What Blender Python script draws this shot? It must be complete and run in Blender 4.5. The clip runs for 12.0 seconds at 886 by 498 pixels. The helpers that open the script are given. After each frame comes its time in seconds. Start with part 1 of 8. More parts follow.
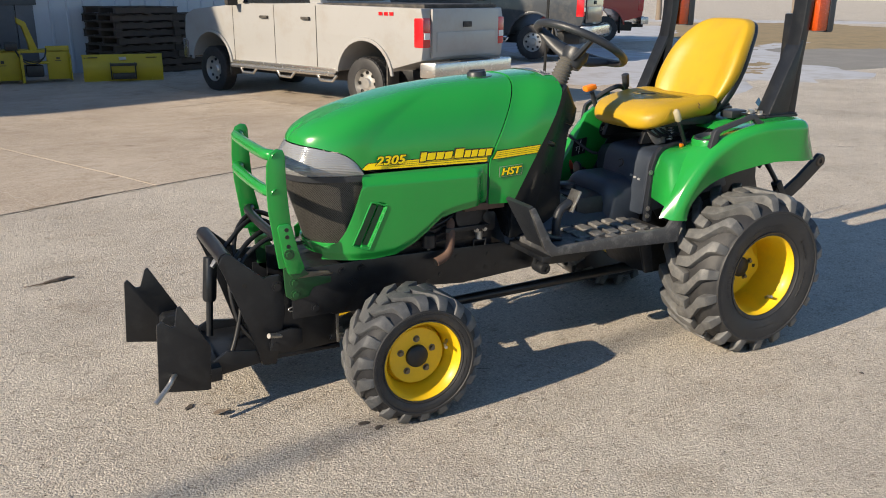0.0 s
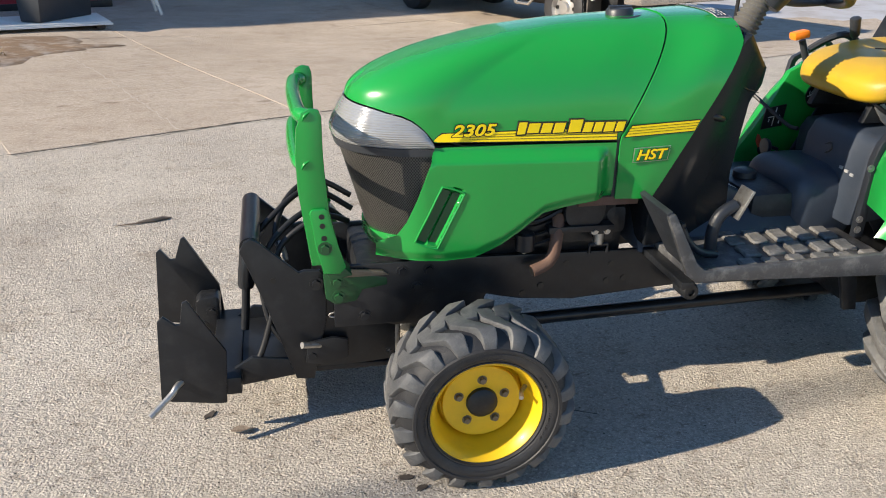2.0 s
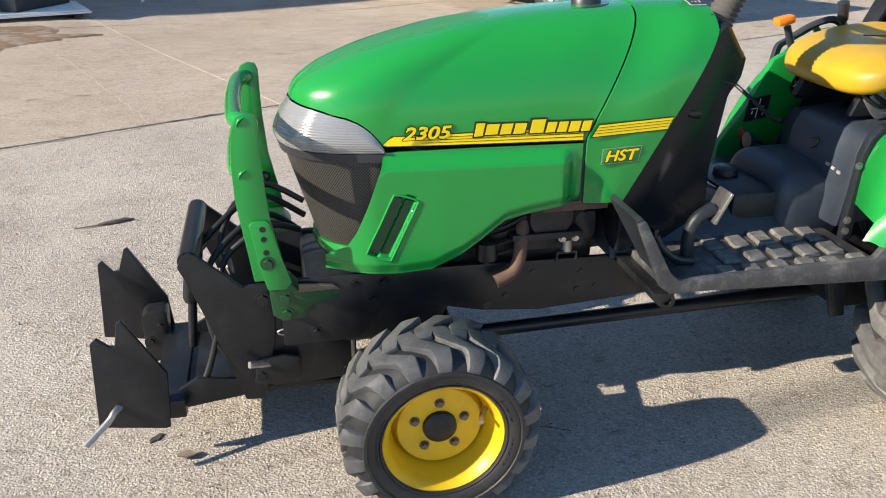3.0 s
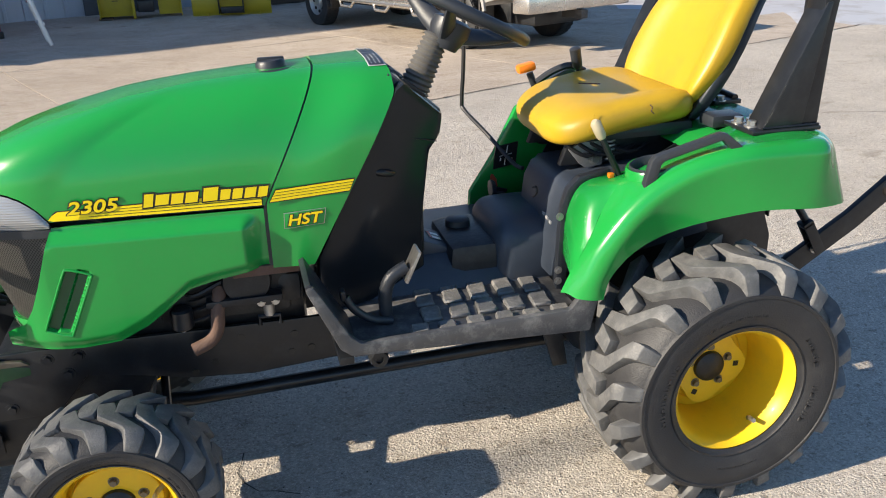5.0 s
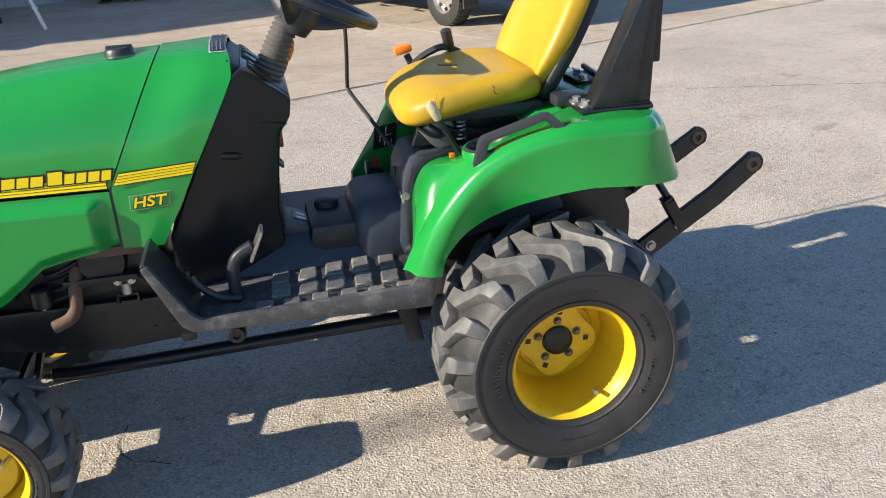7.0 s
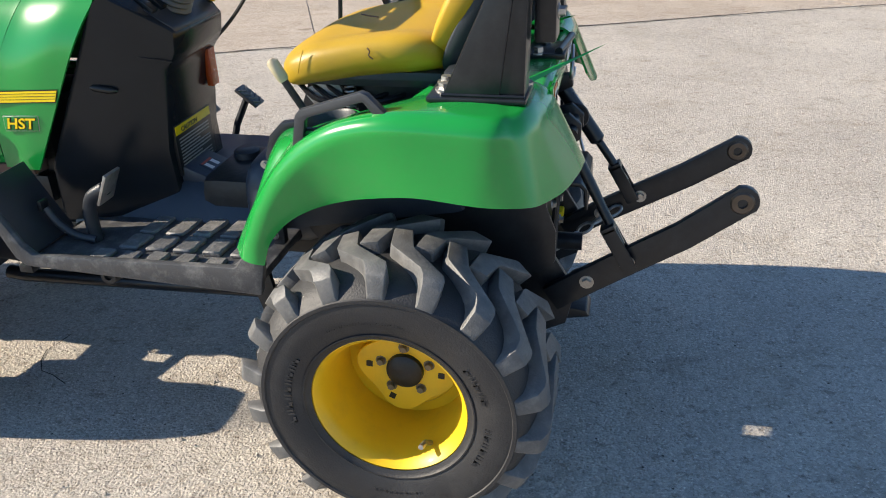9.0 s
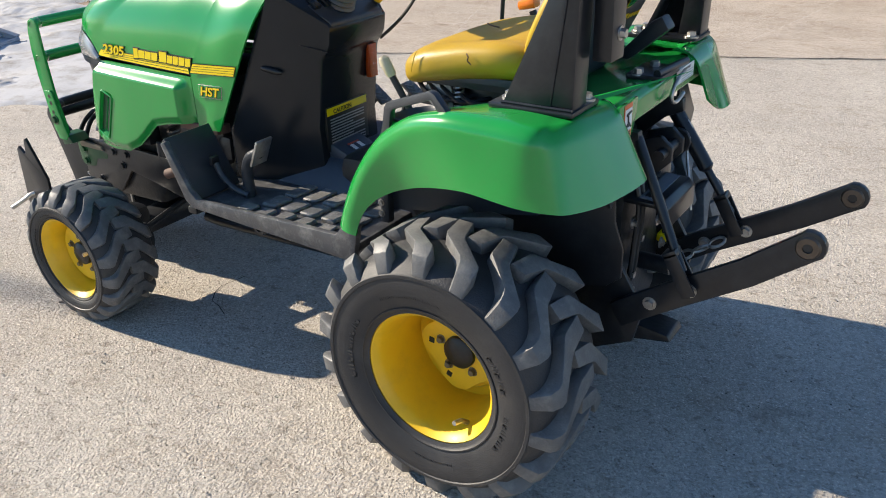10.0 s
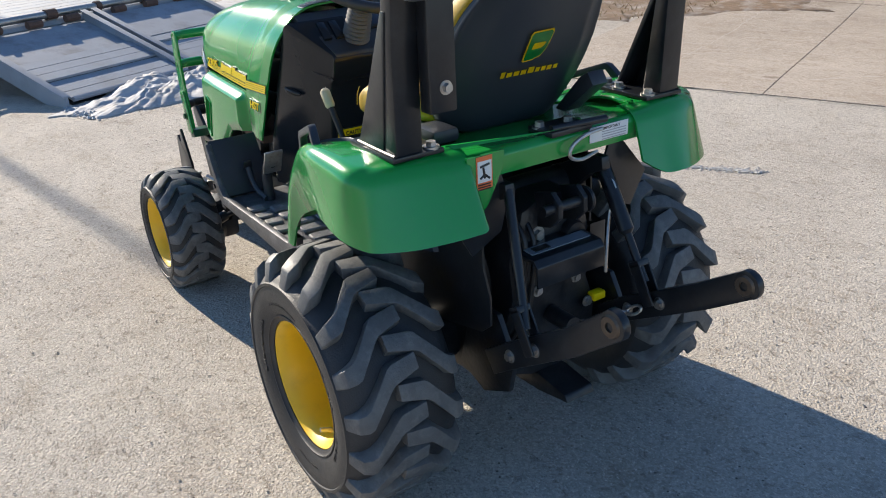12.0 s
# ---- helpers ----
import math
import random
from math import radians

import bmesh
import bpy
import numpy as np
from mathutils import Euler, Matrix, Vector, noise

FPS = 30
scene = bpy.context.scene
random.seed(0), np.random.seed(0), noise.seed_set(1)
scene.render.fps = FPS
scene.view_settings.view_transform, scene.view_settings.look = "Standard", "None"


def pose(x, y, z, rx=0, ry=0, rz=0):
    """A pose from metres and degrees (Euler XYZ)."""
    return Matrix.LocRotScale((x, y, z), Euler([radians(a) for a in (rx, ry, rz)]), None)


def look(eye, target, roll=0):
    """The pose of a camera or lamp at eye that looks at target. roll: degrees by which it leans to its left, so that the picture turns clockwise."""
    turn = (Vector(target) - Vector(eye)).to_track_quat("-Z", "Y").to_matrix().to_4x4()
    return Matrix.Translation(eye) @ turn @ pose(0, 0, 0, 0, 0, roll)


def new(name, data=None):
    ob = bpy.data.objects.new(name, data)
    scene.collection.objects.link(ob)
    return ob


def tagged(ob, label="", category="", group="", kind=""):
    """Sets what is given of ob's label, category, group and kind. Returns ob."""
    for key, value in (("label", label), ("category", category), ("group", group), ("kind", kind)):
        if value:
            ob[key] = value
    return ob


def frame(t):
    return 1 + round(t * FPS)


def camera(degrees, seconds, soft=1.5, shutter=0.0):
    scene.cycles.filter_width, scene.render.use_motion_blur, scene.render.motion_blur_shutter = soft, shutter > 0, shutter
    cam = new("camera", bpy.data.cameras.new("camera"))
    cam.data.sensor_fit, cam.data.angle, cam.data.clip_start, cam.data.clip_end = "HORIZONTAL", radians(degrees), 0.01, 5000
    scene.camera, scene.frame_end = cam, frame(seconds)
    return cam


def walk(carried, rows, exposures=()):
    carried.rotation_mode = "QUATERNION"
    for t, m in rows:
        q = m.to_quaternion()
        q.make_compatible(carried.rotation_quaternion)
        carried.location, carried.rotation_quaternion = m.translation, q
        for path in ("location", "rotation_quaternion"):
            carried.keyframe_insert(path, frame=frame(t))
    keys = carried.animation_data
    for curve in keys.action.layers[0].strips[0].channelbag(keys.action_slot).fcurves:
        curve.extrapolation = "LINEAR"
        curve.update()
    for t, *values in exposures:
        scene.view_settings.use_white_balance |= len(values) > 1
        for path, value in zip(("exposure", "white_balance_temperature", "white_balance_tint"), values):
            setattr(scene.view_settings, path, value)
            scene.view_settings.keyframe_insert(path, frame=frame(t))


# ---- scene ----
cam = camera(56.5, 12.0, 1.0)
PATH = [
    (0, (-2.508, -2.725, 1.362), (-1.644, -1.020, 0.772), 0.4),
    (0.5, (-2.374, -2.561, 1.343), (-1.668, -0.808, 0.689), 0.6),
    (1, (-2.273, -2.359, 1.353), (-1.71, -0.574, 0.647), 0.7),
    (1.5, (-2.104, -2.227, 1.346), (-1.655, -0.425, 0.605), 0.9),
    (2, (-1.9, -2.105, 1.33), (-1.521, -0.297, 0.562), 1.0),
    (2.5, (-1.832, -1.989, 1.32), (-1.467, -0.189, 0.53), 0.7),
    (3, (-1.763, -1.962, 1.335), (-1.385, -0.171, 0.528), 0.2),
    (3.5, (-1.587, -2.054, 1.362), (-1.197, -0.27, 0.546), -0.6),
    (3.7, (-1.488, -2.111, 1.375), (-1.098, -0.326, 0.56), -1.1),
    (5.3, (-1.015, -2.055, 1.426), (-0.567, -0.252, 0.684), -1.7),
    (5.5, (-0.959, -2.07, 1.44), (-0.511, -0.264, 0.708), -1.9),
    (6, (-0.837, -2.132, 1.462), (-0.396, -0.32, 0.74), -2.2),
    (6.5, (-0.758, -2.183, 1.452), (-0.341, -0.376, 0.704), -2.7),
    (7, (-0.665, -2.224, 1.425), (-0.294, -0.432, 0.618), -2.9),
    (7.5, (-0.483, -2.119, 1.378), (-0.193, -0.342, 0.507), -3.0),
    (7.7, (-0.381, -2.047, 1.372), (-0.144, -0.273, 0.48), -3.0),
    (9.3, (0.561, -1.801, 1.368), (-0.041, -0.138, 0.434), -2.0),
    (9.5, (0.626, -1.788, 1.389), (-0.098, -0.169, 0.463), -1.9),
    (10, (0.887, -1.786, 1.384), (-0.126, -0.307, 0.497), -2.0),
    (10.5, (1.092, -1.726, 1.401), (-0.123, -0.391, 0.539), -2.4),
    (11, (1.202, -1.505, 1.398), (-0.14, -0.285, 0.554), -2.6),
    (11.5, (1.32, -1.35, 1.415), (-0.12, -0.242, 0.58), -2.8),
    (12, (1.612, -1.18, 1.43), (0.081, -0.196, 0.6), -2.8),
]
EXPOSURES = [(0, 0.17, 6750, 10), (1.5, 0.38, 6450, 10), (3.7, 0.56, 6400, 10), (6, 0.56, 6450, 10), (9.5, 0.64, 6350, 10), (11, 0.54, 6350, 10), (12, 0.46, 6200, 10)]
walk(cam, [(t, look(eye, target, roll)) for t, eye, target, roll in PATH], EXPOSURES)

# ---- light ----
SUN = Vector((-1.0, -0.17, 0.51)).normalized()
world = bpy.data.worlds.new("winter_sky")
scene.world = world
world.use_nodes = True
wn = world.node_tree
sky = wn.nodes.new("ShaderNodeTexSky")
sky.sky_type, sky.sun_disc = "NISHITA", False
sky.sun_elevation = math.asin(SUN.z)
sky.sun_rotation = math.atan2(SUN.x, SUN.y)
sky.air_density, sky.dust_density, sky.ozone_density = 1.0, 0.0, 4.0
wn.links.new(sky.outputs[0], wn.nodes["Background"].inputs[0])
wn.nodes["Background"].inputs[1].default_value = 0.13
sun = new("sun", bpy.data.lights.new("sun", "SUN"))
sun.data.energy, sun.data.angle, sun.data.color = 6.5, radians(0.53), (1.0, 0.87, 0.69)
sun.matrix_world = look((0, 0, 30), tuple(Vector((0, 0, 30)) - SUN))


# ---- materials ----
def material(name, color, rough=0.5, metal=0.0, vary=0.12, scale=8.0, bump=0.0, bump_scale=60.0, coat=0.0, dirt=None, dirt_amount=0.0, dirt_scale=5.0, spec=0.5, island=0.0):
    m = bpy.data.materials.new(name)
    m.use_nodes = True
    n, l = m.node_tree.nodes, m.node_tree.links
    b = n["Principled BSDF"]
    geo = n.new("ShaderNodeTexCoord")
    noise_a = n.new("ShaderNodeTexNoise")
    noise_a.inputs["Scale"].default_value, noise_a.inputs["Detail"].default_value = scale, 6
    l.new(geo.outputs["Object"], noise_a.inputs["Vector"])
    mix = n.new("ShaderNodeMix")
    mix.data_type = "RGBA"
    c = Vector(color)
    mix.inputs["A"].default_value = (*(c * (1 - vary)), 1)
    mix.inputs["B"].default_value = (*[min(1, v * (1 + vary)) for v in c], 1)
    l.new(noise_a.outputs["Fac"], mix.inputs["Factor"])
    out = mix.outputs["Result"]
    if dirt:
        nd = n.new("ShaderNodeTexNoise")
        nd.inputs["Scale"].default_value, nd.inputs["Detail"].default_value, nd.inputs["Roughness"].default_value = dirt_scale, 8, 0.7
        l.new(geo.outputs["Object"], nd.inputs["Vector"])
        ramp = n.new("ShaderNodeMapRange")
        ramp.inputs["From Min"].default_value, ramp.inputs["From Max"].default_value = 0.48, 0.72
        ramp.inputs["To Max"].default_value = dirt_amount
        l.new(nd.outputs["Fac"], ramp.inputs["Value"])
        md = n.new("ShaderNodeMix")
        md.data_type = "RGBA"
        md.inputs["B"].default_value = (*dirt, 1)
        l.new(ramp.outputs[0], md.inputs["Factor"])
        l.new(out, md.inputs["A"])
        out = md.outputs["Result"]
    if island:
        gi = n.new("ShaderNodeObjectInfo")
        hv = n.new("ShaderNodeHueSaturation")
        mr = n.new("ShaderNodeMapRange")
        mr.inputs["To Min"].default_value, mr.inputs["To Max"].default_value = 1 - island, 1 + island
        l.new(gi.outputs["Random"], mr.inputs["Value"])
        l.new(mr.outputs[0], hv.inputs["Value"])
        l.new(out, hv.inputs["Color"])
        out = hv.outputs["Color"]
    l.new(out, b.inputs["Base Color"])
    rr = n.new("ShaderNodeMapRange")
    rr.inputs["To Min"].default_value, rr.inputs["To Max"].default_value = max(0.02, rough * 0.8), min(1, rough * 1.25)
    l.new(noise_a.outputs["Fac"], rr.inputs["Value"])
    l.new(rr.outputs[0], b.inputs["Roughness"])
    b.inputs["Metallic"].default_value = metal
    b.inputs["Specular IOR Level"].default_value = spec
    b.inputs["Coat Weight"].default_value = coat
    b.inputs["Coat Roughness"].default_value = 0.08
    if bump:
        nb = n.new("ShaderNodeTexNoise")
        nb.inputs["Scale"].default_value, nb.inputs["Detail"].default_value = bump_scale, 4
        l.new(geo.outputs["Object"], nb.inputs["Vector"])
        bp = n.new("ShaderNodeBump")
        bp.inputs["Strength"].default_value, bp.inputs["Distance"].default_value = bump, 0.004
        l.new(nb.outputs["Fac"], bp.inputs["Height"])
        l.new(bp.outputs[0], b.inputs["Normal"])
    return m


def mix_rgb(n, l, a, b, fac):
    m = n.new("ShaderNodeMix")
    m.data_type = "RGBA"
    for key, v in (("A", a), ("B", b)):
        if isinstance(v, tuple):
            m.inputs[key].default_value = (*v, 1)
        else:
            l.new(v, m.inputs[key])
    l.new(fac, m.inputs["Factor"])
    return m.outputs["Result"]


def ramped(n, l, value, lo, hi, a=0.0, b=1.0):
    r = n.new("ShaderNodeMapRange")
    r.inputs["From Min"].default_value, r.inputs["From Max"].default_value = lo, hi
    r.inputs["To Min"].default_value, r.inputs["To Max"].default_value = a, b
    l.new(value, r.inputs["Value"])
    return r.outputs[0]


def noisy(n, l, vec, scale, detail=6, rough=0.6):
    t = n.new("ShaderNodeTexNoise")
    t.inputs["Scale"].default_value, t.inputs["Detail"].default_value, t.inputs["Roughness"].default_value = scale, detail, rough
    l.new(vec, t.inputs["Vector"])
    return t.outputs["Fac"]


def ground_material(name, pale, dark, grain, bump, streak, stain=(0.16, 0.14, 0.12), stain_amount=0.45, wear=(0.52, 0.70, 0.65), smudge=0.35):
    """Weathered concrete: broad patches, fine sandy grain, pits shaded by colour and a worn, slightly brushed relief.
    """
    m = bpy.data.materials.new(name)
    m.use_nodes = True
    n, l = m.node_tree.nodes, m.node_tree.links
    b = n["Principled BSDF"]
    vec = n.new("ShaderNodeTexCoord").outputs["Object"]
    mp = n.new("ShaderNodeMapping")
    mp.inputs["Rotation"].default_value = (0, 0, radians(-28))
    mp.inputs["Scale"].default_value = (1.0, streak, 1.0)
    l.new(vec, mp.inputs["Vector"])
    long = mp.outputs[0]
    col = mix_rgb(n, l, dark, pale, ramped(n, l, noisy(n, l, vec, 0.8, 8, 0.65), 0.35, 0.64))
    # brownish wear in ragged streaks
    col = mix_rgb(n, l, col, tuple(v * k for v, k in zip(dark, (0.80, 0.74, 0.66))), ramped(n, l, noisy(n, l, long, 3.2, 9, 0.72), wear[0], wear[1], 0, wear[2]))
    # sand grains and paler stones; small broken-out pits get their shade as dark colour
    speck = noisy(n, l, vec, grain * 2.0, 3, 0.7)
    col = mix_rgb(n, l, col, tuple(v * 0.60 for v in dark), ramped(n, l, speck, 0.48, 0.36, 0, 0.35))
    mid = noisy(n, l, long, grain * 0.85, 5, 0.70)
    dents = ramped(n, l, mid, 0.405, 0.365)
    col = mix_rgb(n, l, col, tuple(v * k for v, k in zip(dark, (0.30, 0.27, 0.245))), ramped(n, l, mid, 0.415, 0.375, 0, 0.45))
    col = mix_rgb(n, l, col, tuple(min(0.85, v * 1.42) for v in pale), ramped(n, l, mid, 0.575, 0.64, 0, 0.85))
    # chipped and scuffed spots the size of a coin
    scuff = ramped(n, l, noisy(n, l, long, 21, 6, 0.72), 0.570, 0.625)
    col = mix_rgb(n, l, col, tuple(v * k for v, k in zip(dark, (0.52, 0.47, 0.42))), ramped(n, l, scuff, 0.0, 1.0, 0, 0.55))
    # oily smudges
    col = mix_rgb(n, l, col, tuple(v * k for v, k in zip(dark, (0.45, 0.40, 0.35))), ramped(n, l, noisy(n, l, long, 2.3, 5, 0.55), 0.655, 0.70, 0, smudge))
    st = ramped(n, l, noisy(n, l, vec, 0.35, 7, 0.7), 0.56, 0.74, 0, stain_amount)
    col = mix_rgb(n, l, col, stain, st)
    # round pits where single stones have gone, with their shade in the colour
    vo = n.new("ShaderNodeTexVoronoi")
    vo.inputs["Scale"].default_value = 44
    l.new(vec, vo.inputs["Vector"])
    sep = n.new("ShaderNodeSeparateColor")
    l.new(vo.outputs["Color"], sep.inputs[0])
    some = ramped(n, l, sep.outputs[0], 0.85, 0.90)
    size = ramped(n, l, vo.outputs["Distance"], 0.17, 0.10)
    pit = n.new("ShaderNodeMath")
    pit.operation = "MULTIPLY"
    l.new(some, pit.inputs[0])
    l.new(size, pit.inputs[1])
    col = mix_rgb(n, l, col, tuple(v * 0.22 for v in dark), pit.outputs[0])
    # single stones of the aggregate, each with its own tone and a rounded top
    st_ = n.new("ShaderNodeTexVoronoi")
    st_.inputs["Scale"].default_value = grain * 1.05
    warp = n.new("ShaderNodeVectorMath")
    warp.operation = "MULTIPLY_ADD"
    wob = n.new("ShaderNodeTexNoise")
    wob.inputs["Scale"].default_value = grain * 0.7
    l.new(vec, wob.inputs["Vector"])
    l.new(wob.outputs["Color"], warp.inputs[0])
    warp.inputs[1].default_value = (0.007, 0.007, 0.007)
    l.new(vec, warp.inputs[2])
    l.new(warp.outputs[0], st_.inputs["Vector"])
    tone = n.new("ShaderNodeSeparateColor")
    l.new(st_.outputs["Color"], tone.inputs[0])
    hs = n.new("ShaderNodeHueSaturation")
    l.new(ramped(n, l, tone.outputs[1], 0.0, 1.0, 0.84, 1.17), hs.inputs["Value"])
    l.new(col, hs.inputs["Color"])
    l.new(hs.outputs["Color"], b.inputs["Base Color"])
    b.inputs["Roughness"].default_value = 0.9
    b.inputs["Specular IOR Level"].default_value = 0.25
    add = n.new("ShaderNodeMath")
    add.operation = "MULTIPLY_ADD"
    l.new(dents, add.inputs[0])
    add.inputs[1].default_value = -0.45
    l.new(mid, add.inputs[2])
    chip = n.new("ShaderNodeMath")
    chip.operation = "MULTIPLY_ADD"
    l.new(scuff, chip.inputs[0])
    chip.inputs[1].default_value = -0.55
    l.new(add.outputs[0], chip.inputs[2])
    sub = n.new("ShaderNodeMath")
    sub.operation = "SUBTRACT"
    l.new(chip.outputs[0], sub.inputs[0])
    l.new(pit.outputs[0], sub.inputs[1])
    bp = n.new("ShaderNodeBump")
    bp.inputs["Strength"].default_value, bp.inputs["Distance"].default_value = bump, 0.010
    l.new(sub.outputs[0], bp.inputs["Height"])
    lumps = n.new("ShaderNodeMath")
    lumps.operation = "MULTIPLY"
    l.new(ramped(n, l, st_.outputs["Distance"], 0.62, 0.12), lumps.inputs[0])
    l.new(ramped(n, l, tone.outputs[0], 0.0, 1.0, 0.35, 1.0), lumps.inputs[1])
    bs = n.new("ShaderNodeBump")
    bs.inputs["Strength"].default_value, bs.inputs["Distance"].default_value = min(1.0, bump * 1.15), 0.0040
    l.new(lumps.outputs[0], bs.inputs["Height"])
    l.new(bp.outputs[0], bs.inputs["Normal"])
    l.new(bs.outputs[0], b.inputs["Normal"])
    return m


M_LOT = ground_material("exposed_aggregate_concrete", (0.55, 0.50, 0.432), (0.43, 0.387, 0.335), 118, 0.60, 1.5)
M_SLAB = ground_material("smooth_concrete", (0.51, 0.44, 0.365), (0.40, 0.335, 0.27), 130, 0.40, 1.5, stain=(0.19, 0.15, 0.115), stain_amount=0.7, wear=(0.50, 0.66, 0.55), smudge=0.6)
M_GREEN = material("green_paint", (0.012, 0.255, 0.042), 0.22, vary=0.06, scale=3, coat=0.45, spec=0.4, bump=0.015, bump_scale=7, dirt=(0.06, 0.17, 0.06), dirt_amount=0.10, dirt_scale=30)
# deeper green: grime on bracket feet, shade put into the vent floors
M_GREEN_DEEP = material("grimy_shaded_green_paint", (0.014, 0.075, 0.024), 0.35, vary=0.2, scale=12, bump=0.1, bump_scale=80, dirt=(0.04, 0.05, 0.035), dirt_amount=0.5, dirt_scale=18)
M_YELLOW = material("yellow_paint", (0.80, 0.50, 0.010), 0.42, vary=0.06, scale=5, coat=0.1, dirt=(0.40, 0.26, 0.04), dirt_amount=0.25, dirt_scale=14)
M_SEAT = material("yellow_vinyl", (0.480, 0.300, 0.015), 0.40, vary=0.09, scale=6, bump=0.12, bump_scale=400, dirt=(0.34, 0.21, 0.03), dirt_amount=0.4, dirt_scale=9)
M_BLACK = material("black_paint", (0.0105, 0.0120, 0.0150), 0.30, vary=0.3, scale=12, spec=0.45, bump=0.05, bump_scale=90, dirt=(0.048, 0.050, 0.053), dirt_amount=0.3, dirt_scale=16)
M_IRON = material("greasy_black_iron", (0.0105, 0.0118, 0.0145), 0.38, vary=0.5, scale=20, spec=0.45, bump=0.25, bump_scale=70, dirt=(0.052, 0.052, 0.052), dirt_amount=0.4, dirt_scale=18)
M_PLASTIC = material("black_plastic", (0.0240, 0.0275, 0.0340), 0.40, vary=0.2, scale=15, spec=0.5, bump=0.10, bump_scale=500, dirt=(0.050, 0.054, 0.062), dirt_amount=0.2, dirt_scale=11)
# black plastic of floor and console, made paler and bluer for the sky's reflection
M_FLOOR = material("skylit_black_plastic", (0.034, 0.044, 0.062), 0.42, vary=0.2, scale=11, spec=0.5, bump=0.10, bump_scale=300, dirt=(0.085, 0.092, 0.105), dirt_amount=0.35, dirt_scale=9)
M_SHELL = material("blue_black_plastic", (0.026, 0.032, 0.042), 0.45, vary=0.15, scale=9, spec=0.40, bump=0.08, bump_scale=400, dirt=(0.034, 0.040, 0.048), dirt_amount=0.3, dirt_scale=7)
M_MAT = material("dusty_black_rubber", (0.062, 0.063, 0.067), 0.38, vary=0.3, scale=20, spec=0.5, bump=0.2, bump_scale=200, dirt=(0.25, 0.245, 0.235), dirt_amount=0.6, dirt_scale=26)
M_TYRE = material("tyre_rubber", (0.022, 0.022, 0.024), 0.55, vary=0.25, scale=16, bump=0.3, bump_scale=260, dirt=(0.065, 0.064, 0.062), dirt_amount=0.45, dirt_scale=10)
M_BOLT = material("dull_plated_bolt", (0.17, 0.145, 0.11), 0.42, metal=0.55, vary=0.3, scale=60)
# paler than the carcass: scuffs and dust, plus lit tops against shaded gaps
M_LUG = material("scuffed_lit_tread", (0.098, 0.099, 0.100), 0.52, vary=0.45, scale=30, bump=0.30, bump_scale=240, dirt=(0.20, 0.195, 0.185), dirt_amount=0.7, dirt_scale=26)
M_STEEL = material("bare_steel", (0.45, 0.44, 0.42), 0.38, metal=0.9, vary=0.25, scale=40, dirt=(0.20, 0.13, 0.08), dirt_amount=0.5, dirt_scale=60)
M_RUST = material("rusty_pipe", (0.12, 0.068, 0.048), 0.8, vary=0.45, scale=30, bump=0.4, bump_scale=120)
M_HOSE = material("black_hose", (0.012, 0.012, 0.013), 0.45, vary=0.2)
M_BELLOWS = material("grey_rubber_bellows", (0.12, 0.115, 0.105), 0.7, vary=0.2, scale=30)
M_AMBER = material("amber_lens", (0.42, 0.055, 0.006), 0.25, vary=0.35, scale=120, bump=0.6, bump_scale=160, coat=0.3)
M_ORANGE = material("orange_plastic", (0.85, 0.22, 0.01), 0.4)
M_RED = material("red_plastic", (0.45, 0.06, 0.02), 0.4)
M_CREAM = material("cream_plastic", (0.50, 0.43, 0.28), 0.5, vary=0.15, scale=40, dirt=(0.25, 0.2, 0.12), dirt_amount=0.4)
M_DECAL_Y = material("yellow_decal", (0.90, 0.66, 0.0), 0.35, vary=0.03)
M_DECAL_K = material("black_decal", (0.012, 0.012, 0.012), 0.35, vary=0.05)
M_WHITE = material("white_label", (0.72, 0.72, 0.70), 0.45, vary=0.06)
M_GREY = material("grey_print", (0.35, 0.35, 0.35), 0.5)
M_ORANGE_LABEL = material("orange_label", (0.72, 0.16, 0.04), 0.45)
M_SNOW = material("old_snow", (0.43, 0.43, 0.44), 0.75, vary=0.15, scale=6, bump=1.0, bump_scale=18, dirt=(0.20, 0.175, 0.145), dirt_amount=0.9, dirt_scale=5.0)
M_ICE = material("trodden_snow", (0.45, 0.45, 0.47), 0.55, vary=0.15, scale=3, bump=0.5, bump_scale=14, dirt=(0.26, 0.22, 0.17), dirt_amount=0.9, dirt_scale=1.6)


# ---- mesh helpers ----
def place(bm, tmp):
    me = bpy.data.meshes.new("tmp")
    tmp.to_mesh(me)
    bm.from_mesh(me)
    bpy.data.meshes.remove(me)
    tmp.free()
    return bm


def shaped(fn, *args, **kw):
    return fn(bmesh.new(), *args, **kw)


def soften(tmp, size, seg=2, limit=30):
    es = [e for e in tmp.edges if len(e.link_faces) == 2 and e.calc_face_angle(0) > radians(limit)]
    if es and size:
        bmesh.ops.bevel(tmp, geom=es, offset=size, segments=seg, affect="EDGES", profile=0.6, clamp_overlap=True)


def add_box(bm, lo, hi, bevel=0.004, m=None, seg=2):
    t = bmesh.new()
    bmesh.ops.create_cube(t, size=1)
    lo, hi = Vector(lo), Vector(hi)
    for v in t.verts:
        v.co = Vector([lo[i] + (v.co[i] + 0.5) * (hi[i] - lo[i]) for i in range(3)])
    soften(t, bevel, seg)
    if m:
        t.transform(m)
    return place(bm, t)


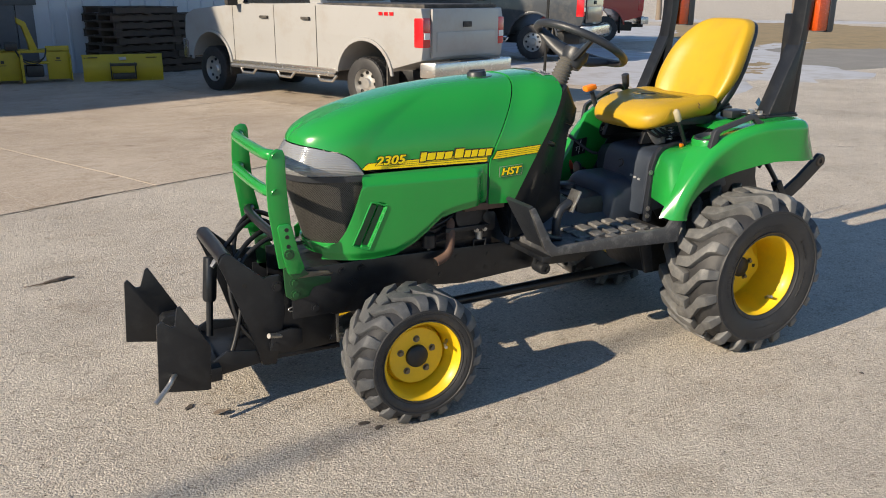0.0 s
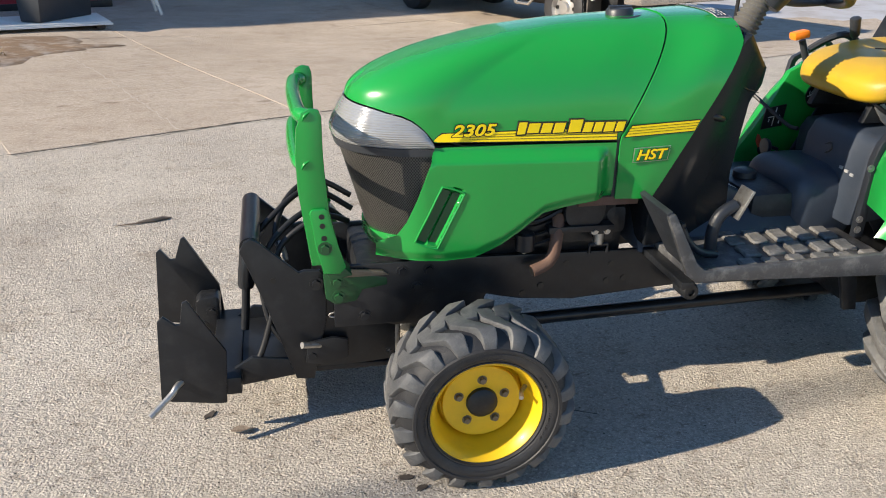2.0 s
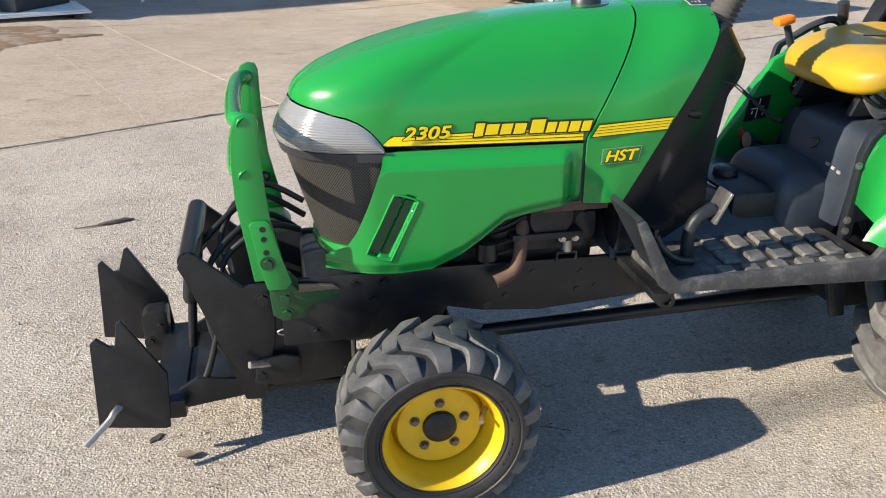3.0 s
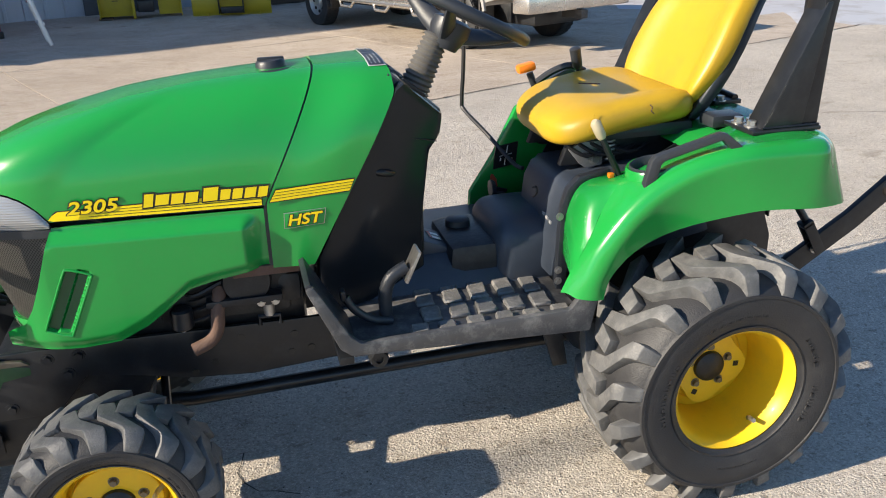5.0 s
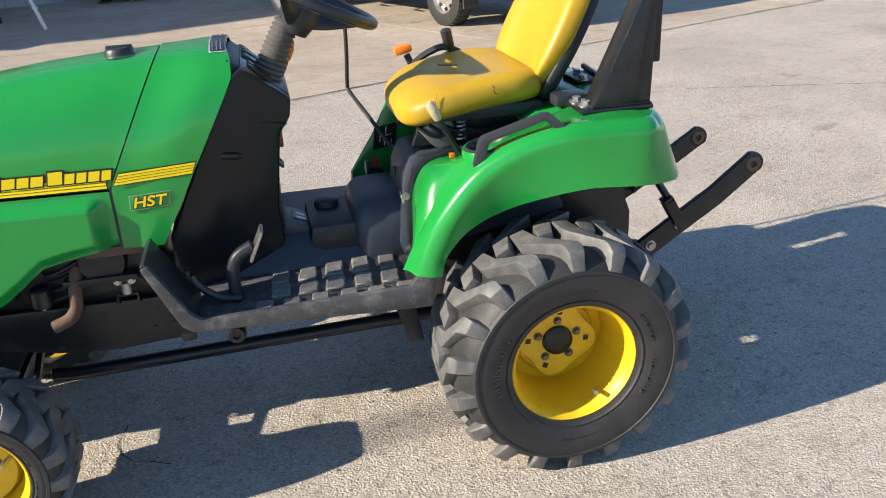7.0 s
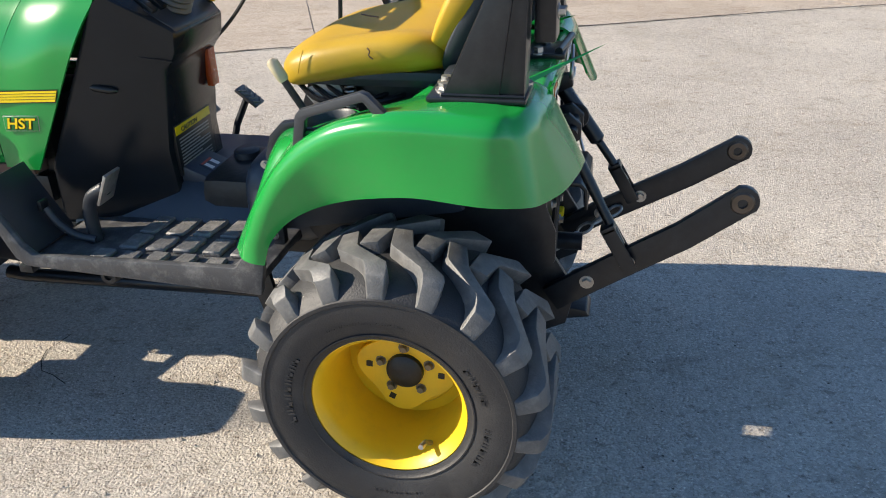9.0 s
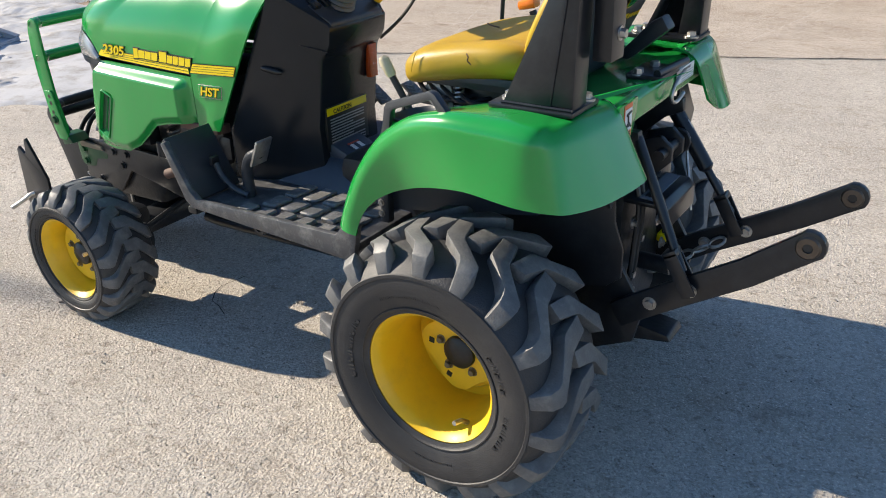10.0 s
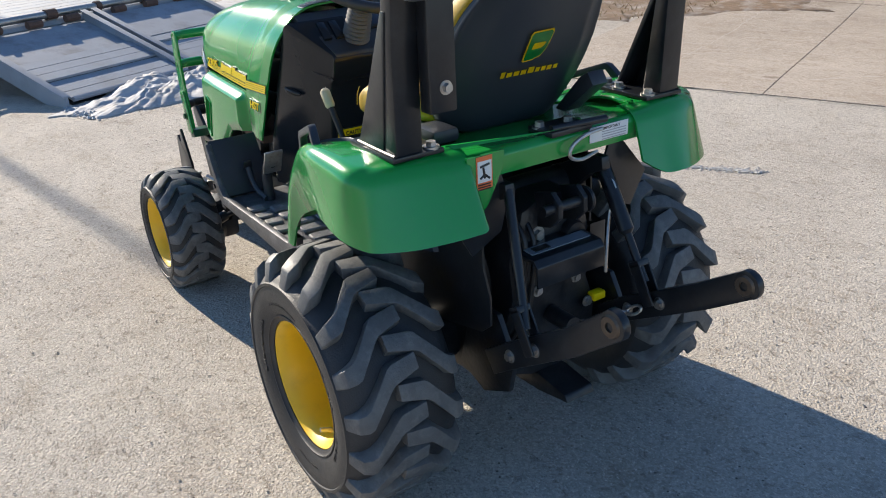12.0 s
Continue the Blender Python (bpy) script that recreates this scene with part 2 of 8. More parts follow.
def add_prism(bm, pts, axis, a, b, bevel=0.004, m=None, seg=2):
    """A plate: a flat outline (the two other axes in order) drawn out along an axis from a to b."""
    t = bmesh.new()
    def at(p, k):
        return {"x": (k, p[0], p[1]), "y": (p[0], k, p[1]), "z": (p[0], p[1], k)}[axis]
    f = t.faces.new([t.verts.new(at(p, a)) for p in pts])
    r = bmesh.ops.extrude_face_region(t, geom=[f])
    d = {"x": (b - a, 0, 0), "y": (0, b - a, 0), "z": (0, 0, b - a)}[axis]
    bmesh.ops.translate(t, verts=[v for v in r["geom"] if isinstance(v, bmesh.types.BMVert)], vec=d)
    bmesh.ops.recalc_face_normals(t, faces=t.faces)
    soften(t, bevel, seg)
    if m:
        t.transform(m)
    return place(bm, t)


def spline(pts, n=8, closed=False):
    """Points smoothed by a Catmull-Rom curve."""
    pts = [Vector(p) for p in pts]
    k, out = len(pts), []
    for i in range(k if closed else k - 1):
        p = [pts[(i + j) % k] if closed else pts[max(0, min(k - 1, i + j))] for j in (-1, 0, 1, 2)]
        for s in range(n):
            t = s / n
            out.append(0.5 * (2 * p[1] + (p[2] - p[0]) * t + (2 * p[0] - 5 * p[1] + 4 * p[2] - p[3]) * t * t + (3 * p[1] - p[0] - 3 * p[2] + p[3]) * t ** 3))
    return out if closed else out + [pts[-1]]


def add_tube(bm, pts, r, n=12, closed=False, flat=1.0):
    pts = [Vector(p) for p in pts]
    k, rings = len(pts), []
    up = None
    for i, p in enumerate(pts):
        d = (pts[(i + 1) % k] - pts[i - 1]) if closed else (pts[min(k - 1, i + 1)] - pts[max(0, i - 1)])
        d.normalize()
        if up is None:
            up = d.orthogonal().normalized()
        up = (up - d * up.dot(d)).normalized()
        side = d.cross(up)
        rad = r[i] if isinstance(r, (list, tuple)) else r
        rings.append([bm.verts.new(p + (up * math.cos(a) + side * math.sin(a) * flat) * rad) for a in [2 * math.pi * j / n for j in range(n)]])
    for i in range(k if closed else k - 1):
        a, b = rings[i], rings[(i + 1) % k]
        for j in range(n):
            bm.faces.new((a[j], a[(j + 1) % n], b[(j + 1) % n], b[j]))
    if not closed:
        bm.faces.new(rings[0][::-1])
        bm.faces.new(rings[-1])
    return bm


def add_lathe(bm, prof, centre, n=48, m=None, closed=False):
    """A turned shape: rows of (radius, way along the y axis) about a centre."""
    t = bmesh.new()
    c = Vector(centre)
    rings = []
    for r, y in prof:
        if r < 1e-6:
            rings.append([t.verts.new(c + Vector((0, y, 0)))] * n)
        else:
            rings.append([t.verts.new(c + Vector((r * math.cos(a), y, r * math.sin(a)))) for a in [2 * math.pi * j / n for j in range(n)]])
    pairs = list(zip(rings, rings[1:])) + ([(rings[-1], rings[0])] if closed else [])
    for a, b in pairs:
        for j in range(n):
            q = []
            for v in (a[j], a[(j + 1) % n], b[(j + 1) % n], b[j]):
                if v not in q:
                    q.append(v)
            if len(q) > 2:
                t.faces.new(q)
    bmesh.ops.recalc_face_normals(t, faces=t.faces)
    if m:
        t.transform(m)
    return place(bm, t)


def add_sheet(bm, fn, nu, nv, thick=0.0):
    """A curved sheet fn(u, v), u and v from 0 to 1, made solid inwards."""
    t = bmesh.new()
    g = [[t.verts.new(fn(i / nu, j / nv)) for j in range(nv + 1)] for i in range(nu + 1)]
    for i in range(nu):
        for j in range(nv):
            t.faces.new((g[i][j], g[i + 1][j], g[i + 1][j + 1], g[i][j + 1]))
    bmesh.ops.remove_doubles(t, verts=t.verts, dist=1e-5)
    bmesh.ops.recalc_face_normals(t, faces=t.faces)
    if thick:
        bmesh.ops.solidify(t, geom=t.faces[:], thickness=thick)
    return place(bm, t)


def add_bolt(bm, p, axis, r=0.012, h=0.009):
    d = Vector(axis).normalized()
    q = d.to_track_quat("Z", "Y").to_matrix().to_4x4()
    t = bmesh.new()
    bmesh.ops.create_cone(t, cap_ends=True, segments=6, radius1=r, radius2=r * 0.92, depth=h)
    bmesh.ops.translate(t, verts=t.verts, vec=(0, 0, h / 2))
    w = bmesh.new()
    bmesh.ops.create_cone(w, cap_ends=True, segments=14, radius1=r * 1.5, radius2=r * 1.45, depth=0.003)
    place(t, w)
    t.transform(Matrix.Translation(p) @ q)
    return place(bm, t)


def link(name, bm, mat, smooth=40):
    me = bpy.data.meshes.new(name)
    bm.normal_update()
    bm.to_mesh(me)
    bm.free()
    if mat:
        me.materials.append(mat)
    for p in me.polygons:
        p.use_smooth = True
    me.set_sharp_from_angle(angle=radians(smooth))
    return new(name, me)


def part(name, bm, mat, parent, label="", smooth=40):
    """One mesh, built in the world's metres, under a thing or under a part of it."""
    ob = link(name, bm, mat, smooth)
    ob.parent = parent
    bpy_off = Vector((0, 0, 0))
    p = parent
    while p:
        bpy_off += p.location
        p = p.parent
    ob.location = -bpy_off if parent else (0, 0, 0)
    # a part hangs under its thing with no turn of its own
    return tagged(ob, label)


def thing(name, at, label, category, group="", kind=""):
    ob = new(name)
    ob.empty_display_size = 0.2
    ob.location = at
    return tagged(ob, label, category, group, kind)


def whole(name, bm, mat, label, category, group="", kind="", smooth=40):
    return tagged(link(name, bm, mat, smooth), label, category, group, kind)


def letters(text, size, shear=0.0, bold=0.0, depth=0.001):
    """Flat letters with a little depth, in the x-y plane, as a bmesh."""
    cu = bpy.data.curves.new("letters", "FONT")
    cu.body, cu.size, cu.shear, cu.offset, cu.extrude, cu.resolution_u = text, size, shear, bold, depth, 4
    cu.align_x, cu.align_y = "LEFT", "BOTTOM_BASELINE"
    ob = new("letters", cu)
    bpy.context.view_layer.update()
    me = bpy.data.meshes.new_from_object(ob.evaluated_get(bpy.context.evaluated_depsgraph_get()))
    bm = bmesh.new()
    bm.from_mesh(me)
    bpy.data.objects.remove(ob)
    bpy.data.curves.remove(cu)
    bpy.data.meshes.remove(me)
    return bm


def curve1(table, x):
    """A value read from a short table of (x, value), with smooth joins."""
    if x <= table[0][0]:
        return table[0][1]
    for (a, p), (b, q) in zip(table, table[1:]):
        if x <= b:
            return p + (q - p) * (x - a) / (b - a)
    return table[-1][1]


def ease(a, b, x):
    t = max(0.0, min(1.0, (x - a) / (b - a)))
    return t * t * (3 - 2 * t)


# ---- ground ----
def fall(x, y):
    """The yard drops a little towards the parked truck."""
    return -0.085 * ease(3.5, 8.0, y) * ease(-4.5, -2.0, x) * (1 - ease(10.3, 11.7, y) * (1 - ease(3.5, 6.0, x))) * (1 - ease(15, 20, y))


def steps(marks):
    """Grid lines from rows of (start, end, spacing)."""
    out = []
    for a, b, d in marks:
        k = max(1, round((b - a) / d))
        out += [a + (b - a) * i / k for i in range(k)]
    return out + [marks[-1][1]]


def ground_sheet(name, xs, ys, height, mat, label, category, keep=None, kind="structure"):
    bm = bmesh.new()
    g = [[bm.verts.new((x, y, height(x, y))) for y in ys] for x in xs]
    for i in range(len(xs) - 1):
        for j in range(len(ys) - 1):
            if keep is None or keep((xs[i] + xs[i + 1]) / 2, (ys[j] + ys[j + 1]) / 2):
                bm.faces.new((g[i][j], g[i + 1][j], g[i + 1][j + 1], g[i][j + 1]))
    bmesh.ops.delete(bm, geom=[v for v in bm.verts if not v.link_faces], context="VERTS")
    return whole(name, bm, mat, label, category, kind=kind)


def lattice(xs, ys, size, seed):
    """Soft random values on a square lattice, read at every crossing of the grid lines."""
    rs = np.random.RandomState(seed)
    table = rs.rand(257, 257)
    u, v = xs / size, ys / size
    iu, iv = np.floor(u).astype(int), np.floor(v).astype(int)
    fu, fv = (u - iu)[:, None], (v - iv)[None, :]
    fu, fv = fu * fu * (3 - 2 * fu), fv * fv * (3 - 2 * fv)
    a = table[np.ix_(iu % 257, iv % 257)] * (1 - fu) + table[np.ix_((iu + 1) % 257, iv % 257)] * fu
    b = table[np.ix_(iu % 257, (iv + 1) % 257)] * (1 - fu) + table[np.ix_((iu + 1) % 257, (iv + 1) % 257)] * fu
    return a * (1 - fv) + b * fv


def rough_ground():
    """One sheet to the horizon; round the tractor its worn surface is real stone and pit relief."""
    xs = np.array(steps([(-400, -40, 60), (-40, -8, 2), (-8, -4.6, 0.2), (-4.6, -3.2, 0.009), (-3.2, 1.6, 0.006), (1.6, 3.0, 0.010), (3.0, 8, 0.25), (8, 40, 2), (40, 400, 60)]))
    ys = np.array(steps([(-400, -30, 60), (-30, -4, 2), (-4, -2.0, 0.2), (-2.0, 0.4, 0.006), (0.4, 1.6, 0.008), (1.6, 3.6, 0.013), (3.6, 21, 0.5), (21, 60, 3), (60, 600, 90)]))
    nx, ny = len(xs), len(ys)
    z = np.zeros((nx, ny))
    far = np.nonzero(ys > 3.4)[0]
    for i in far:
        for q, x in enumerate(xs):
            if x > -4.6:
                z[q, i] = fall(x, ys[i])
    fade = (np.clip((xs + 4.5) / 0.5, 0, 1) * np.clip((2.9 - xs) / 0.6, 0, 1))[:, None] * (np.clip((ys + 1.95) / 0.2, 0, 1) * np.clip((3.5 - ys) / 0.5, 0, 1))[None, :]
    stone = lattice(xs, ys, 0.0135, 1)
    grain = lattice(xs, ys, 0.0071, 2)
    wave = lattice(xs, ys, 0.043, 3)
    worn = np.clip(lattice(xs, ys, 0.31, 4) * 1.6 - 0.25, 0.25, 1)
    loose = np.clip(lattice(xs, ys, 0.085, 5) * 2.2 - 0.75, 0, 1)
    h = 0.0015 * (stone - 0.5) + 0.0034 * (grain - 0.5) + 0.0042 * loose * np.clip((grain - 0.60) * 5, 0, 1) * (stone > 0.45) - 0.0035 * np.clip((0.22 - stone) * 8, 0, 1) * np.clip((wave - 0.4) * 4, 0, 1)
    z += fade * (0.5 * np.clip(h, -0.006, 0.0048) * worn - 0.0005)
    co = np.empty((nx, ny, 3), dtype=np.float32)
    co[:, :, 0], co[:, :, 1], co[:, :, 2] = xs[:, None], ys[None, :], z
    q = np.arange(nx * ny, dtype=np.int32).reshape(nx, ny)
    quads = np.stack([q[:-1, :-1], q[1:, :-1], q[1:, 1:], q[:-1, 1:]], axis=-1).reshape(-1)
    me = bpy.data.meshes.new("ground")
    me.vertices.add(nx * ny)
    me.vertices.foreach_set("co", co.reshape(-1))
    me.loops.add(len(quads))
    me.loops.foreach_set("vertex_index", quads)
    me.polygons.add(len(quads) // 4)
    me.polygons.foreach_set("loop_start", np.arange(0, len(quads), 4, dtype=np.int32))
    me.update(calc_edges=True)
    me.materials.append(M_LOT)
    return tagged(new("ground", me), "weathered exposed-aggregate concrete yard with oil stains", "ground", kind="structure")


rough_ground()

# The smoother slabs of the apron lie beyond a joint that runs slantwise to the yard.
JOINT = (Vector((-2.71, 3.05, 0)), Vector((1.0, 0.435, 0)).normalized())
ACROSS = Vector((-JOINT[1].y, JOINT[1].x, 0))


def on_apron(along, across, z=0.0):
    p = JOINT[0] + JOINT[1] * along + ACROSS * across
    p.z = fall(p.x, p.y) + z
    return p


def slab(a0, a1, c0, c1):
    rnd = random.Random(int(a0 * 10 + c0 * 7))
    bm = bmesh.new()
    na, nc = max(2, round((a1 - a0) / 0.4)), max(2, round((c1 - c0) / 0.4))
    g = []
    for i in range(na + 1):
        row = []
        for j in range(nc + 1):
            a, c = a0 + (a1 - a0) * i / na, c0 + (c1 - c0) * j / nc
            if j == 0:
                c += rnd.uniform(-0.006, 0.006) + 0.02 * math.sin(a * 1.7)
            row.append(bm.verts.new(on_apron(a, c, 0.006)))
        g.append(row)
    for i in range(na):
        for j in range(nc):
            bm.faces.new((g[i][j], g[i + 1][j], g[i + 1][j + 1], g[i][j + 1]))
    edge = [e for e in bm.edges if e.is_boundary]
    r = bmesh.ops.extrude_edge_only(bm, edges=edge)
    bmesh.ops.translate(bm, verts=[v for v in r["geom"] if isinstance(v, bmesh.types.BMVert)], vec=(0, 0, -0.03))
    bmesh.ops.recalc_face_normals(bm, faces=bm.faces)
    return bm


apron = thing("pavement", on_apron(0, 4), "tan concrete apron of large slabs with dark joints", "pavement", kind="structure")
for a0, a1 in ((-0.72, 1.10), (1.11, 5.2), (5.21, 9.3), (9.31, 13.4)):
    for c0, c1 in ((0.018, 4.3), (4.308, 8.9)):
        part("slab", slab(a0, a1, c0, c1), M_SLAB, apron)

# ---- tractor ----
tractor = thing("tractor", (-0.75, 0, 0), "green compact tractor with yellow seat and wheels, loader frame removed", "tractor")


def carcass(q, r0, rib_r):
    """Radius of the tyre's body at q of its half width."""
    return curve1([(0.0, r0), (0.40, r0), (0.62, r0 - 0.004), (0.86, r0 - 0.018), (0.975, rib_r)], abs(q))


def tread(bm, r0, height, width, count, centre_y, cz, cx, rib_r, fat, foot=0.0):
    """Bar lugs in two staggered rows that meet in a chevron and slope down over the shoulder to the rib."""
    half = width / 2
    pitch = 2 * math.pi / count
    line = [(0.985, -0.48), (0.90, -0.47), (0.78, -0.44), (0.70, -0.38), (0.30, 0.24), (0.23, 0.30), (-0.20, 0.42)]
    wid = [0.150, 0.175, 0.195, 0.205, 0.205, 0.20, 0.165]
    rnd = random.Random(int(count * 100 + cx * 10 + centre_y * 100))
    for side in (-1, 1):
        for k in range(count):
            a0 = pitch * (k + (0.5 if side > 0 else 0))
            t = bmesh.new()
            rows = []
            wear = rnd.uniform(0.90, 1.0)
            for i, ((q, da), w) in enumerate(zip(line, wid)):
                y = centre_y + side * q * half
                floor_r = carcass(q, r0, rib_r)
                full = r0 + height * wear - 0.006 * abs(q) ** 4
                top = (rib_r + 0.010, r0 + height - 0.018, full - 0.003)[i] if i < 3 else full
                mid = a0 + da * pitch + rnd.uniform(-0.008, 0.008) * pitch
                row = []
                for rr, ww in ((floor_r - 0.004, w * fat + 0.05), (top, w * fat)):
                    for e in (-1, 1):
                        al = mid + e * ww * pitch
                        row.append(t.verts.new((cx + rr * math.cos(al), y, cz + rr * math.sin(al))))
                rows.append(row)
            for a, b in zip(rows, rows[1:]):
                for i, j in ((0, 2), (2, 3), (3, 1), (1, 0)):
                    t.faces.new((a[i], a[j], b[j], b[i]))
            t.faces.new((rows[0][0], rows[0][1], rows[0][3], rows[0][2]))
            t.faces.new((rows[-1][0], rows[-1][2], rows[-1][3], rows[-1][1]))
            bmesh.ops.recalc_face_normals(t, faces=t.faces)
            soften(t, 0.0030, 2, 35)
            place(bm, t)
    for v in bm.verts:
        v.co.z = max(v.co.z, foot)
    return bm


def wheel(x, y, z, side, r, width, rim_r, dish, bolts, bolt_r, lugs, lug_h, disc_r, cap_r, rib_r, fat, valve_at, lobes=0):
    """A tyred wheel; side is -1 towards the near side of the yard, dish the depth of the disc behind the outer flange."""
    s = side
    half = width / 2
    flange = y + s * half * 0.80
    disc = flange - s * dish
    bm = bmesh.new()
    # rim: outer flange, barrel, inner flange
    prof = [(rim_r + 0.012, flange - s * 0.006), (rim_r + 0.014, flange + s * 0.004), (rim_r + 0.004, flange + s * 0.008), (rim_r - 0.006, flange - s * 0.004), (rim_r - 0.012, flange - s * 0.02), (rim_r - 0.018, flange - s * 0.05), (rim_r - 0.024, flange - s * dish), (rim_r - 0.022, y - s * half * 0.7), (rim_r + 0.012, y - s * half * 0.78), (rim_r + 0.014, y - s * half * 0.74)]
    add_lathe(bm, prof, (x, 0, z), 56)
    rim = part("wheel", bm, M_YELLOW, tractor, "yellow painted steel wheel")
    bm = bmesh.new()
    add_lathe(bm, [(0.03, disc - s * 0.004), (disc_r * 1.02, disc - s * 0.006), (disc_r * 1.10, disc - s * 0.016), (rim_r - 0.022, disc - s * 0.020), (rim_r - 0.022, disc - s * 0.028), (0.03, disc - s * 0.020)], (x, 0, z), 48)
    part("disc", bm, M_YELLOW, rim)
    # mounting plate, round or with four lobes
    bm = bmesh.new()
    ring = []
    for k in range(64):
        a = 2 * math.pi * k / 64
        rr = disc_r * (1.0 + (0.105 * math.cos(4 * a + 0.6) if lobes else 0.0))
        ring.append((x + rr * math.cos(a), z + rr * math.sin(a)))
    add_prism(bm, ring, "y", *sorted((disc + s * (0.004 if lobes else -0.004), disc + s * 0.012)), 0.002, None, 1)
    part("wheel_plate", bm, M_YELLOW, rim)
    if lobes:
        for a in (-5, -114, 85, 175):
            m = Matrix.Translation((x + disc_r * 0.80 * math.cos(radians(a)), disc + s * 0.0125, z + disc_r * 0.80 * math.sin(radians(a)))) @ Matrix.Rotation(-radians(a), 4, "Y")
            part("plate_hole", shaped(add_box, (-0.007, -0.001, -0.007), (0.007, 0.001, 0.007), 0, m), M_DECAL_K, rim)
    bm = bmesh.new()
    add_lathe(bm, [(0.0, disc + s * 0.030), (cap_r * 0.7, disc + s * 0.030), (cap_r, disc + s * 0.022), (cap_r * 1.05, disc + s * 0.008), (cap_r * 1.05, disc - s * 0.02)], (x, 0, z), 28)
    part("hub", bm, M_IRON, rim, "black iron hub")
    for k in range(bolts):
        a = 2 * math.pi * (k + 0.25) / bolts
        bm = shaped(add_bolt, (x + bolt_r * math.cos(a), disc + s * 0.011, z + bolt_r * math.sin(a)), (0, s, 0), 0.0085, 0.011)
        part("bolt", bm, M_BOLT, rim)
    a = radians(valve_at)
    bm = shaped(add_tube, [(x + (rim_r - 0.02) * math.cos(a), flange - s * 0.035, z + (rim_r - 0.02) * math.sin(a)), (x + (rim_r - 0.035) * math.cos(a), flange - s * 0.02, z + (rim_r - 0.035) * math.sin(a)), (x + (rim_r - 0.042) * math.cos(a), flange + s * 0.004, z + (rim_r - 0.042) * math.sin(a))], 0.006, 8)
    part("valve", bm, M_STEEL, rim)
    # tyre carcass
    base = r - lug_h
    side_prof = []
    for k in range(0, 13):
        u = k / 12
        side_prof.append((rim_r + 0.006 + (rib_r - 0.008 - rim_r - 0.006) * u, half * (0.82 + 0.18 * math.sin(math.pi * min(1, u * 0.50 + 0.08)))))
    # moulded ribs: a fine one above the rim and a broad one below the lugs
    ribs = []
    for k, (rr, ww) in enumerate(side_prof):
        yy = y + s * ww
        if k == 2:
            ribs += [(rr - 0.003, yy), (rr - 0.002, yy + s * 0.0025), (rr + 0.001, yy + s * 0.0025), (rr + 0.002, yy)]
        else:
            ribs.append((rr, yy))
    w1 = y + s * half * 0.985
    ribs += [(rib_r - 0.006, w1 + s * 0.004), (rib_r + 0.001, w1 + s * 0.004), (rib_r + 0.003, w1 - s * 0.002)]
    crown = [(carcass(q, base, rib_r + 0.003), y + s * half * q) for q in (0.95, 0.86, 0.74, 0.62, 0.4, 0.0, -0.4, -0.62, -0.74, -0.86, -0.95)]
    inner = [(rib_r, y - s * half * 0.985)] + [(rr, y - s * ww) for rr, ww in side_prof[::-1]]
    bm = bmesh.new()
    add_lathe(bm, ribs + crown + inner, (x, 0, z), 72)
    for v in bm.verts:
        if v.co.z < 0.004:
            v.co.z = 0.004
    tyre = part("tyre", bm, M_TYRE, rim, "black rubber tyre with bar tread")
    bm = bmesh.new()
    tread(bm, base - 0.001, lug_h, width, lugs, y, z, x, rib_r, fat, 0.001)
    # the tread's pale colour also carries the sunlit tops of the lugs
    part("tread", bm, M_LUG, rim, "scuffed bar lugs, paler as if lit against dark gaps", 25)
    # moulded lettering too worn to read
    bm = bmesh.new()
    rl = rim_r + (rib_r - rim_r) * 0.56
    wl = y + s * (half * (0.82 + 0.18 * math.sin(math.pi * (0.52 * 0.50 + 0.08))))
    for a0, cnt, step, big in ((15, 5, 5.2, 1.0), (-30, 6, 5.0, 1.0), (150, 9, 5.4, 1.0), (78, 14, 3.2, 0.55), (-100, 10, 3.0, 0.5)):
        for q in range(cnt):
            a = radians(a0 + q * step)
            m = Matrix.Translation((x + rl * math.cos(a), wl - s * 0.002, z + rl * math.sin(a))) @ Matrix.Rotation(-a + math.pi / 2, 4, "Y")
            hgt = (rib_r - rim_r) * 0.15 * big
            wd = rl * radians(step) * 0.30
            add_box(bm, (-wd, -0.003, -hgt), (-wd * 0.45, 0.003, hgt), 0, m)
            if q % 3:
                add_box(bm, (-wd, -0.003, hgt * 0.55), (wd, 0.003, hgt), 0, m)
            if q % 2:
                add_box(bm, (wd * 0.45, -0.003, -hgt), (wd, 0.003, hgt), 0, m)
            else:
                add_box(bm, (-wd, -0.003, -hgt), (wd, 0.003, -hgt * 0.55), 0, m)
    tagged(part("sidewall_lettering", bm, M_TYRE, rim), kind="stuff")
    return rim


for s in (-1, 1):
    wheel(0.0, 0.440 * s, 0.316, s, 0.330, 0.292, 0.158, 0.135, 5, 0.056, 18, 0.030, 0.100, 0.040, 0.263, 1.0, -58, 4)
    wheel(-1.45, 0.415 * s, 0.217, s, 0.230, 0.205, 0.132, 0.062, 5, 0.060, 18, 0.014, 0.098, 0.038, 0.180, 1.35, 22)

# hood: plan line of its skirt from the nose to the rear, on the near side
PLAN = [(-1.762, 0.0), (-1.754, -0.055), (-1.724, -0.110), (-1.664, -0.155), (-1.570, -0.182), (-1.45, -0.194), (-1.25, -0.207), (-1.057, -0.216)]
RIDGE = [(-1.722, 0.884), (-1.70, 0.912), (-1.667, 0.944), (-1.611, 0.971), (-1.528, 1.000), (-1.445, 1.022), (-1.32, 1.048), (-1.18, 1.066), (-1.065, 1.075), (-0.92, 1.083), (-0.76, 1.090)]
PLAN_S = spline([(p[0], p[1], 0) for p in PLAN], 12)


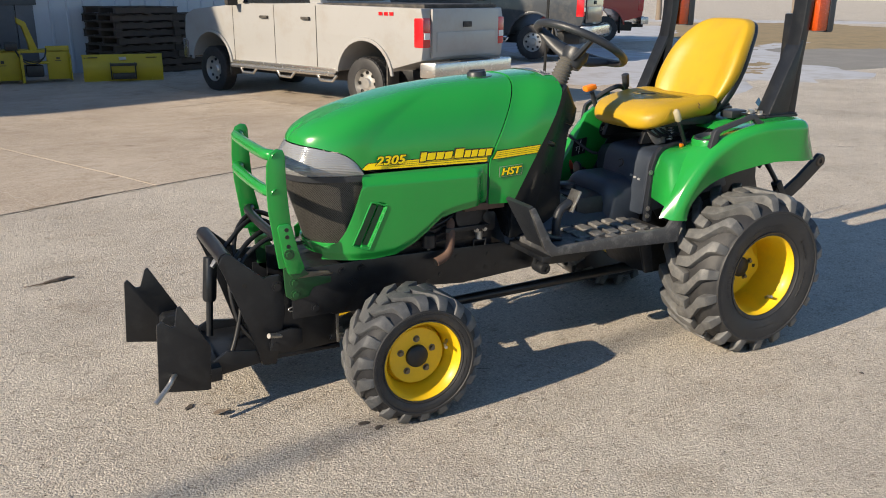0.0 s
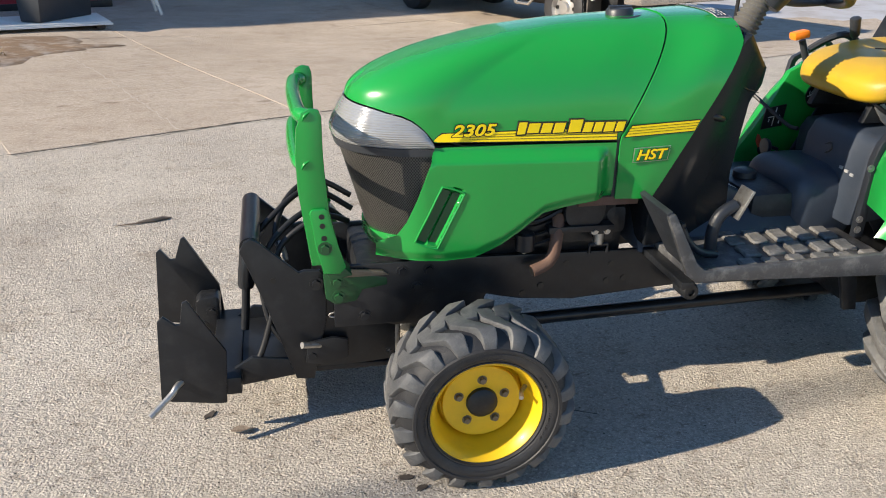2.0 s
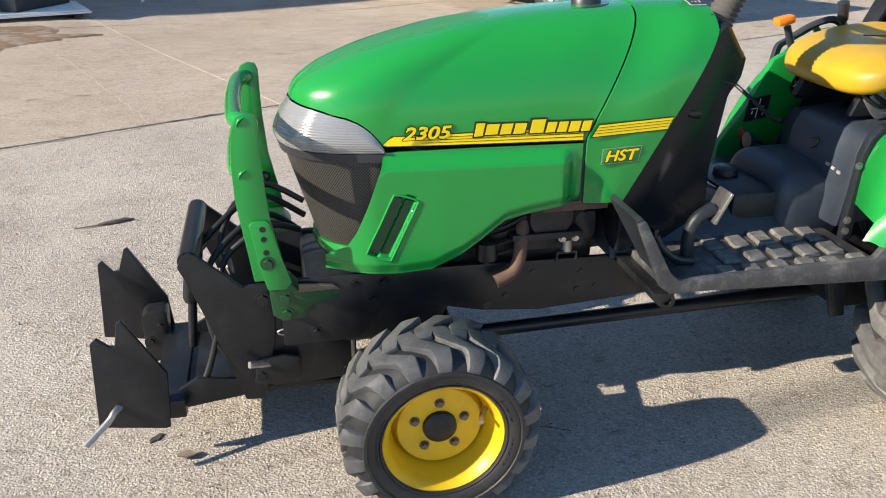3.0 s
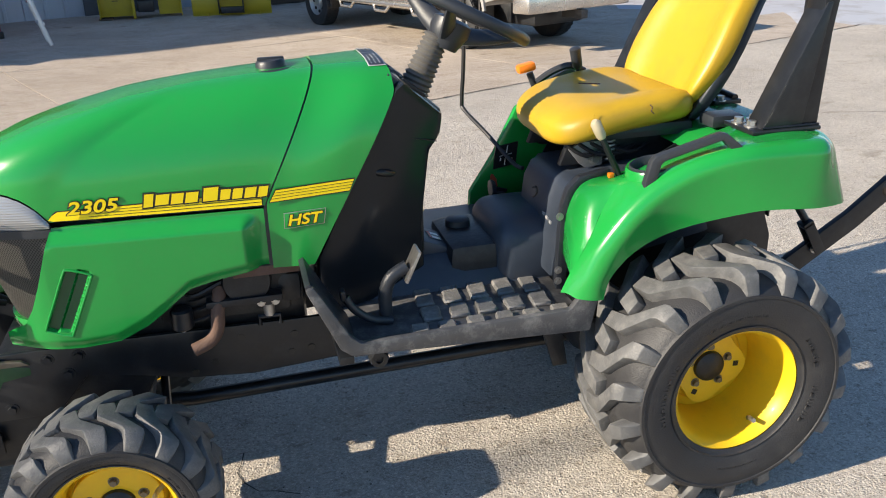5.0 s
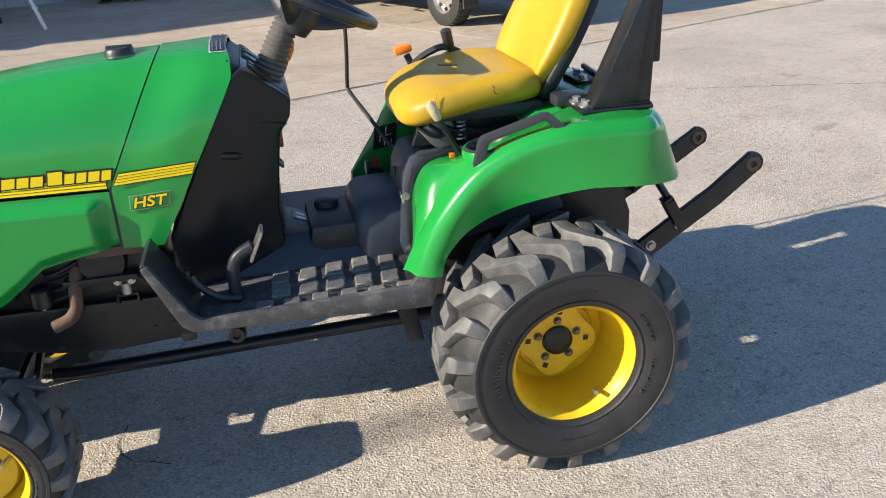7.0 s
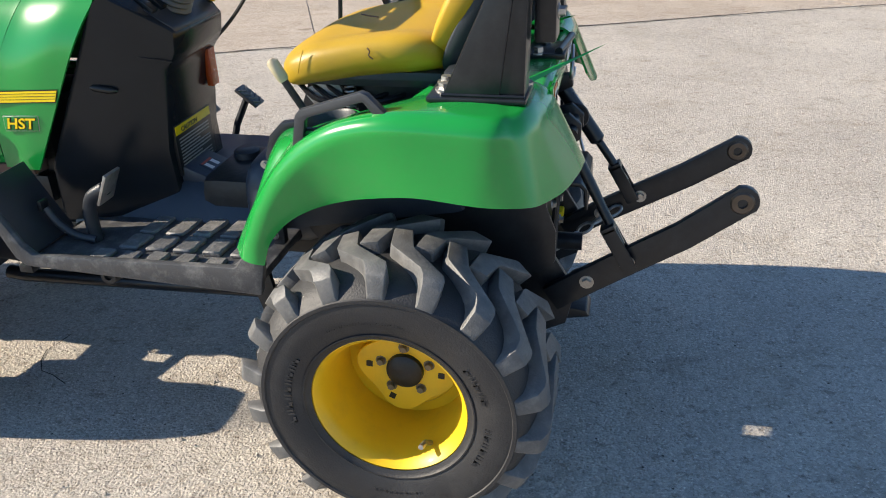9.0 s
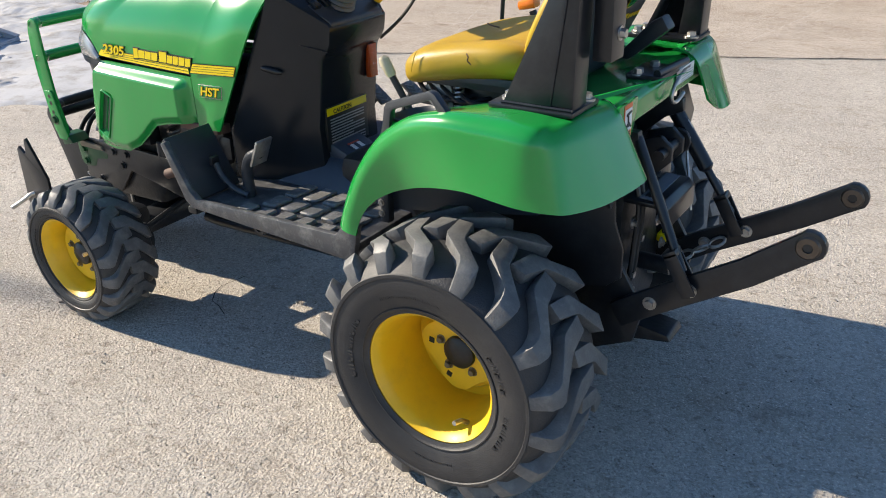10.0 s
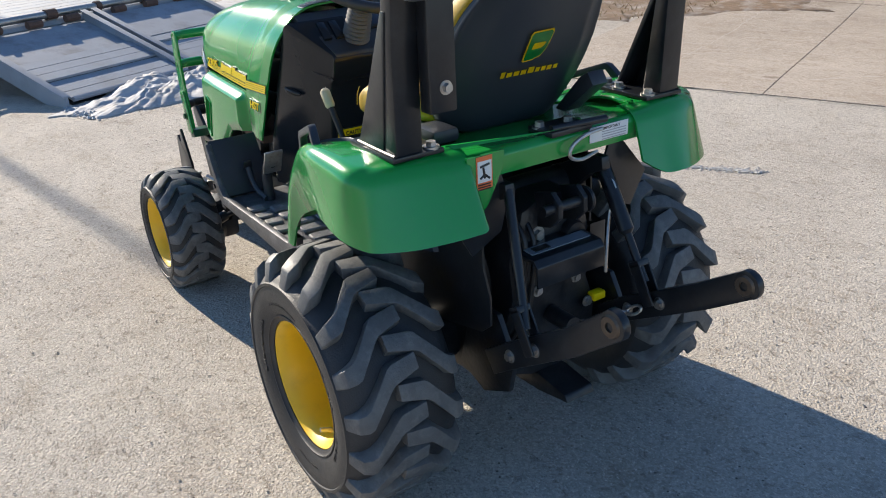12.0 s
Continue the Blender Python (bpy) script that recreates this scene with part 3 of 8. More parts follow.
def plan(t):
    k = t * (len(PLAN_S) - 1)
    i = min(int(k), len(PLAN_S) - 2)
    return PLAN_S[i].lerp(PLAN_S[i + 1], k - i)


def belt(x):
    return curve1([(-1.76, 0.884), (-1.70, 0.876), (-1.66, 0.868), (-1.62, 0.862), (-1.585, 0.851), (-1.555, 0.833), (-1.538, 0.815), (-1.525, 0.797), (-1.06, 0.795)], x)


def seam_x(z):
    return max(-1.058, -0.930 - (1.049 - z) * 0.513)


def rake(z):
    """The nose leans back below and above the lamp's lower edge."""
    return max(0.0, 0.80 - z) * 0.30 + max(0.0, z - 0.80) * 0.45


def hood_skin(t, f, side):
    b = plan(t)
    zb = belt(b.x)
    b = Vector((b.x + rake(zb) * (1 - ease(-1.70, -1.50, b.x)), b.y, 0))
    xr = -1.722 + 0.807 * t ** 0.9
    zr = curve1(RIDGE, xr)
    ph = min(f, 0.99999) * math.pi / 2
    y = b.y * math.cos(ph) ** 0.62
    zz = zb + (zr - zb) * math.sin(ph) ** 0.80
    x = b.x + (xr - b.x) * math.sin(ph) ** 1.6
    if t > 0.9:
        x += (seam_x(zz) - x) * ((t - 0.9) / 0.1)
    return Vector((x, y * -side, zz))


bm = bmesh.new()
for side in (-1, 1):
    add_sheet(bm, lambda u, v: hood_skin(u, v, side), 60, 16)
bmesh.ops.remove_doubles(bm, verts=bm.verts, dist=1e-4)
bmesh.ops.recalc_face_normals(bm, faces=bm.faces)
hood = part("hood", bm, M_GREEN, tractor, "glossy green hood with a yellow stripe", 50)


def skirt(t, z, out=0.0):
    """A point of the nose and its sides at height z."""
    b = plan(t)
    n = Vector((-(plan(min(1, t + 0.01)).y - plan(max(0, t - 0.01)).y), plan(min(1, t + 0.01)).x - plan(max(0, t - 0.01)).x, 0)).normalized()
    p = b - n * out
    front = 1 - ease(-1.70, -1.50, b.x)
    return Vector((p.x + rake(z) * front, p.y, z))


def mirrored(p, side):
    return Vector((p.x, -p.y * side, p.z))


def t_of_x(x):
    lo, hi = 0.0, 1.0
    for _ in range(30):
        mid = (lo + hi) / 2
        if plan(mid).x < x:
            lo = mid
        else:
            hi = mid
    return lo


T_TIP = t_of_x(-1.525)
M_LAMP = material("clear_lamp_lens", (0.30, 0.305, 0.31), 0.14, vary=0.25, scale=9, coat=1.0, spec=0.8)
nt = M_LAMP.node_tree
wv = nt.nodes.new("ShaderNodeTexWave")
wv.wave_type, wv.bands_direction = "BANDS", "Z"
wv.inputs["Scale"].default_value = 55
tc = nt.nodes.new("ShaderNodeTexCoord")
nt.links.new(tc.outputs["Object"], wv.inputs["Vector"])
bp = nt.nodes.new("ShaderNodeBump")
bp.inputs["Strength"].default_value, bp.inputs["Distance"].default_value = 0.28, 0.004
nt.links.new(wv.outputs["Fac"], bp.inputs["Height"])
nt.links.new(bp.outputs[0], nt.nodes["Principled BSDF"].inputs["Normal"])
nt.nodes["Principled BSDF"].inputs["Metallic"].default_value = 0.25

M_MESH = bpy.data.materials.new("perforated_screen")
M_MESH.use_nodes = True
nn, ll = M_MESH.node_tree.nodes, M_MESH.node_tree.links
sx = nn.new("ShaderNodeSeparateXYZ")
ll.new(nn.new("ShaderNodeTexCoord").outputs["Object"], sx.inputs[0])
ab = nn.new("ShaderNodeMath")
ab.operation = "ABSOLUTE"
ll.new(sx.outputs[1], ab.inputs[0])
ad = nn.new("ShaderNodeMath")
ad.operation = "ADD"
ll.new(sx.outputs[0], ad.inputs[0])
ll.new(ab.outputs[0], ad.inputs[1])
cb = nn.new("ShaderNodeCombineXYZ")
ll.new(ad.outputs[0], cb.inputs[0])
ll.new(sx.outputs[2], cb.inputs[1])
mpg = nn.new("ShaderNodeMapping")
mpg.inputs["Rotation"].default_value = (0, 0, radians(45))
ll.new(cb.outputs[0], mpg.inputs["Vector"])
vo = nn.new("ShaderNodeTexVoronoi")
vo.voronoi_dimensions = "2D"
vo.inputs["Scale"].default_value, vo.inputs["Randomness"].default_value = 170, 0.0
ll.new(mpg.outputs[0], vo.inputs["Vector"])
hole = ramped(nn, ll, vo.outputs["Distance"], 0.33, 0.42)
ll.new(mix_rgb(nn, ll, (0.004, 0.004, 0.004), (0.06, 0.057, 0.052), hole), nn["Principled BSDF"].inputs["Base Color"])
nn["Principled BSDF"].inputs["Roughness"].default_value = 0.42

M_LABEL_B = material("blue_grey_label", (0.16, 0.18, 0.21), 0.35)
M_DECAL_N = material("dark_blue_label", (0.022, 0.030, 0.05), 0.3, vary=0.1)
for side in (-1, 1):
    bm = bmesh.new()
    add_sheet(bm, lambda u, v: mirrored(skirt(u * T_TIP, 0.782 + (max(belt(plan(u * T_TIP).x) - 0.003, 0.783) - 0.782) * v, 0.002 + 0.008 * math.sin(math.pi * v)), side), 36, 8, 0.006)
    part("headlight", bm, M_LAMP, tractor, "clear ribbed headlight lens")
    bm = bmesh.new()
    add_sheet(bm, lambda u, v: mirrored(skirt(u * T_TIP, 0.762 + 0.019 * v, 0.004), side), 30, 2, 0.008)
    part("lamp_trim", bm, M_PLASTIC, tractor)
    bm = bmesh.new()
    add_sheet(bm, lambda u, v: mirrored(skirt(u * T_TIP * 1.1, 0.515 + 0.250 * v, -0.006), side), 30, 8, 0.004)
    part("grille", bm, M_MESH, tractor, "dark perforated grille screen")

    def panel(u, v):
        x = -1.668 + 0.685 * u
        zt = curve1([(-1.668, 0.535), (-1.62, 0.56), (-1.595, 0.60), (-1.57, 0.66), (-1.545, 0.73), (-1.525, 0.784), (-1.3, 0.788), (-0.99, 0.788)], x)
        zl = curve1([(-1.668, 0.497), (-1.60, 0.495), (-1.50, 0.492), (-1.42, 0.500), (-1.353, 0.532), (-1.29, 0.578), (-1.23, 0.614), (-1.158, 0.628), (-1.05, 0.642)], x)
        z = zl + (zt - zl) * v
        if x > -1.3:
            x = -1.3 + (x + 1.3) * (seam_x(z) - 0.004 + 1.3) / (-0.983 + 1.3)
        y = curve1([(-1.70, -0.150), (-1.62, -0.172), (-1.55, -0.187), (-1.4, -0.199), (-1.06, -0.217)], x)
        bulge = 0.030 * ease(0.782, 0.748, z) * ease(-1.072, -1.118, x) * ease(-1.70, -1.56, x)
        bulge -= 0.010 * ease(0.03, 0.0, z - zl)
        # two slanted vents, sunk side by side with a rib between them
        for dx in (0.0, 0.027):
            px, pz = x + 1.560 - dx, z - 0.546
            a = (px * 0.30 + pz * 0.92) / (0.064 * 0.30 + 0.140 * 0.92)
            b = (px - 0.064 * a) / 0.92
            bulge -= 0.016 * ease(0.0135, 0.0100, abs(b)) * ease(-0.03, 0.03, a) * ease(1.03, 0.97, a)
        return Vector((x, (y - bulge) * -side, z))

    bm = bmesh.new()
    add_sheet(bm, panel, 170, 80, 0.006)
    sp = part("side_panel", bm, M_GREEN, tractor, "green lower engine side panel with vents", 35)
    def on_panel(a, b, out):
        x, z = -1.560 + 0.064 * a + b * 0.92, 0.546 + 0.140 * a - b * 0.30
        y = curve1([(-1.62, -0.172), (-1.55, -0.187), (-1.4, -0.199)], x) - 0.030 * ease(0.782, 0.748, z) * ease(-1.70, -1.56, x)
        return Vector((x, (y - out) * -side, z))
    ring = [on_panel(a, b, 0.0008) for a, b in ((-0.02, -0.010), (-0.02, 0.040), (0.06, 0.0455), (0.5, 0.0455), (0.96, 0.0455), (1.03, 0.040), (1.03, -0.008), (0.95, -0.0155), (0.5, -0.0155), (0.06, -0.0155))]
    part("vent_rim", shaped(add_tube, spline(ring, 4, True), 0.0030, 8, True), M_GREEN, sp)
    # slot floors in deeper green: the shade inside the vents is in the colour
    for b0 in (0.0, 0.0293):
        part("vent_floor", shaped(add_sheet, lambda u, v: on_panel(0.02 + 0.96 * u, b0 - 0.0115 + 0.023 * v, -0.009), 8, 2, 0.002), M_GREEN_DEEP, sp, "sunken vent floor, its shade put into the colour")
    bm = bmesh.new()
    add_sheet(bm, lambda u, v: mirrored(skirt(u * t_of_x(-1.60), 0.497 + 0.040 * v + 0.01 * u * v, 0.003 + 0.006 * math.sin(math.pi * v)), side), 20, 4, 0.01)
    part("chin", bm, M_GREEN, tractor)

    # cowl behind the slanted seam
    def cowl(u, v):
        zb = 0.640
        q = max(0.0, min(0.99999, (v - 0.42) / 0.58))
        ph = q * math.pi / 2
        if v <= 0.42:
            z, y = zb + (0.85 - zb) * v / 0.42, -0.2290
            z0, y0 = zb + (0.797 - zb) * v / 0.42, -0.2215
        else:
            y, z = -0.2290 * math.cos(ph) ** 0.60, 0.85 + (1.090 - 0.85) * math.sin(ph) ** 0.72
            e = hood_skin(1.0, q, 1)
            z0, y0 = e.z + 0.003 * q, -abs(e.y) - 0.0055 * (1 - q)
        k = ease(0.0, 0.75, u)
        y, z = y0 + (y - y0) * k, z0 + (z - z0) * k
        rear = curve1([(0.635, -0.960), (1.03, -0.738), (1.07, -0.738), (1.12, -0.752)], z)
        x = (seam_x(z) + 0.004) * (1 - u) + rear * u
        return Vector((x, y * -side, z))
    bm = bmesh.new()
    add_sheet(bm, cowl, 14, 40, 0.006)
    part("cowl", bm, M_GREEN, tractor, "green cowl behind the hood seam", 35)
    for lo, hi, u0, u1, lift, mt, nm in ((0.865, 1.0, 0.74, 0.985, 0.0015, M_WHITE, "label_border"), (0.870, 1.0, 0.75, 0.97, 0.0025, M_DECAL_N, "dash_label")):
        def tag(u, v):
            p = cowl(u0 + (u1 - u0) * u, lo + (hi - lo) * v)
            return Vector((p.x + lift * 0.3, p.y + lift * 0.6 * side, p.z + lift))
        part(nm, shaped(add_sheet, tag, 6, 12), mt, tractor, "dark blue instruction label" if mt is M_DECAL_N else "")
    for k in range(4):
        for r in range(3):
            w = 0.010 + 0.005 * ((k * 2 + r) % 3)
            v0 = 0.880 + 0.028 * k
            p, q = cowl(0.79 + 0.06 * r, v0), cowl(0.79 + 0.06 * r, v0 + w)
            up = Vector((0.001, 0.002 * side, 0.0042))
            part("label_line", shaped(add_tube, [p + up, q + up], 0.0011, 5), M_GREY, tractor)

    # dark sheet added behind the seam so nothing bright shows through the gap
    def seam_back(u, v):
        p = cowl(0.0, v)
        return Vector((p.x - 0.008 + 0.026 * u, p.y * 0.965, p.z - 0.009))
    part("seam_seal", shaped(add_sheet, seam_back, 3, 40, 0.003), M_PLASTIC, tractor)

# yellow stripe with dark edges, on both sides
for side in (-1, 1):
    def hood_stripe(lo, hi, out, x0=-1.527, x1=-1.064, taper=0.0):
        """The stripe's band along the hood; it widens rearwards. lo and hi run from 0 to 1 across it."""
        def f(u, v):
            x = x0 + (x1 - x0) * u
            up = min(1.0, u / taper) ** 0.6 if taper else 1.0
            z = belt(x) + 0.002 + curve1([(-1.50, 0.021), (-1.06, 0.031)], x) * (lo + (hi - lo) * v * up)
            y = curve1([(-1.6, -0.179), (-1.45, -0.194), (-1.25, -0.207), (-1.057, -0.216)], x)
            return Vector((x, (y + 0.03 * (z - belt(x)) - out) * -side, z))
        return f

    def cowl_stripe(lo, hi, out, grow=0.0):
        def f(u, v):
            w = lo + (hi - lo) * v
            x = -1.046 - grow + (0.184 + 2 * grow) * u + w * (0.016 - 0.004 * u)
            return Vector((x, (-0.2240 - 0.005 * max(0, (x + 1.05) / 0.2) - out) * -side, 0.805 + (x + 1.045) * 0.060 + 0.026 * w))
        return f
    if side < 0:
        part("stripe_edge", shaped(add_sheet, hood_stripe(-0.10, 1.10, 0.0015, -1.530, -1.062, 0.05), 40, 3), M_DECAL_K, hood)
        part("stripe_edge", shaped(add_sheet, cowl_stripe(-0.10, 1.10, 0.0020, 0.002), 12, 3), M_DECAL_K, hood)
    part("stripe", shaped(add_sheet, hood_stripe(0.0, 1.0, 0.0028, taper=0.05), 40, 3), M_DECAL_Y, hood, "yellow decal stripe")
    part("stripe", shaped(add_sheet, cowl_stripe(0.0, 1.0, 0.0034), 12, 3), M_DECAL_Y, hood, "yellow decal stripe")
    for k in range(3):
        w = 0.24 + 0.26 * k
        part("stripe_line", shaped(add_sheet, hood_stripe(w, w + 0.045, 0.0036, -1.44), 20, 1), M_DECAL_K, hood)
        part("stripe_line", shaped(add_sheet, cowl_stripe(w, w + 0.045, 0.0042), 12, 1), M_DECAL_K, hood)


def on_side(bm, x, z, y, turn=0.0, back=False):
    """Stands flat letters up on the near (or far) flank."""
    m = Matrix.Translation((x, y, z)) @ Matrix.Rotation(turn, 4, "Y") @ Matrix.Rotation(math.pi if back else 0, 4, "Z") @ Matrix.Rotation(math.pi / 2, 4, "X")
    bm.transform(m)
    return bm


def wide(bm, k):
    bm.transform(Matrix.Scale(k, 4, (1, 0, 0)))
    return bm


part("model_number_edge", on_side(wide(letters("2305", 0.040, 0.25, 0.0030, 0.0006), 1.32), -1.483, 0.8145, -0.2000, 0.0), M_DECAL_K, hood)
part("model_number", on_side(wide(letters("2305", 0.040, 0.25, 0.0009, 0.0016), 1.32), -1.483, 0.8145, -0.2010, 0.0), M_DECAL_Y, hood, "yellow model number 2305")
part("badge_plate", shaped(add_prism, [(-1.020, 0.737), (-0.926, 0.741), (-0.920, 0.779), (-1.018, 0.775)], "y", -0.2296, -0.2262, 0.0005), M_STEEL, hood)
part("badge_field", shaped(add_prism, [(-1.0185, 0.7385), (-0.9275, 0.7423), (-0.9215, 0.7778), (-1.0165, 0.7738)], "y", -0.2304, -0.2290, 0.0002), M_GREEN, hood)
part("badge_edge", on_side(wide(letters("HST", 0.036, 0.25, 0.0026, 0.0006), 1.20), -1.0125, 0.7450, -0.2310, -0.03), M_DECAL_K, hood)
part("badge", on_side(wide(letters("HST", 0.036, 0.25, 0.0007, 0.0012), 1.20), -1.0125, 0.7450, -0.2318, -0.03), M_DECAL_Y, hood, "yellow letters HST")
# maker's name as plain blocks
for mt, grow, y in ((M_DECAL_K, 0.0032, 0.0), (M_DECAL_Y, 0.0, -0.0012)):
    x = -1.322
    for k, (w, h) in enumerate(((0.020, 0.030), (0.029, 0.024), (0.026, 0.024), (0.027, 0.024), (0.032, 0.031), (0.022, 0.024), (0.022, 0.024), (0.025, 0.024), (0.021, 0.024))):
        z = 0.8185 - (0.003 if k == 0 else 0)
        yy = curve1([(-1.45, -0.194), (-1.25, -0.207), (-1.057, -0.216)], x)
        bm = shaped(add_prism, [(x - grow, z - grow), (x + w + grow, z - grow + 0.0005), (x + w + grow + 0.006, z + h + grow), (x - grow + 0.006, z + h + grow)], "y", yy - 0.0045 + y, yy + 0.004 + y, 0.0)
        part("name_block", bm, mt, hood)
        x += w + (0.012 if k == 3 else 0.0050)

# fuel cap on the hood
bm = bmesh.new()
add_lathe(bm, [(0.062, 0.0), (0.062, 0.006), (0.056, 0.010), (0.042, 0.010), (0.040, 0.004)], (0, 0, 0), 36, Matrix.Translation((-1.003, -0.020, 1.066)) @ Matrix.Rotation(radians(-4), 4, "Y") @ Matrix.Rotation(math.pi / 2, 4, "X"))
part("cap_ring", bm, M_PLASTIC, hood)
bm = bmesh.new()
add_lathe(bm, [(0.036, 0.0), (0.036, 0.022), (0.031, 0.028), (0.0, 0.030)], (0, 0, 0), 30, Matrix.Translation((-1.003, -0.020, 1.066)) @ Matrix.Rotation(radians(-4), 4, "Y") @ Matrix.Rotation(math.pi / 2, 4, "X"))
add_box(bm, (-1.035, -0.026, 1.084), (-0.971, -0.014, 1.100), 0.004)
part("fuel_cap", bm, M_PLASTIC, hood, "black ribbed filler cap")

# dash tower
M_TOWER = material("glossy_black_plastic", (0.0120, 0.0140, 0.0170), 0.22, vary=0.2, scale=10, spec=0.3, bump=0.03, bump_scale=40, dirt=(0.022, 0.025, 0.030), dirt_amount=0.15, dirt_scale=9)
bm = bmesh.new()
add_prism(bm, [(-0.945, 0.64), (-0.775, 0.97), (-0.735, 1.035), (-0.715, 1.050), (-0.602, 0.948), (-0.610, 0.90), (-0.622, 0.878), (-0.640, 0.86), (-0.668, 0.66), (-0.660, 0.49), (-0.95, 0.49)], "y", -0.200, 0.200, 0.014)
for v in bm.verts:
    front = curve1([(0.49, -0.95), (0.64, -0.945), (0.97, -0.775), (1.06, -0.72)], v.co.z)
    v.co.y *= 1 - (0.47 if v.co.y < 0 else 0.28) * ease(front, -0.62, v.co.x)
dash = part("dash_tower", bm, M_TOWER, tractor, "black plastic dashboard tower")
bm = bmesh.new()
add_prism(bm, [(-0.765, 1.020), (-0.746, 1.068), (-0.605, 0.958), (-0.605, 0.930)], "y", -0.165, 0.165, 0.008)
for v in bm.verts:
    v.co.y *= 1 - (0.42 if v.co.y < 0 else 0.22) * ease(-0.765, -0.60, v.co.x)
part("instrument_panel", bm, M_PLASTIC, dash)
SLOPE = radians(38)
for y in (-0.095, -0.055):
    m = Matrix.Translation((-0.676, y, 1.012)) @ Matrix.Rotation(SLOPE, 4, "Y")
    part("switch", shaped(add_box, (-0.034, -0.013, -0.004), (0.034, 0.013, 0.010), 0.003, m), M_TOWER, dash, "glossy black rocker switch")
for y in (0.015, 0.085):
    m = Matrix.Translation((-0.690, y, 1.024)) @ Matrix.Rotation(SLOPE, 4, "Y")
    g = part("gauge", shaped(add_box, (-0.030, -0.026, -0.006), (0.030, 0.026, 0.009), 0.006, m), M_PLASTIC, dash, "dark gauge under glossy glass")
    part("gauge_face", shaped(add_box, (-0.024, -0.020, 0.0085), (0.024, 0.020, 0.0105), 0.001, m), M_DECAL_N, g)
kb = part("light_switch", shaped(add_tube, [(-0.640, 0.125, 0.965), (-0.622, 0.128, 0.985)], 0.010, 10), M_PLASTIC, dash)
part("switch_knob", shaped(add_tube, [(-0.624, 0.128, 0.983), (-0.614, 0.130, 0.994), (-0.606, 0.131, 1.003)], [0.014, 0.016, 0.011], 12), M_YELLOW, kb, "yellow switch knob")
part("screw", shaped(add_bolt, (-0.700, -0.150, 0.925), (0.25, -1, 0), 0.005, 0.003), M_STEEL, dash)
part("hand_slot", shaped(add_tube, [(-0.800, -0.187, 0.842), (-0.785, -0.186, 0.838), (-0.755, -0.172, 0.828), (-0.742, -0.163, 0.824)], [0.004, 0.009, 0.009, 0.004], 10), M_DECAL_K, dash)
part("pod_seam", shaped(add_tube, [(-0.722, -0.158, 0.915), (-0.69, -0.142, 0.902), (-0.62, -0.106, 0.880)], 0.0014, 6), M_DECAL_K, dash)
bm = bmesh.new()
add_box(bm, (-0.668, -0.092, 0.585), (-0.6585, 0.092, 0.715), 0.001, Matrix.Identity(4))
# caution label on the rear face of the tower
cl = part("caution_label", bm, M_DECAL_K, dash, "black and yellow caution label with small print")
part("caution_head", shaped(add_box, (-0.6590, -0.089, 0.690), (-0.6570, 0.089, 0.712), 0.0005), M_DECAL_Y, cl)
tb = letters("CAUTION", 0.018, 0, 0.0004, 0.0004)
tb.transform(Matrix.Translation((-0.6566, -0.063, 0.693)) @ Matrix.Rotation(math.pi / 2, 4, "Z") @ Matrix.Rotation(math.pi / 2, 4, "X"))
part("caution_word", tb, M_DECAL_K, cl)
for k in range(11):
    w = 0.152 if k % 4 != 3 else 0.10
    part("print_line", shaped(add_box, (-0.6588, -0.077, 0.675 - 0.0085 * k), (-0.6578, -0.077 + w, 0.6785 - 0.0085 * k), 0), M_GREY, cl)
bm = bmesh.new()
add_box(bm, (-0.650, 0.088, 0.765), (-0.632, 0.124, 0.862), 0.004)
part("reflector", bm, M_AMBER, dash, "orange reflector plate")

# steering column and wheel
bm = bmesh.new()
c0, c1 = Vector((-0.655, 0, 0.985)), Vector((-0.585, 0, 1.125))
pts, rad = [], []
for k in range(25):
    pts.append(c0.lerp(c1, k / 24))
    rad.append((0.040 - 0.010 * k / 24) + (0.0035 if k % 2 else -0.0035))
add_tube(bm, pts, rad, 20)
col = part("steering_column", bm, M_BELLOWS, tractor, "grey ribbed rubber column bellows", 80)
SWC, SWR = Vector((-0.530, 0.0, 1.182)), 0.182
SWN = Vector((0.157, 0, 0.321)).normalized()
SWX = Vector((0.321, 0, -0.157)).normalized()
bm = bmesh.new()
ringp = [SWC + SWX * SWR * math.cos(a) + Vector((0, 1, 0)) * SWR * math.sin(a) for a in [2 * math.pi * k / 48 for k in range(48)]]
add_tube(bm, ringp, 0.0155, 12, True)
sw = part("steering_wheel", bm, M_PLASTIC, tractor, "black three-spoke steering wheel")
hubc = SWC - SWN * 0.055
bm = bmesh.new()
add_tube(bm, [hubc - SWN * 0.045, hubc - SWN * 0.02, hubc, hubc + SWN * 0.025, hubc + SWN * 0.032], [0.036, 0.045, 0.052, 0.050, 0.035], 20)
part("wheel_hub", bm, M_PLASTIC, sw)
for a in (radians(8), radians(128), radians(248)):
    d = SWX * math.cos(a) + Vector((0, 1, 0)) * math.sin(a)
    line = spline([hubc + d * 0.03, hubc + d * 0.075 + SWN * 0.012, SWC + d * 0.135 - SWN * 0.018, SWC + d * 0.175], 5)
    bm = bmesh.new()
    add_tube(bm, line, [0.030 - 0.013 * k / (len(line) - 1) for k in range(len(line))], 12, False, 0.5)
    part("spoke", bm, M_PLASTIC, sw)

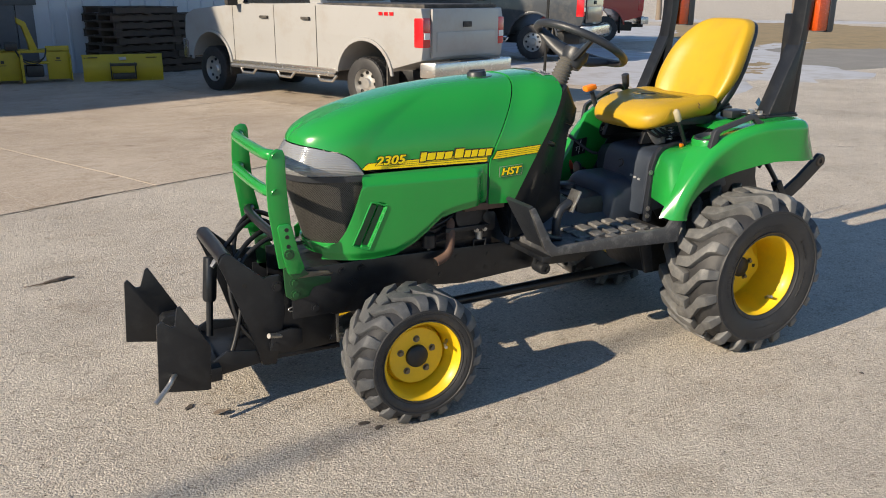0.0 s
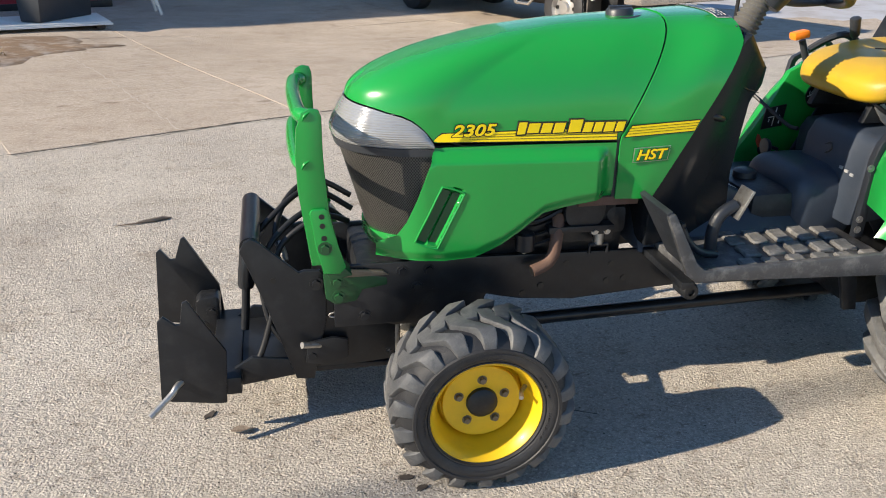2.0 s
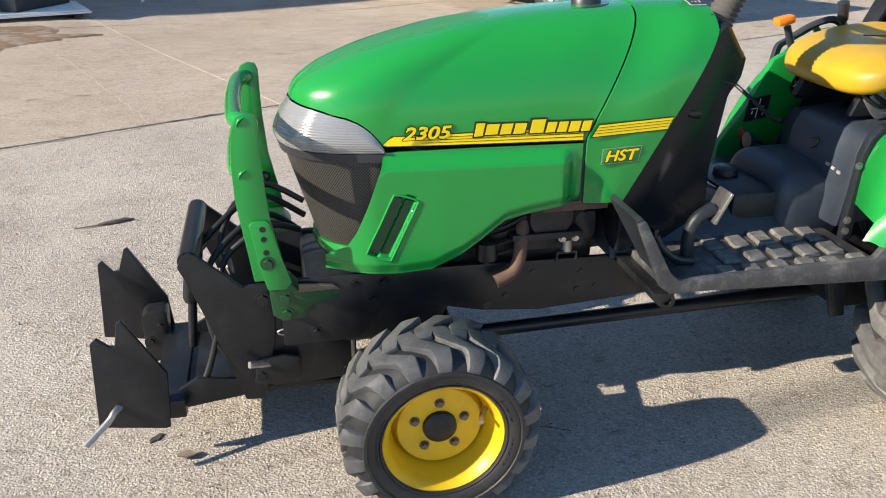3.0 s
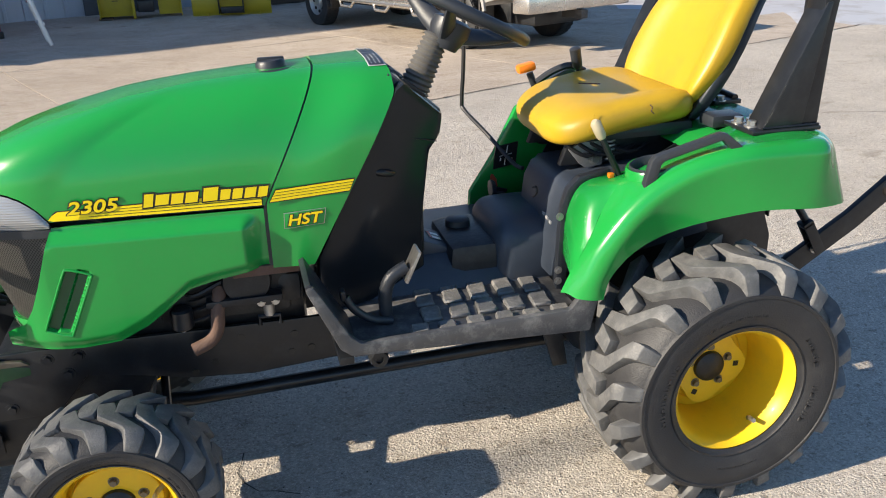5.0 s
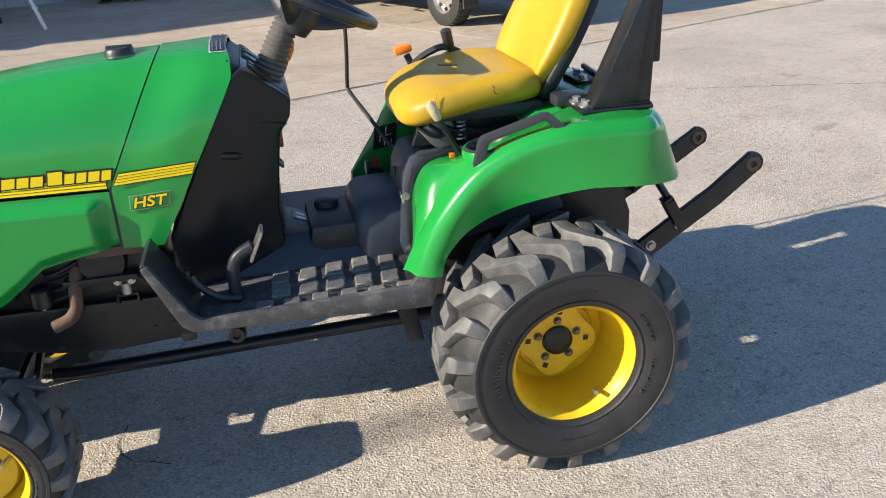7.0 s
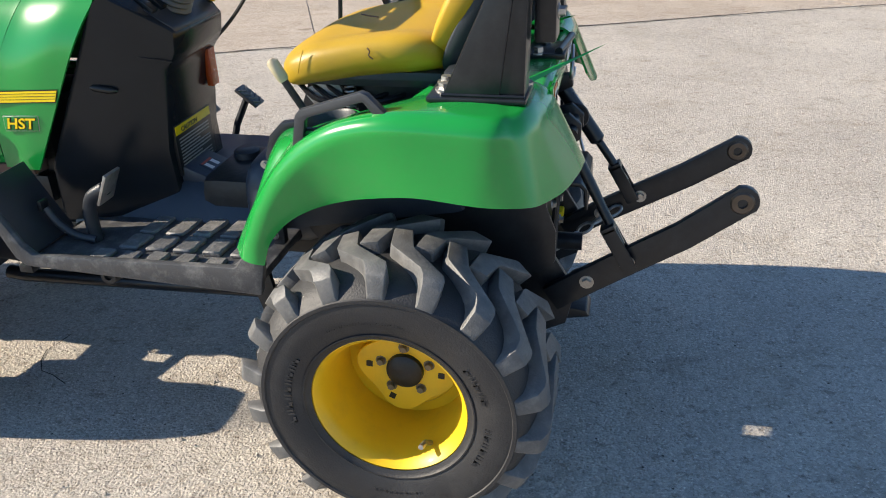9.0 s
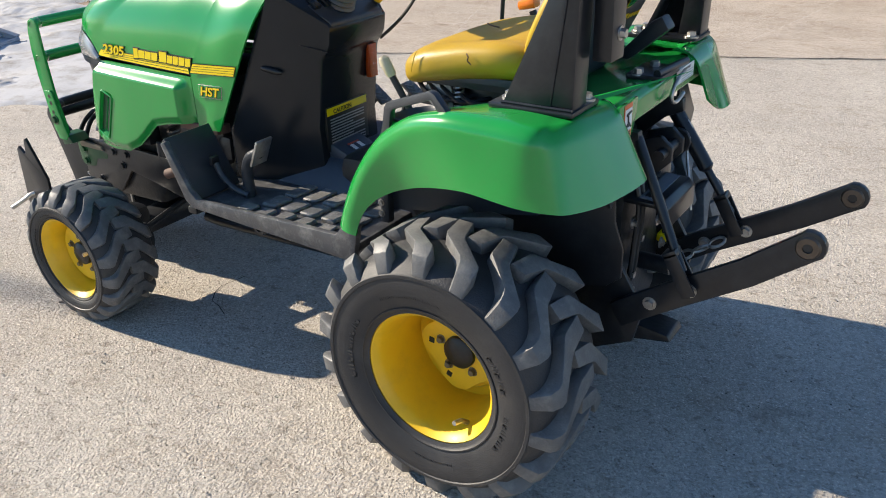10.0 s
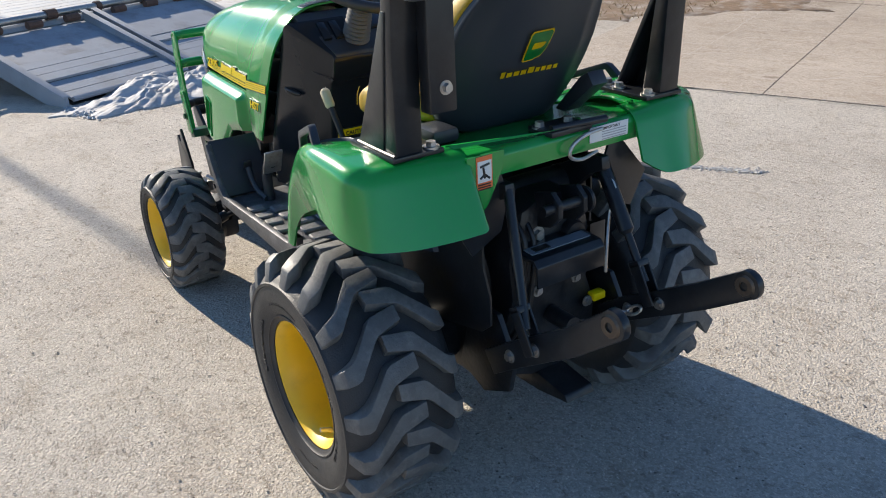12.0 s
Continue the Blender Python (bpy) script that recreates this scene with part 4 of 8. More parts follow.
# seat
def puffed(bm, cx, cy, cz, sx, sy, sz, power=4.0, nu=28, nv=36, warp=None):
    """A rounded cushion: a superellipsoid, bent by warp."""
    def f(u, v):
        th, ph = (u - 0.5) * math.pi, v * 2 * math.pi
        def p(c, e):
            return math.copysign(abs(c) ** e, c)
        e1, e2 = 0.45, 2 / power
        q = Vector((cx + sx * p(math.cos(th), e1) * p(math.cos(ph), e2), cy + sy * p(math.cos(th), e1) * p(math.sin(ph), e2), cz + sz * p(math.sin(th), e1 + 0.25)))
        return warp(q) if warp else q
    return add_sheet(bm, f, nu, nv)


seat = part("seat", shaped(puffed, -0.132, 0, 0.919, 0.202, 0.220, 0.052, 4.0, 24, 48, lambda q: Vector((q.x, q.y, q.z + 0.022 * ease(0.10, 0.21, abs(q.y)) * ease(-0.33, -0.1, q.x) - 0.024 * ease(-0.22, -0.36, q.x) - 0.016 * ease(0.02, -0.25, q.x) + 0.012 * (q.x + 0.15)))), M_SEAT, tractor, "yellow vinyl bucket seat with cracked cushion", 80)


def lean_back(q):
    """From a flat cushion to the tilted, dished backrest."""
    s = (q.z - 0.93)
    w = 1 - 0.17 * ease(0.12, 0.40, s)
    wing = -0.040 * ease(0.09, 0.20, abs(q.y)) * (1 - ease(0.22, 0.42, s))
    return Vector((q.x + 0.072 + s * 0.475 + wing, q.y * w, 0.93 + s * 0.92))


part("backrest", shaped(puffed, 0.0, 0, 1.108, 0.042, 0.215, 0.197, 5.0, 36, 48, lean_back), M_SEAT, tractor, "yellow vinyl backrest", 80)
bm = bmesh.new()
puffed(bm, 0.033, 0, 1.082, 0.027, 0.211, 0.215, 7.0, 30, 40, lean_back)
back = part("seat_shell", bm, M_SHELL, tractor, "black plastic seat back shell", 80)
part("seat_pan", shaped(add_box, (-0.30, -0.185, 0.858), (0.05, 0.185, 0.898), 0.02), M_PLASTIC, tractor)
for y in (-0.12, 0.12):
    bm = shaped(add_prism, [(-0.30, 0.79), (-0.27, 0.868), (0.04, 0.868), (0.08, 0.80), (0.04, 0.79)], "y", y - 0.012, y + 0.012, 0.004)
    part("seat_bracket", bm, M_IRON, tractor)
bm = bmesh.new()
for k in range(4):
    add_tube(bm, spline([(-0.30 + 0.03 * k, -0.14, 0.86), (-0.24 + 0.04 * k, -0.16, 0.82), (-0.16 + 0.04 * k, -0.12, 0.835)], 5), 0.006, 6)
part("seat_wiring", bm, M_HOSE, tractor)
part("tear", shaped(add_tube, spline([(-0.102, -0.2225, 0.955), (-0.096, -0.2245, 0.948), (-0.099, -0.2245, 0.940), (-0.090, -0.2235, 0.932)], 3), 0.0016, 5), M_RUST, seat, "split in the vinyl")
part("tear", shaped(add_tube, spline([(-0.190, 0.02, 0.9705), (-0.165, 0.00, 0.9715), (-0.140, -0.01, 0.9712)], 3), 0.0018, 5), M_RUST, seat)
part("pleat", shaped(add_tube, spline([(-0.245, -0.2150, 0.945), (-0.252, -0.2190, 0.925), (-0.262, -0.2170, 0.895)], 3), 0.0012, 5), M_SEAT, seat)
M_ZINC = material("grey_zinc_plate", (0.30, 0.30, 0.30), 0.45, metal=0.6, vary=0.3, scale=40, dirt=(0.10, 0.08, 0.06), dirt_amount=0.5, dirt_scale=25)
sb_ = part("seat_hinge", shaped(add_prism, [(-0.285, 0.838), (-0.255, 0.800), (-0.238, 0.786), (-0.190, 0.790), (-0.190, 0.850), (-0.22, 0.868)], "y", -0.150, -0.143, 0.002), M_ZINC, tractor, "grey pressed steel seat hinge")
part("bolt", shaped(add_bolt, (-0.212, -0.150, 0.806), (0, -1, 0), 0.010, 0.009), M_STEEL, sb_)
part("seat_spring", shaped(add_tube, [(-0.17 + 0.012 * math.cos(0.9 * k), -0.15 + 0.012 * math.sin(0.9 * k), 0.800 + 0.0016 * k) for k in range(42)], 0.0028, 6), M_STEEL, tractor)
# maker's sign on the seat back: a shield and plain blocks, following the lean of the shell
def on_back(y, s, out):
    return Vector((0.060 + 0.072 + s * 0.475 + out * 0.90, y, 0.93 + s * 0.92 - out * 0.43))
def shield(w, h, out):
    bm = bmesh.new()
    c = []
    for dy, ds in ((-1, -0.95), (-0.85, -1.05), (-0.2, -1.0), (0.45, -0.80), (0.80, -0.35), (0.95, 0.3), (1, 0.85), (0.85, 1), (-0.75, 0.95), (-0.88, 0.8)):
        c.append(bm.verts.new(on_back(-0.009 + dy * w, 0.165 + ds * h, out)))
    bm.faces.new(c)
    bmesh.ops.solidify(bm, geom=bm.faces[:], thickness=0.001)
    return bm
sg = part("emblem", shield(0.034, 0.038, 0.0035), M_DECAL_Y, back, "green and yellow shield emblem")
part("emblem_field", shield(0.0305, 0.0345, 0.0045), M_GREEN, sg)
part("emblem_mark", shield(0.018, 0.008, 0.0055), M_DECAL_Y, sg)
y = -0.090
for w, h in ((0.012, 0.016), (0.015, 0.012), (0.015, 0.012), (0.015, 0.012), (0.017, 0.016), (0.012, 0.012), (0.012, 0.012), (0.013, 0.012), (0.012, 0.012)):
    bm = bmesh.new()
    bm.faces.new([bm.verts.new(on_back(y + dy, 0.092 + ds, 0.0035)) for dy, ds in ((0, 0), (w, 0), (w, h), (0, h))])
    bmesh.ops.solidify(bm, geom=bm.faces[:], thickness=0.001)
    part("name_block", bm, M_DECAL_Y, back)
    y += w + 0.005

# fenders
def along(line, u):
    k = u * (len(line) - 1)
    i = min(int(k), len(line) - 2)
    return line[i].lerp(line[i + 1], k - i)


# stations of the fender from its front tip: edge of the top, edge of the skirt, inner edge, as (x, y, z) for the far side
STATIONS = [
    ((-0.345, 0.430, 0.545), (-0.298, 0.425, 0.540), (-0.386, 0.370, 0.548)),
    ((-0.330, 0.435, 0.592), (-0.284, 0.420, 0.584), (-0.366, 0.370, 0.590)),
    ((-0.300, 0.440, 0.662), (-0.258, 0.420, 0.620), (-0.336, 0.370, 0.642)),
    ((-0.266, 0.445, 0.722), (-0.222, 0.420, 0.652), (-0.300, 0.360, 0.702)),
    ((-0.228, 0.450, 0.772), (-0.172, 0.421, 0.679), (-0.266, 0.345, 0.755)),
    ((-0.176, 0.458, 0.822), (-0.112, 0.432, 0.703), (-0.215, 0.335, 0.812)),
    ((-0.100, 0.476, 0.872), (-0.045, 0.458, 0.726), (-0.120, 0.300, 0.835)),
    ((0.000, 0.497, 0.902), (0.055, 0.494, 0.750), (0.000, 0.272, 0.868)),
    ((0.120, 0.503, 0.908), (0.145, 0.510, 0.750), (0.110, 0.272, 0.900)),
    ((0.205, 0.503, 0.905), (0.195, 0.511, 0.747), (0.165, 0.272, 0.904))]


def fender_edges(tail):
    rows = list(STATIONS)
    for xt, yt, xl, yl, zl in tail:
        rows.append(((xt, yt, 0.903), (xl, yl, zl), (min(0.215, xt - 0.05), min(yt, 0.272), 0.902)))
    return [spline([r[i] for r in rows], 5) for i in range(3)]


# the tail curls round behind the wheel and leans out downwards; the far one runs on in towards the deck
TAIL = [(0.232, 0.478, 0.250, 0.502, 0.746), (0.252, 0.452, 0.286, 0.483, 0.746), (0.264, 0.410, 0.322, 0.418, 0.746), (0.270, 0.355, 0.340, 0.350, 0.748)]
EDGES = {-1: fender_edges(TAIL + [(0.273, 0.300, 0.349, 0.292, 0.750), (0.273, 0.256, 0.346, 0.250, 0.755), (0.272, 0.244, 0.300, 0.242, 0.790)]), 1: fender_edges(TAIL + [(0.273, 0.300, 0.334, 0.290, 0.752), (0.273, 0.232, 0.322, 0.222, 0.792)])}
for s in (-1, 1):
    def fender(u, v):
        """u runs round the rim from the front tip to the back, v from the inner edge over the shoulder down the skirt."""
        top, low, inner = (along(e, u) for e in EDGES[s])
        out = (top - inner)
        out.z = 0
        full = out.length
        out = out.normalized() if full > 1e-6 else Vector((0, 1, 0))
        r = min(0.036, full * 0.9, (top - low).length * 0.6 + 0.004)
        shoulder = top - out * r
        if v < 0.42:
            p = inner.lerp(shoulder, v / 0.42)
            p.z += 0.004 * math.sin(v / 0.42 * math.pi)
        else:
            down = (low - top).normalized() if (low - top).length > 1e-5 else Vector((0, 0, -1))
            if v < 0.70:
                q = (v - 0.42) / 0.28 * math.pi / 2
                p = shoulder + out * r * math.sin(q) + down * r * (1 - math.cos(q))
            else:
                p = (top + down * r).lerp(low, (v - 0.70) / 0.30)
        return Vector((p.x, p.y * s, p.z))
    bm = bmesh.new()
    add_sheet(bm, fender, 96, 34, 0.006)
    fend = part("fender", bm, M_GREEN, tractor, "glossy green rear fender", 45)
    # inner front cheek beside the step: bulged on the near side, a flat panel with the lever charts on the far side
    if s < 0:
        CHEEK = [spline(e, 6) for e in (((-0.334, -0.252, 0.600), (-0.334, -0.252, 0.655), (-0.330, -0.252, 0.708), (-0.308, -0.252, 0.764), (-0.270, -0.252, 0.790), (-0.200, -0.252, 0.797), (-0.10, -0.252, 0.815)),
                                        ((-0.362, -0.372, 0.590), (-0.338, -0.372, 0.640), (-0.308, -0.364, 0.690), (-0.280, -0.350, 0.735), (-0.252, -0.342, 0.772), (-0.210, -0.336, 0.812), (-0.11, -0.302, 0.832)))]
        def cheek(u, v):
            p = along(CHEEK[0], u).lerp(along(CHEEK[1], u), v)
            b = 0.014 * math.sin(math.pi * v) * ease(0.0, 0.1, u) * ease(1.0, 0.5, u)
            return p + Vector((-b * 0.3, -b, b * 0.3))
        part("inner_panel", shaped(add_sheet, cheek, 40, 12, 0.005), M_GREEN, tractor, "green inner fender panel", 60)
        part("inner_panel", shaped(add_prism, [(-0.332, 0.605), (-0.332, 0.708), (-0.308, 0.764), (-0.270, 0.786), (-0.200, 0.793), (-0.10, 0.811), (-0.12, 0.75), (-0.25, 0.66), (-0.300, 0.600)], "y", -0.254, -0.246, 0.002), M_GREEN, tractor)
    else:
        part("inner_panel", shaped(add_prism, [(-0.440, 0.50), (-0.432, 0.610), (-0.355, 0.725), (-0.284, 0.862), (-0.24, 0.885), (-0.10, 0.88), (-0.05, 0.80), (-0.10, 0.60), (-0.25, 0.50)], "y", 0.262, 0.292, 0.014), M_GREEN, tractor, "green inner fender panel with lever charts")
    if s < 0:
        bm = shaped(add_prism, [(-0.352, 0.50), (-0.348, 0.62), (-0.342, 0.725), (-0.328, 0.768), (-0.298, 0.798), (-0.215, 0.812), (-0.215, 0.796), (-0.282, 0.783), (-0.306, 0.758), (-0.321, 0.72), (-0.323, 0.62), (-0.325, 0.50)], "y", -0.258, -0.234, 0.005)
        part("inner_trim", bm, M_PLASTIC, tractor)
    # grab handle
    hp = [(-0.207, 0.805), (-0.192, 0.872), (-0.182, 0.884), (-0.043, 0.935), (-0.030, 0.932), (0.024, 0.885), (-0.002, 0.876), (-0.040, 0.917), (-0.162, 0.872), (-0.170, 0.864), (-0.182, 0.806)]
    bm = shaped(add_prism, hp, "y", -0.010, 0.010, 0.004)
    for vert in bm.verts:
        vert.co.y += (0.409 + 0.26 * (vert.co.x + 0.195)) * s
    part("grab_handle", bm, M_PLASTIC, tractor, "black grab handle")
    # cup well in its raised green boss
    up = Matrix.Translation((-0.150, 0.352 * s, 0.842)) @ Matrix.Rotation(radians(-8), 4, "Y") @ Matrix.Rotation(math.pi / 2, 4, "X")
    part("cup_boss", shaped(add_lathe, [(0.074, -0.05), (0.069, -0.004), (0.065, 0.002), (0.058, 0.0), (0.056, -0.01)], (0, 0, 0), 32, up), M_GREEN, fend)
    bm = shaped(add_lathe, [(0.060, -0.02), (0.059, 0.004), (0.056, 0.006), (0.052, 0.002), (0.048, -0.030), (0.0, -0.032)], (0, 0, 0), 28, up)
    part("cup_holder", bm, M_PLASTIC, tractor, "black cup holder well")
    # black plate added to keep the arch dark between wheel and gear case
    y0, y1 = sorted((0.208 * s, 0.216 * s))
    part("wheel_liner", shaped(add_prism, [(-0.30, 0.56), (-0.20, 0.76), (0.0, 0.855), (0.20, 0.855), (0.262, 0.80), (0.272, 0.62), (0.294, 0.56), (0.294, 0.487), (0.258, 0.457), (0.10, 0.42), (-0.10, 0.45), (-0.25, 0.49)] if s < 0 else [(-0.30, 0.56), (-0.20, 0.76), (0.0, 0.855), (0.12, 0.855), (0.16, 0.70), (0.16, 0.46), (-0.10, 0.45), (-0.25, 0.49)], "y", y0, y1, 0.003), M_BLACK, tractor)
    # roll bar leg: foot plate, gusset and post
    dy = 0.0 if s < 0 else 0.010
    def across(a, b):
        return sorted((a * s + dy, b * s + dy))
    y0, y1 = across(0.288, 0.412)
    foot = part("roll_bar_foot", shaped(add_box, (0.066, y0, 0.906), (0.250, y1, 0.917), 0.004), M_BLACK, tractor, "black bolted foot plate")
    for bx, by in ((0.086, 0.320), (0.092, 0.365), (0.135, 0.310), (0.232, 0.310)):
        part("bolt", shaped(add_bolt, (bx, by * s + dy, 0.917), (0, 0, 1), 0.012, 0.014), M_STEEL, foot)
        part("washer", shaped(add_lathe, [(0.006, -0.002), (0.018, -0.002), (0.018, 0.003), (0.006, 0.003)], (0, 0, 0), 18, Matrix.Translation((bx, by * s + dy, 0.918)) @ Matrix.Rotation(math.pi / 2, 4, "X")), M_STEEL, foot)
    bm = shaped(add_prism, [(0.186, 0.915), (0.246, 0.915), (0.252, 1.13), (0.270, 1.30), (0.300, 1.75), (0.250, 1.75), (0.228, 1.25), (0.216, 1.17)], "y", *across(0.338, 0.402), 0.007)
    part("roll_bar_post", bm, M_BLACK, tractor, "black roll bar post")
    bm = shaped(add_prism, [(0.094, 0.915), (0.20, 0.915), (0.240, 1.20), (0.226, 1.20), (0.116, 0.955)], "y", *across(0.396, 0.405), 0.003)
    part("gusset", bm, M_BLACK, tractor)
    bm = shaped(add_prism, [(0.094, 0.915), (0.108, 0.915), (0.240, 1.20), (0.226, 1.20)], "y", *across(0.338, 0.404), 0.003)
    part("gusset", bm, M_BLACK, tractor)
    part("weld_bead", shaped(add_tube, [(0.094, 0.404 * s + dy, 0.919), (0.20, 0.405 * s + dy, 0.919), (0.246, 0.404 * s + dy, 0.919)], 0.004, 6), M_BLACK, tractor)
    # turn lamp behind the post
    y0, y1 = across(0.338, 0.425)
    part("lamp_stalk", shaped(add_box, (0.262, *across(0.36, 0.39)[:1], 1.27), (0.300, across(0.36, 0.39)[1], 1.30), 0.004), M_BLACK, tractor)
    part("lamp_housing", shaped(add_box, (0.338, y0, 1.230), (0.372, y1, 1.372), 0.010), M_PLASTIC, tractor)
    part("turn_lamp", shaped(add_box, (0.280, y0 + 0.002, 1.234), (0.340, y1 - 0.002, 1.368), 0.012), M_AMBER, tractor, "amber turn signal lamp")
# roll bar top, above the view
part("roll_bar_top", shaped(add_box, (0.248, -0.402, 1.75), (0.300, 0.412, 1.81), 0.012), M_BLACK, tractor)
# folding brace of the roll bar, behind the near post
part("brace", shaped(add_box, (0.254, -0.345, 1.002), (0.294, -0.282, 1.30), 0.006, Matrix.Translation((0.0, 0.0, 0.0))), M_BLACK, tractor)
part("brace_pin", shaped(add_bolt, (0.294, -0.308, 1.052), (1, 0, 0), 0.010, 0.012), M_STEEL, tractor)

# rear deck between the fenders
bm = bmesh.new()
add_prism(bm, [(-0.02, 0.845), (0.02, 0.872), (0.20, 0.888), (0.262, 0.892), (0.276, 0.880), (0.278, 0.835), (0.262, 0.832), (0.258, 0.862), (0.02, 0.845)], "y", -0.330, 0.330, 0.006)
deck = part("rear_deck", bm, M_GREEN, tractor, "green deck plate behind the seat")
bm = shaped(add_box, (0.2785, 0.088, 0.852), (0.2805, 0.208, 0.888), 0.0005)
lab = part("label", bm, M_WHITE, deck, "white label with the word IMPORTANT")
tb = letters("IMPORTANT", 0.0095, 0, 0.0002, 0.0002)
tb.transform(Matrix.Translation((0.2808, 0.128, 0.8775)) @ Matrix.Rotation(math.pi / 2, 4, "Z") @ Matrix.Rotation(math.pi / 2, 4, "X"))
part("label_word", tb, M_DECAL_K, lab)
for k in range(4):
    part("print_line", shaped(add_box, (0.2804, 0.125, 0.872 - 0.006 * k), (0.2812, 0.201, 0.874 - 0.006 * k), 0), M_GREY, lab)
part("deck_flange", shaped(add_prism, [(-0.258, 0.893), (-0.160, 0.893), (-0.163, 0.862), (-0.178, 0.825), (-0.205, 0.778), (-0.236, 0.745), (-0.252, 0.748)], "x", 0.2765, 0.2830, 0.002), M_GREEN, deck)
for s in (-1, 1):
    part("lift_bracket", shaped(add_prism, [(p[0] * s, p[1]) for p in ((0.165, 0.858), (0.190, 0.852), (0.287, 0.744), (0.240, 0.66), (0.160, 0.70), (0.140, 0.777))][::s], "x", 0.262, 0.270, 0.003), M_BLACK, tractor)
LX, LY = 0.2832, -0.214
lab = part("warning_label", shaped(add_box, (LX, LY - 0.021, 0.818), (LX + 0.0015, LY + 0.021, 0.890), 0.0005), M_ORANGE_LABEL, deck, "orange and white warning label")
part("label_picture", shaped(add_box, (LX + 0.0013, LY - 0.018, 0.833), (LX + 0.0022, LY + 0.018, 0.880), 0), M_WHITE, lab)
for k, (a, b) in enumerate((((-0.012, 0.868), (0.012, 0.872)), ((-0.004, 0.866), (0.0, 0.842)), ((0.0, 0.850), (0.012, 0.840)), ((0.0, 0.850), (-0.012, 0.842)))):
    part("label_figure", shaped(add_tube, [(LX + 0.0022, LY + a[0], a[1]), (LX + 0.0022, LY + b[0], b[1])], 0.0028, 6), M_DECAL_K, lab)
for k in range(3):
    part("print_line", shaped(add_box, (LX + 0.0013, LY - 0.018, 0.8155 + 0.0055 * k), (LX + 0.0020, LY + 0.016, 0.8185 + 0.0055 * k), 0), M_DECAL_K, lab)
bm = bmesh.new()
add_tube(bm, spline([(0.290, 0.115, 0.885), (0.295, 0.06, 0.882), (0.297, 0.02, 0.865), (0.297, 0.015, 0.84), (0.297, 0.05, 0.828), (0.297, 0.095, 0.838)], 6), 0.0045, 8)
part("wire_hook", bm, M_STEEL, tractor, "bent wire hook")
bm = bmesh.new()
add_box(bm, (0.20, -0.03, 0.888), (0.285, 0.09, 0.902), 0.005)
add_tube(bm, [(0.27, -0.02, 0.905), (0.285, 0.13, 0.905)], 0.009, 10)
part("hinge", bm, M_BLACK, tractor)
for p in ((0.225, -0.015, 0.900), (0.235, 0.06, 0.900)):
    part("bolt", shaped(add_bolt, p, (0, 0, 1), 0.012, 0.013), M_STEEL, tractor)
bm = shaped(add_prism, [(0.10, 0.89), (0.14, 0.89), (0.235, 0.97), (0.215, 1.00), (0.19, 0.985)], "y", 0.135, 0.185, 0.006)
part("seat_lever", bm, M_PLASTIC, tractor)
part("tool_tray", shaped(add_box, (0.06, -0.25, 0.885), (0.15, -0.18, 0.918), 0.012), M_PLASTIC, tractor)

# step platform
M_PAD = material("scuffed_grey_rubber_pad", (0.150, 0.147, 0.142), 0.5, vary=0.35, scale=30, bump=0.5, bump_scale=150, dirt=(0.34, 0.325, 0.30), dirt_amount=0.8, dirt_scale=35)
PL = [(-0.998, 0.655), (-0.978, 0.662), (-0.905, 0.530), (-0.880, 0.508), (-0.375, 0.520), (-0.345, 0.560), (-0.300, 0.560), (-0.322, 0.455), (-0.905, 0.478), (-0.930, 0.498)]
for s in (-1, 1):
    y0, y1 = sorted((0.392 * s, 0.414 * s))
    bm = shaped(add_prism, PL, "y", y0, y1, 0.008)
    part("step_edge", bm, M_MAT, tractor, "dusty black platform rim")
    y0, y1 = sorted((0.240 * s, 0.404 * s))
    bm = shaped(add_prism, [(-0.998, 0.660), (-0.985, 0.668), (-0.890, 0.500), (-0.900, 0.490)], "y", y0, y1, 0.004)
    part("toe_board", bm, M_PLASTIC, tractor, "black upturned toe board")
    y0, y1 = sorted((0.05 * s, 0.402 * s))
    part("step_plate", shaped(add_box, (-0.90, y0, 0.470), (-0.33, y1, 0.492), 0.004), M_MAT, tractor, "black rubber platform mat")
    # raised treads, worn grey where boots rub
    rnd = random.Random(7)
    for y0, y1, xa, count, wd in ((0.138, 0.240, -0.704, 5, 0.046), (0.254, 0.324, -0.712, 5, 0.048), (0.336, 0.384, -0.756, 6, 0.044)):
        for i in range(count):
            x = xa + i * 0.071
            ring = []
            for k in range(5):
                ring.append((x + rnd.uniform(-0.003, 0.003), y0 + (y1 - y0) * k / 4))
            for k in range(5):
                ring.append((x + wd + rnd.uniform(-0.003, 0.003), y1 - (y1 - y0) * k / 4))
            ring = [(px - (py - y0) * 0.10, py * s) for px, py in ring][::s]
            part("tread_pad", shaped(add_prism, ring, "z", 0.490, 0.503 + rnd.uniform(-0.003, 0.002), 0.004, None, 1), M_PAD, tractor)
bm = bmesh.new()
puffed(bm, -0.372, -0.005, 0.545, 0.108, 0.155, 0.114, 5.0, 22, 36)
part("transmission_tunnel", bm, M_FLOOR, tractor, "black domed transmission cover", 80)
con = part("console", shaped(add_prism, [(-0.36, 0.52), (-0.335, 0.72), (-0.315, 0.765), (-0.285, 0.775), (0.0, 0.80), (0.1, 0.6)], "y", -0.235, 0.06, 0.02), M_FLOOR, tractor, "black moulded console under the seat")
part("console_shelf", shaped(add_prism, [(-0.27, 0.52), (-0.262, 0.70), (-0.240, 0.735), (0.0, 0.75), (0.1, 0.6)], "y", 0.055, 0.200, 0.012), M_PLASTIC, tractor)
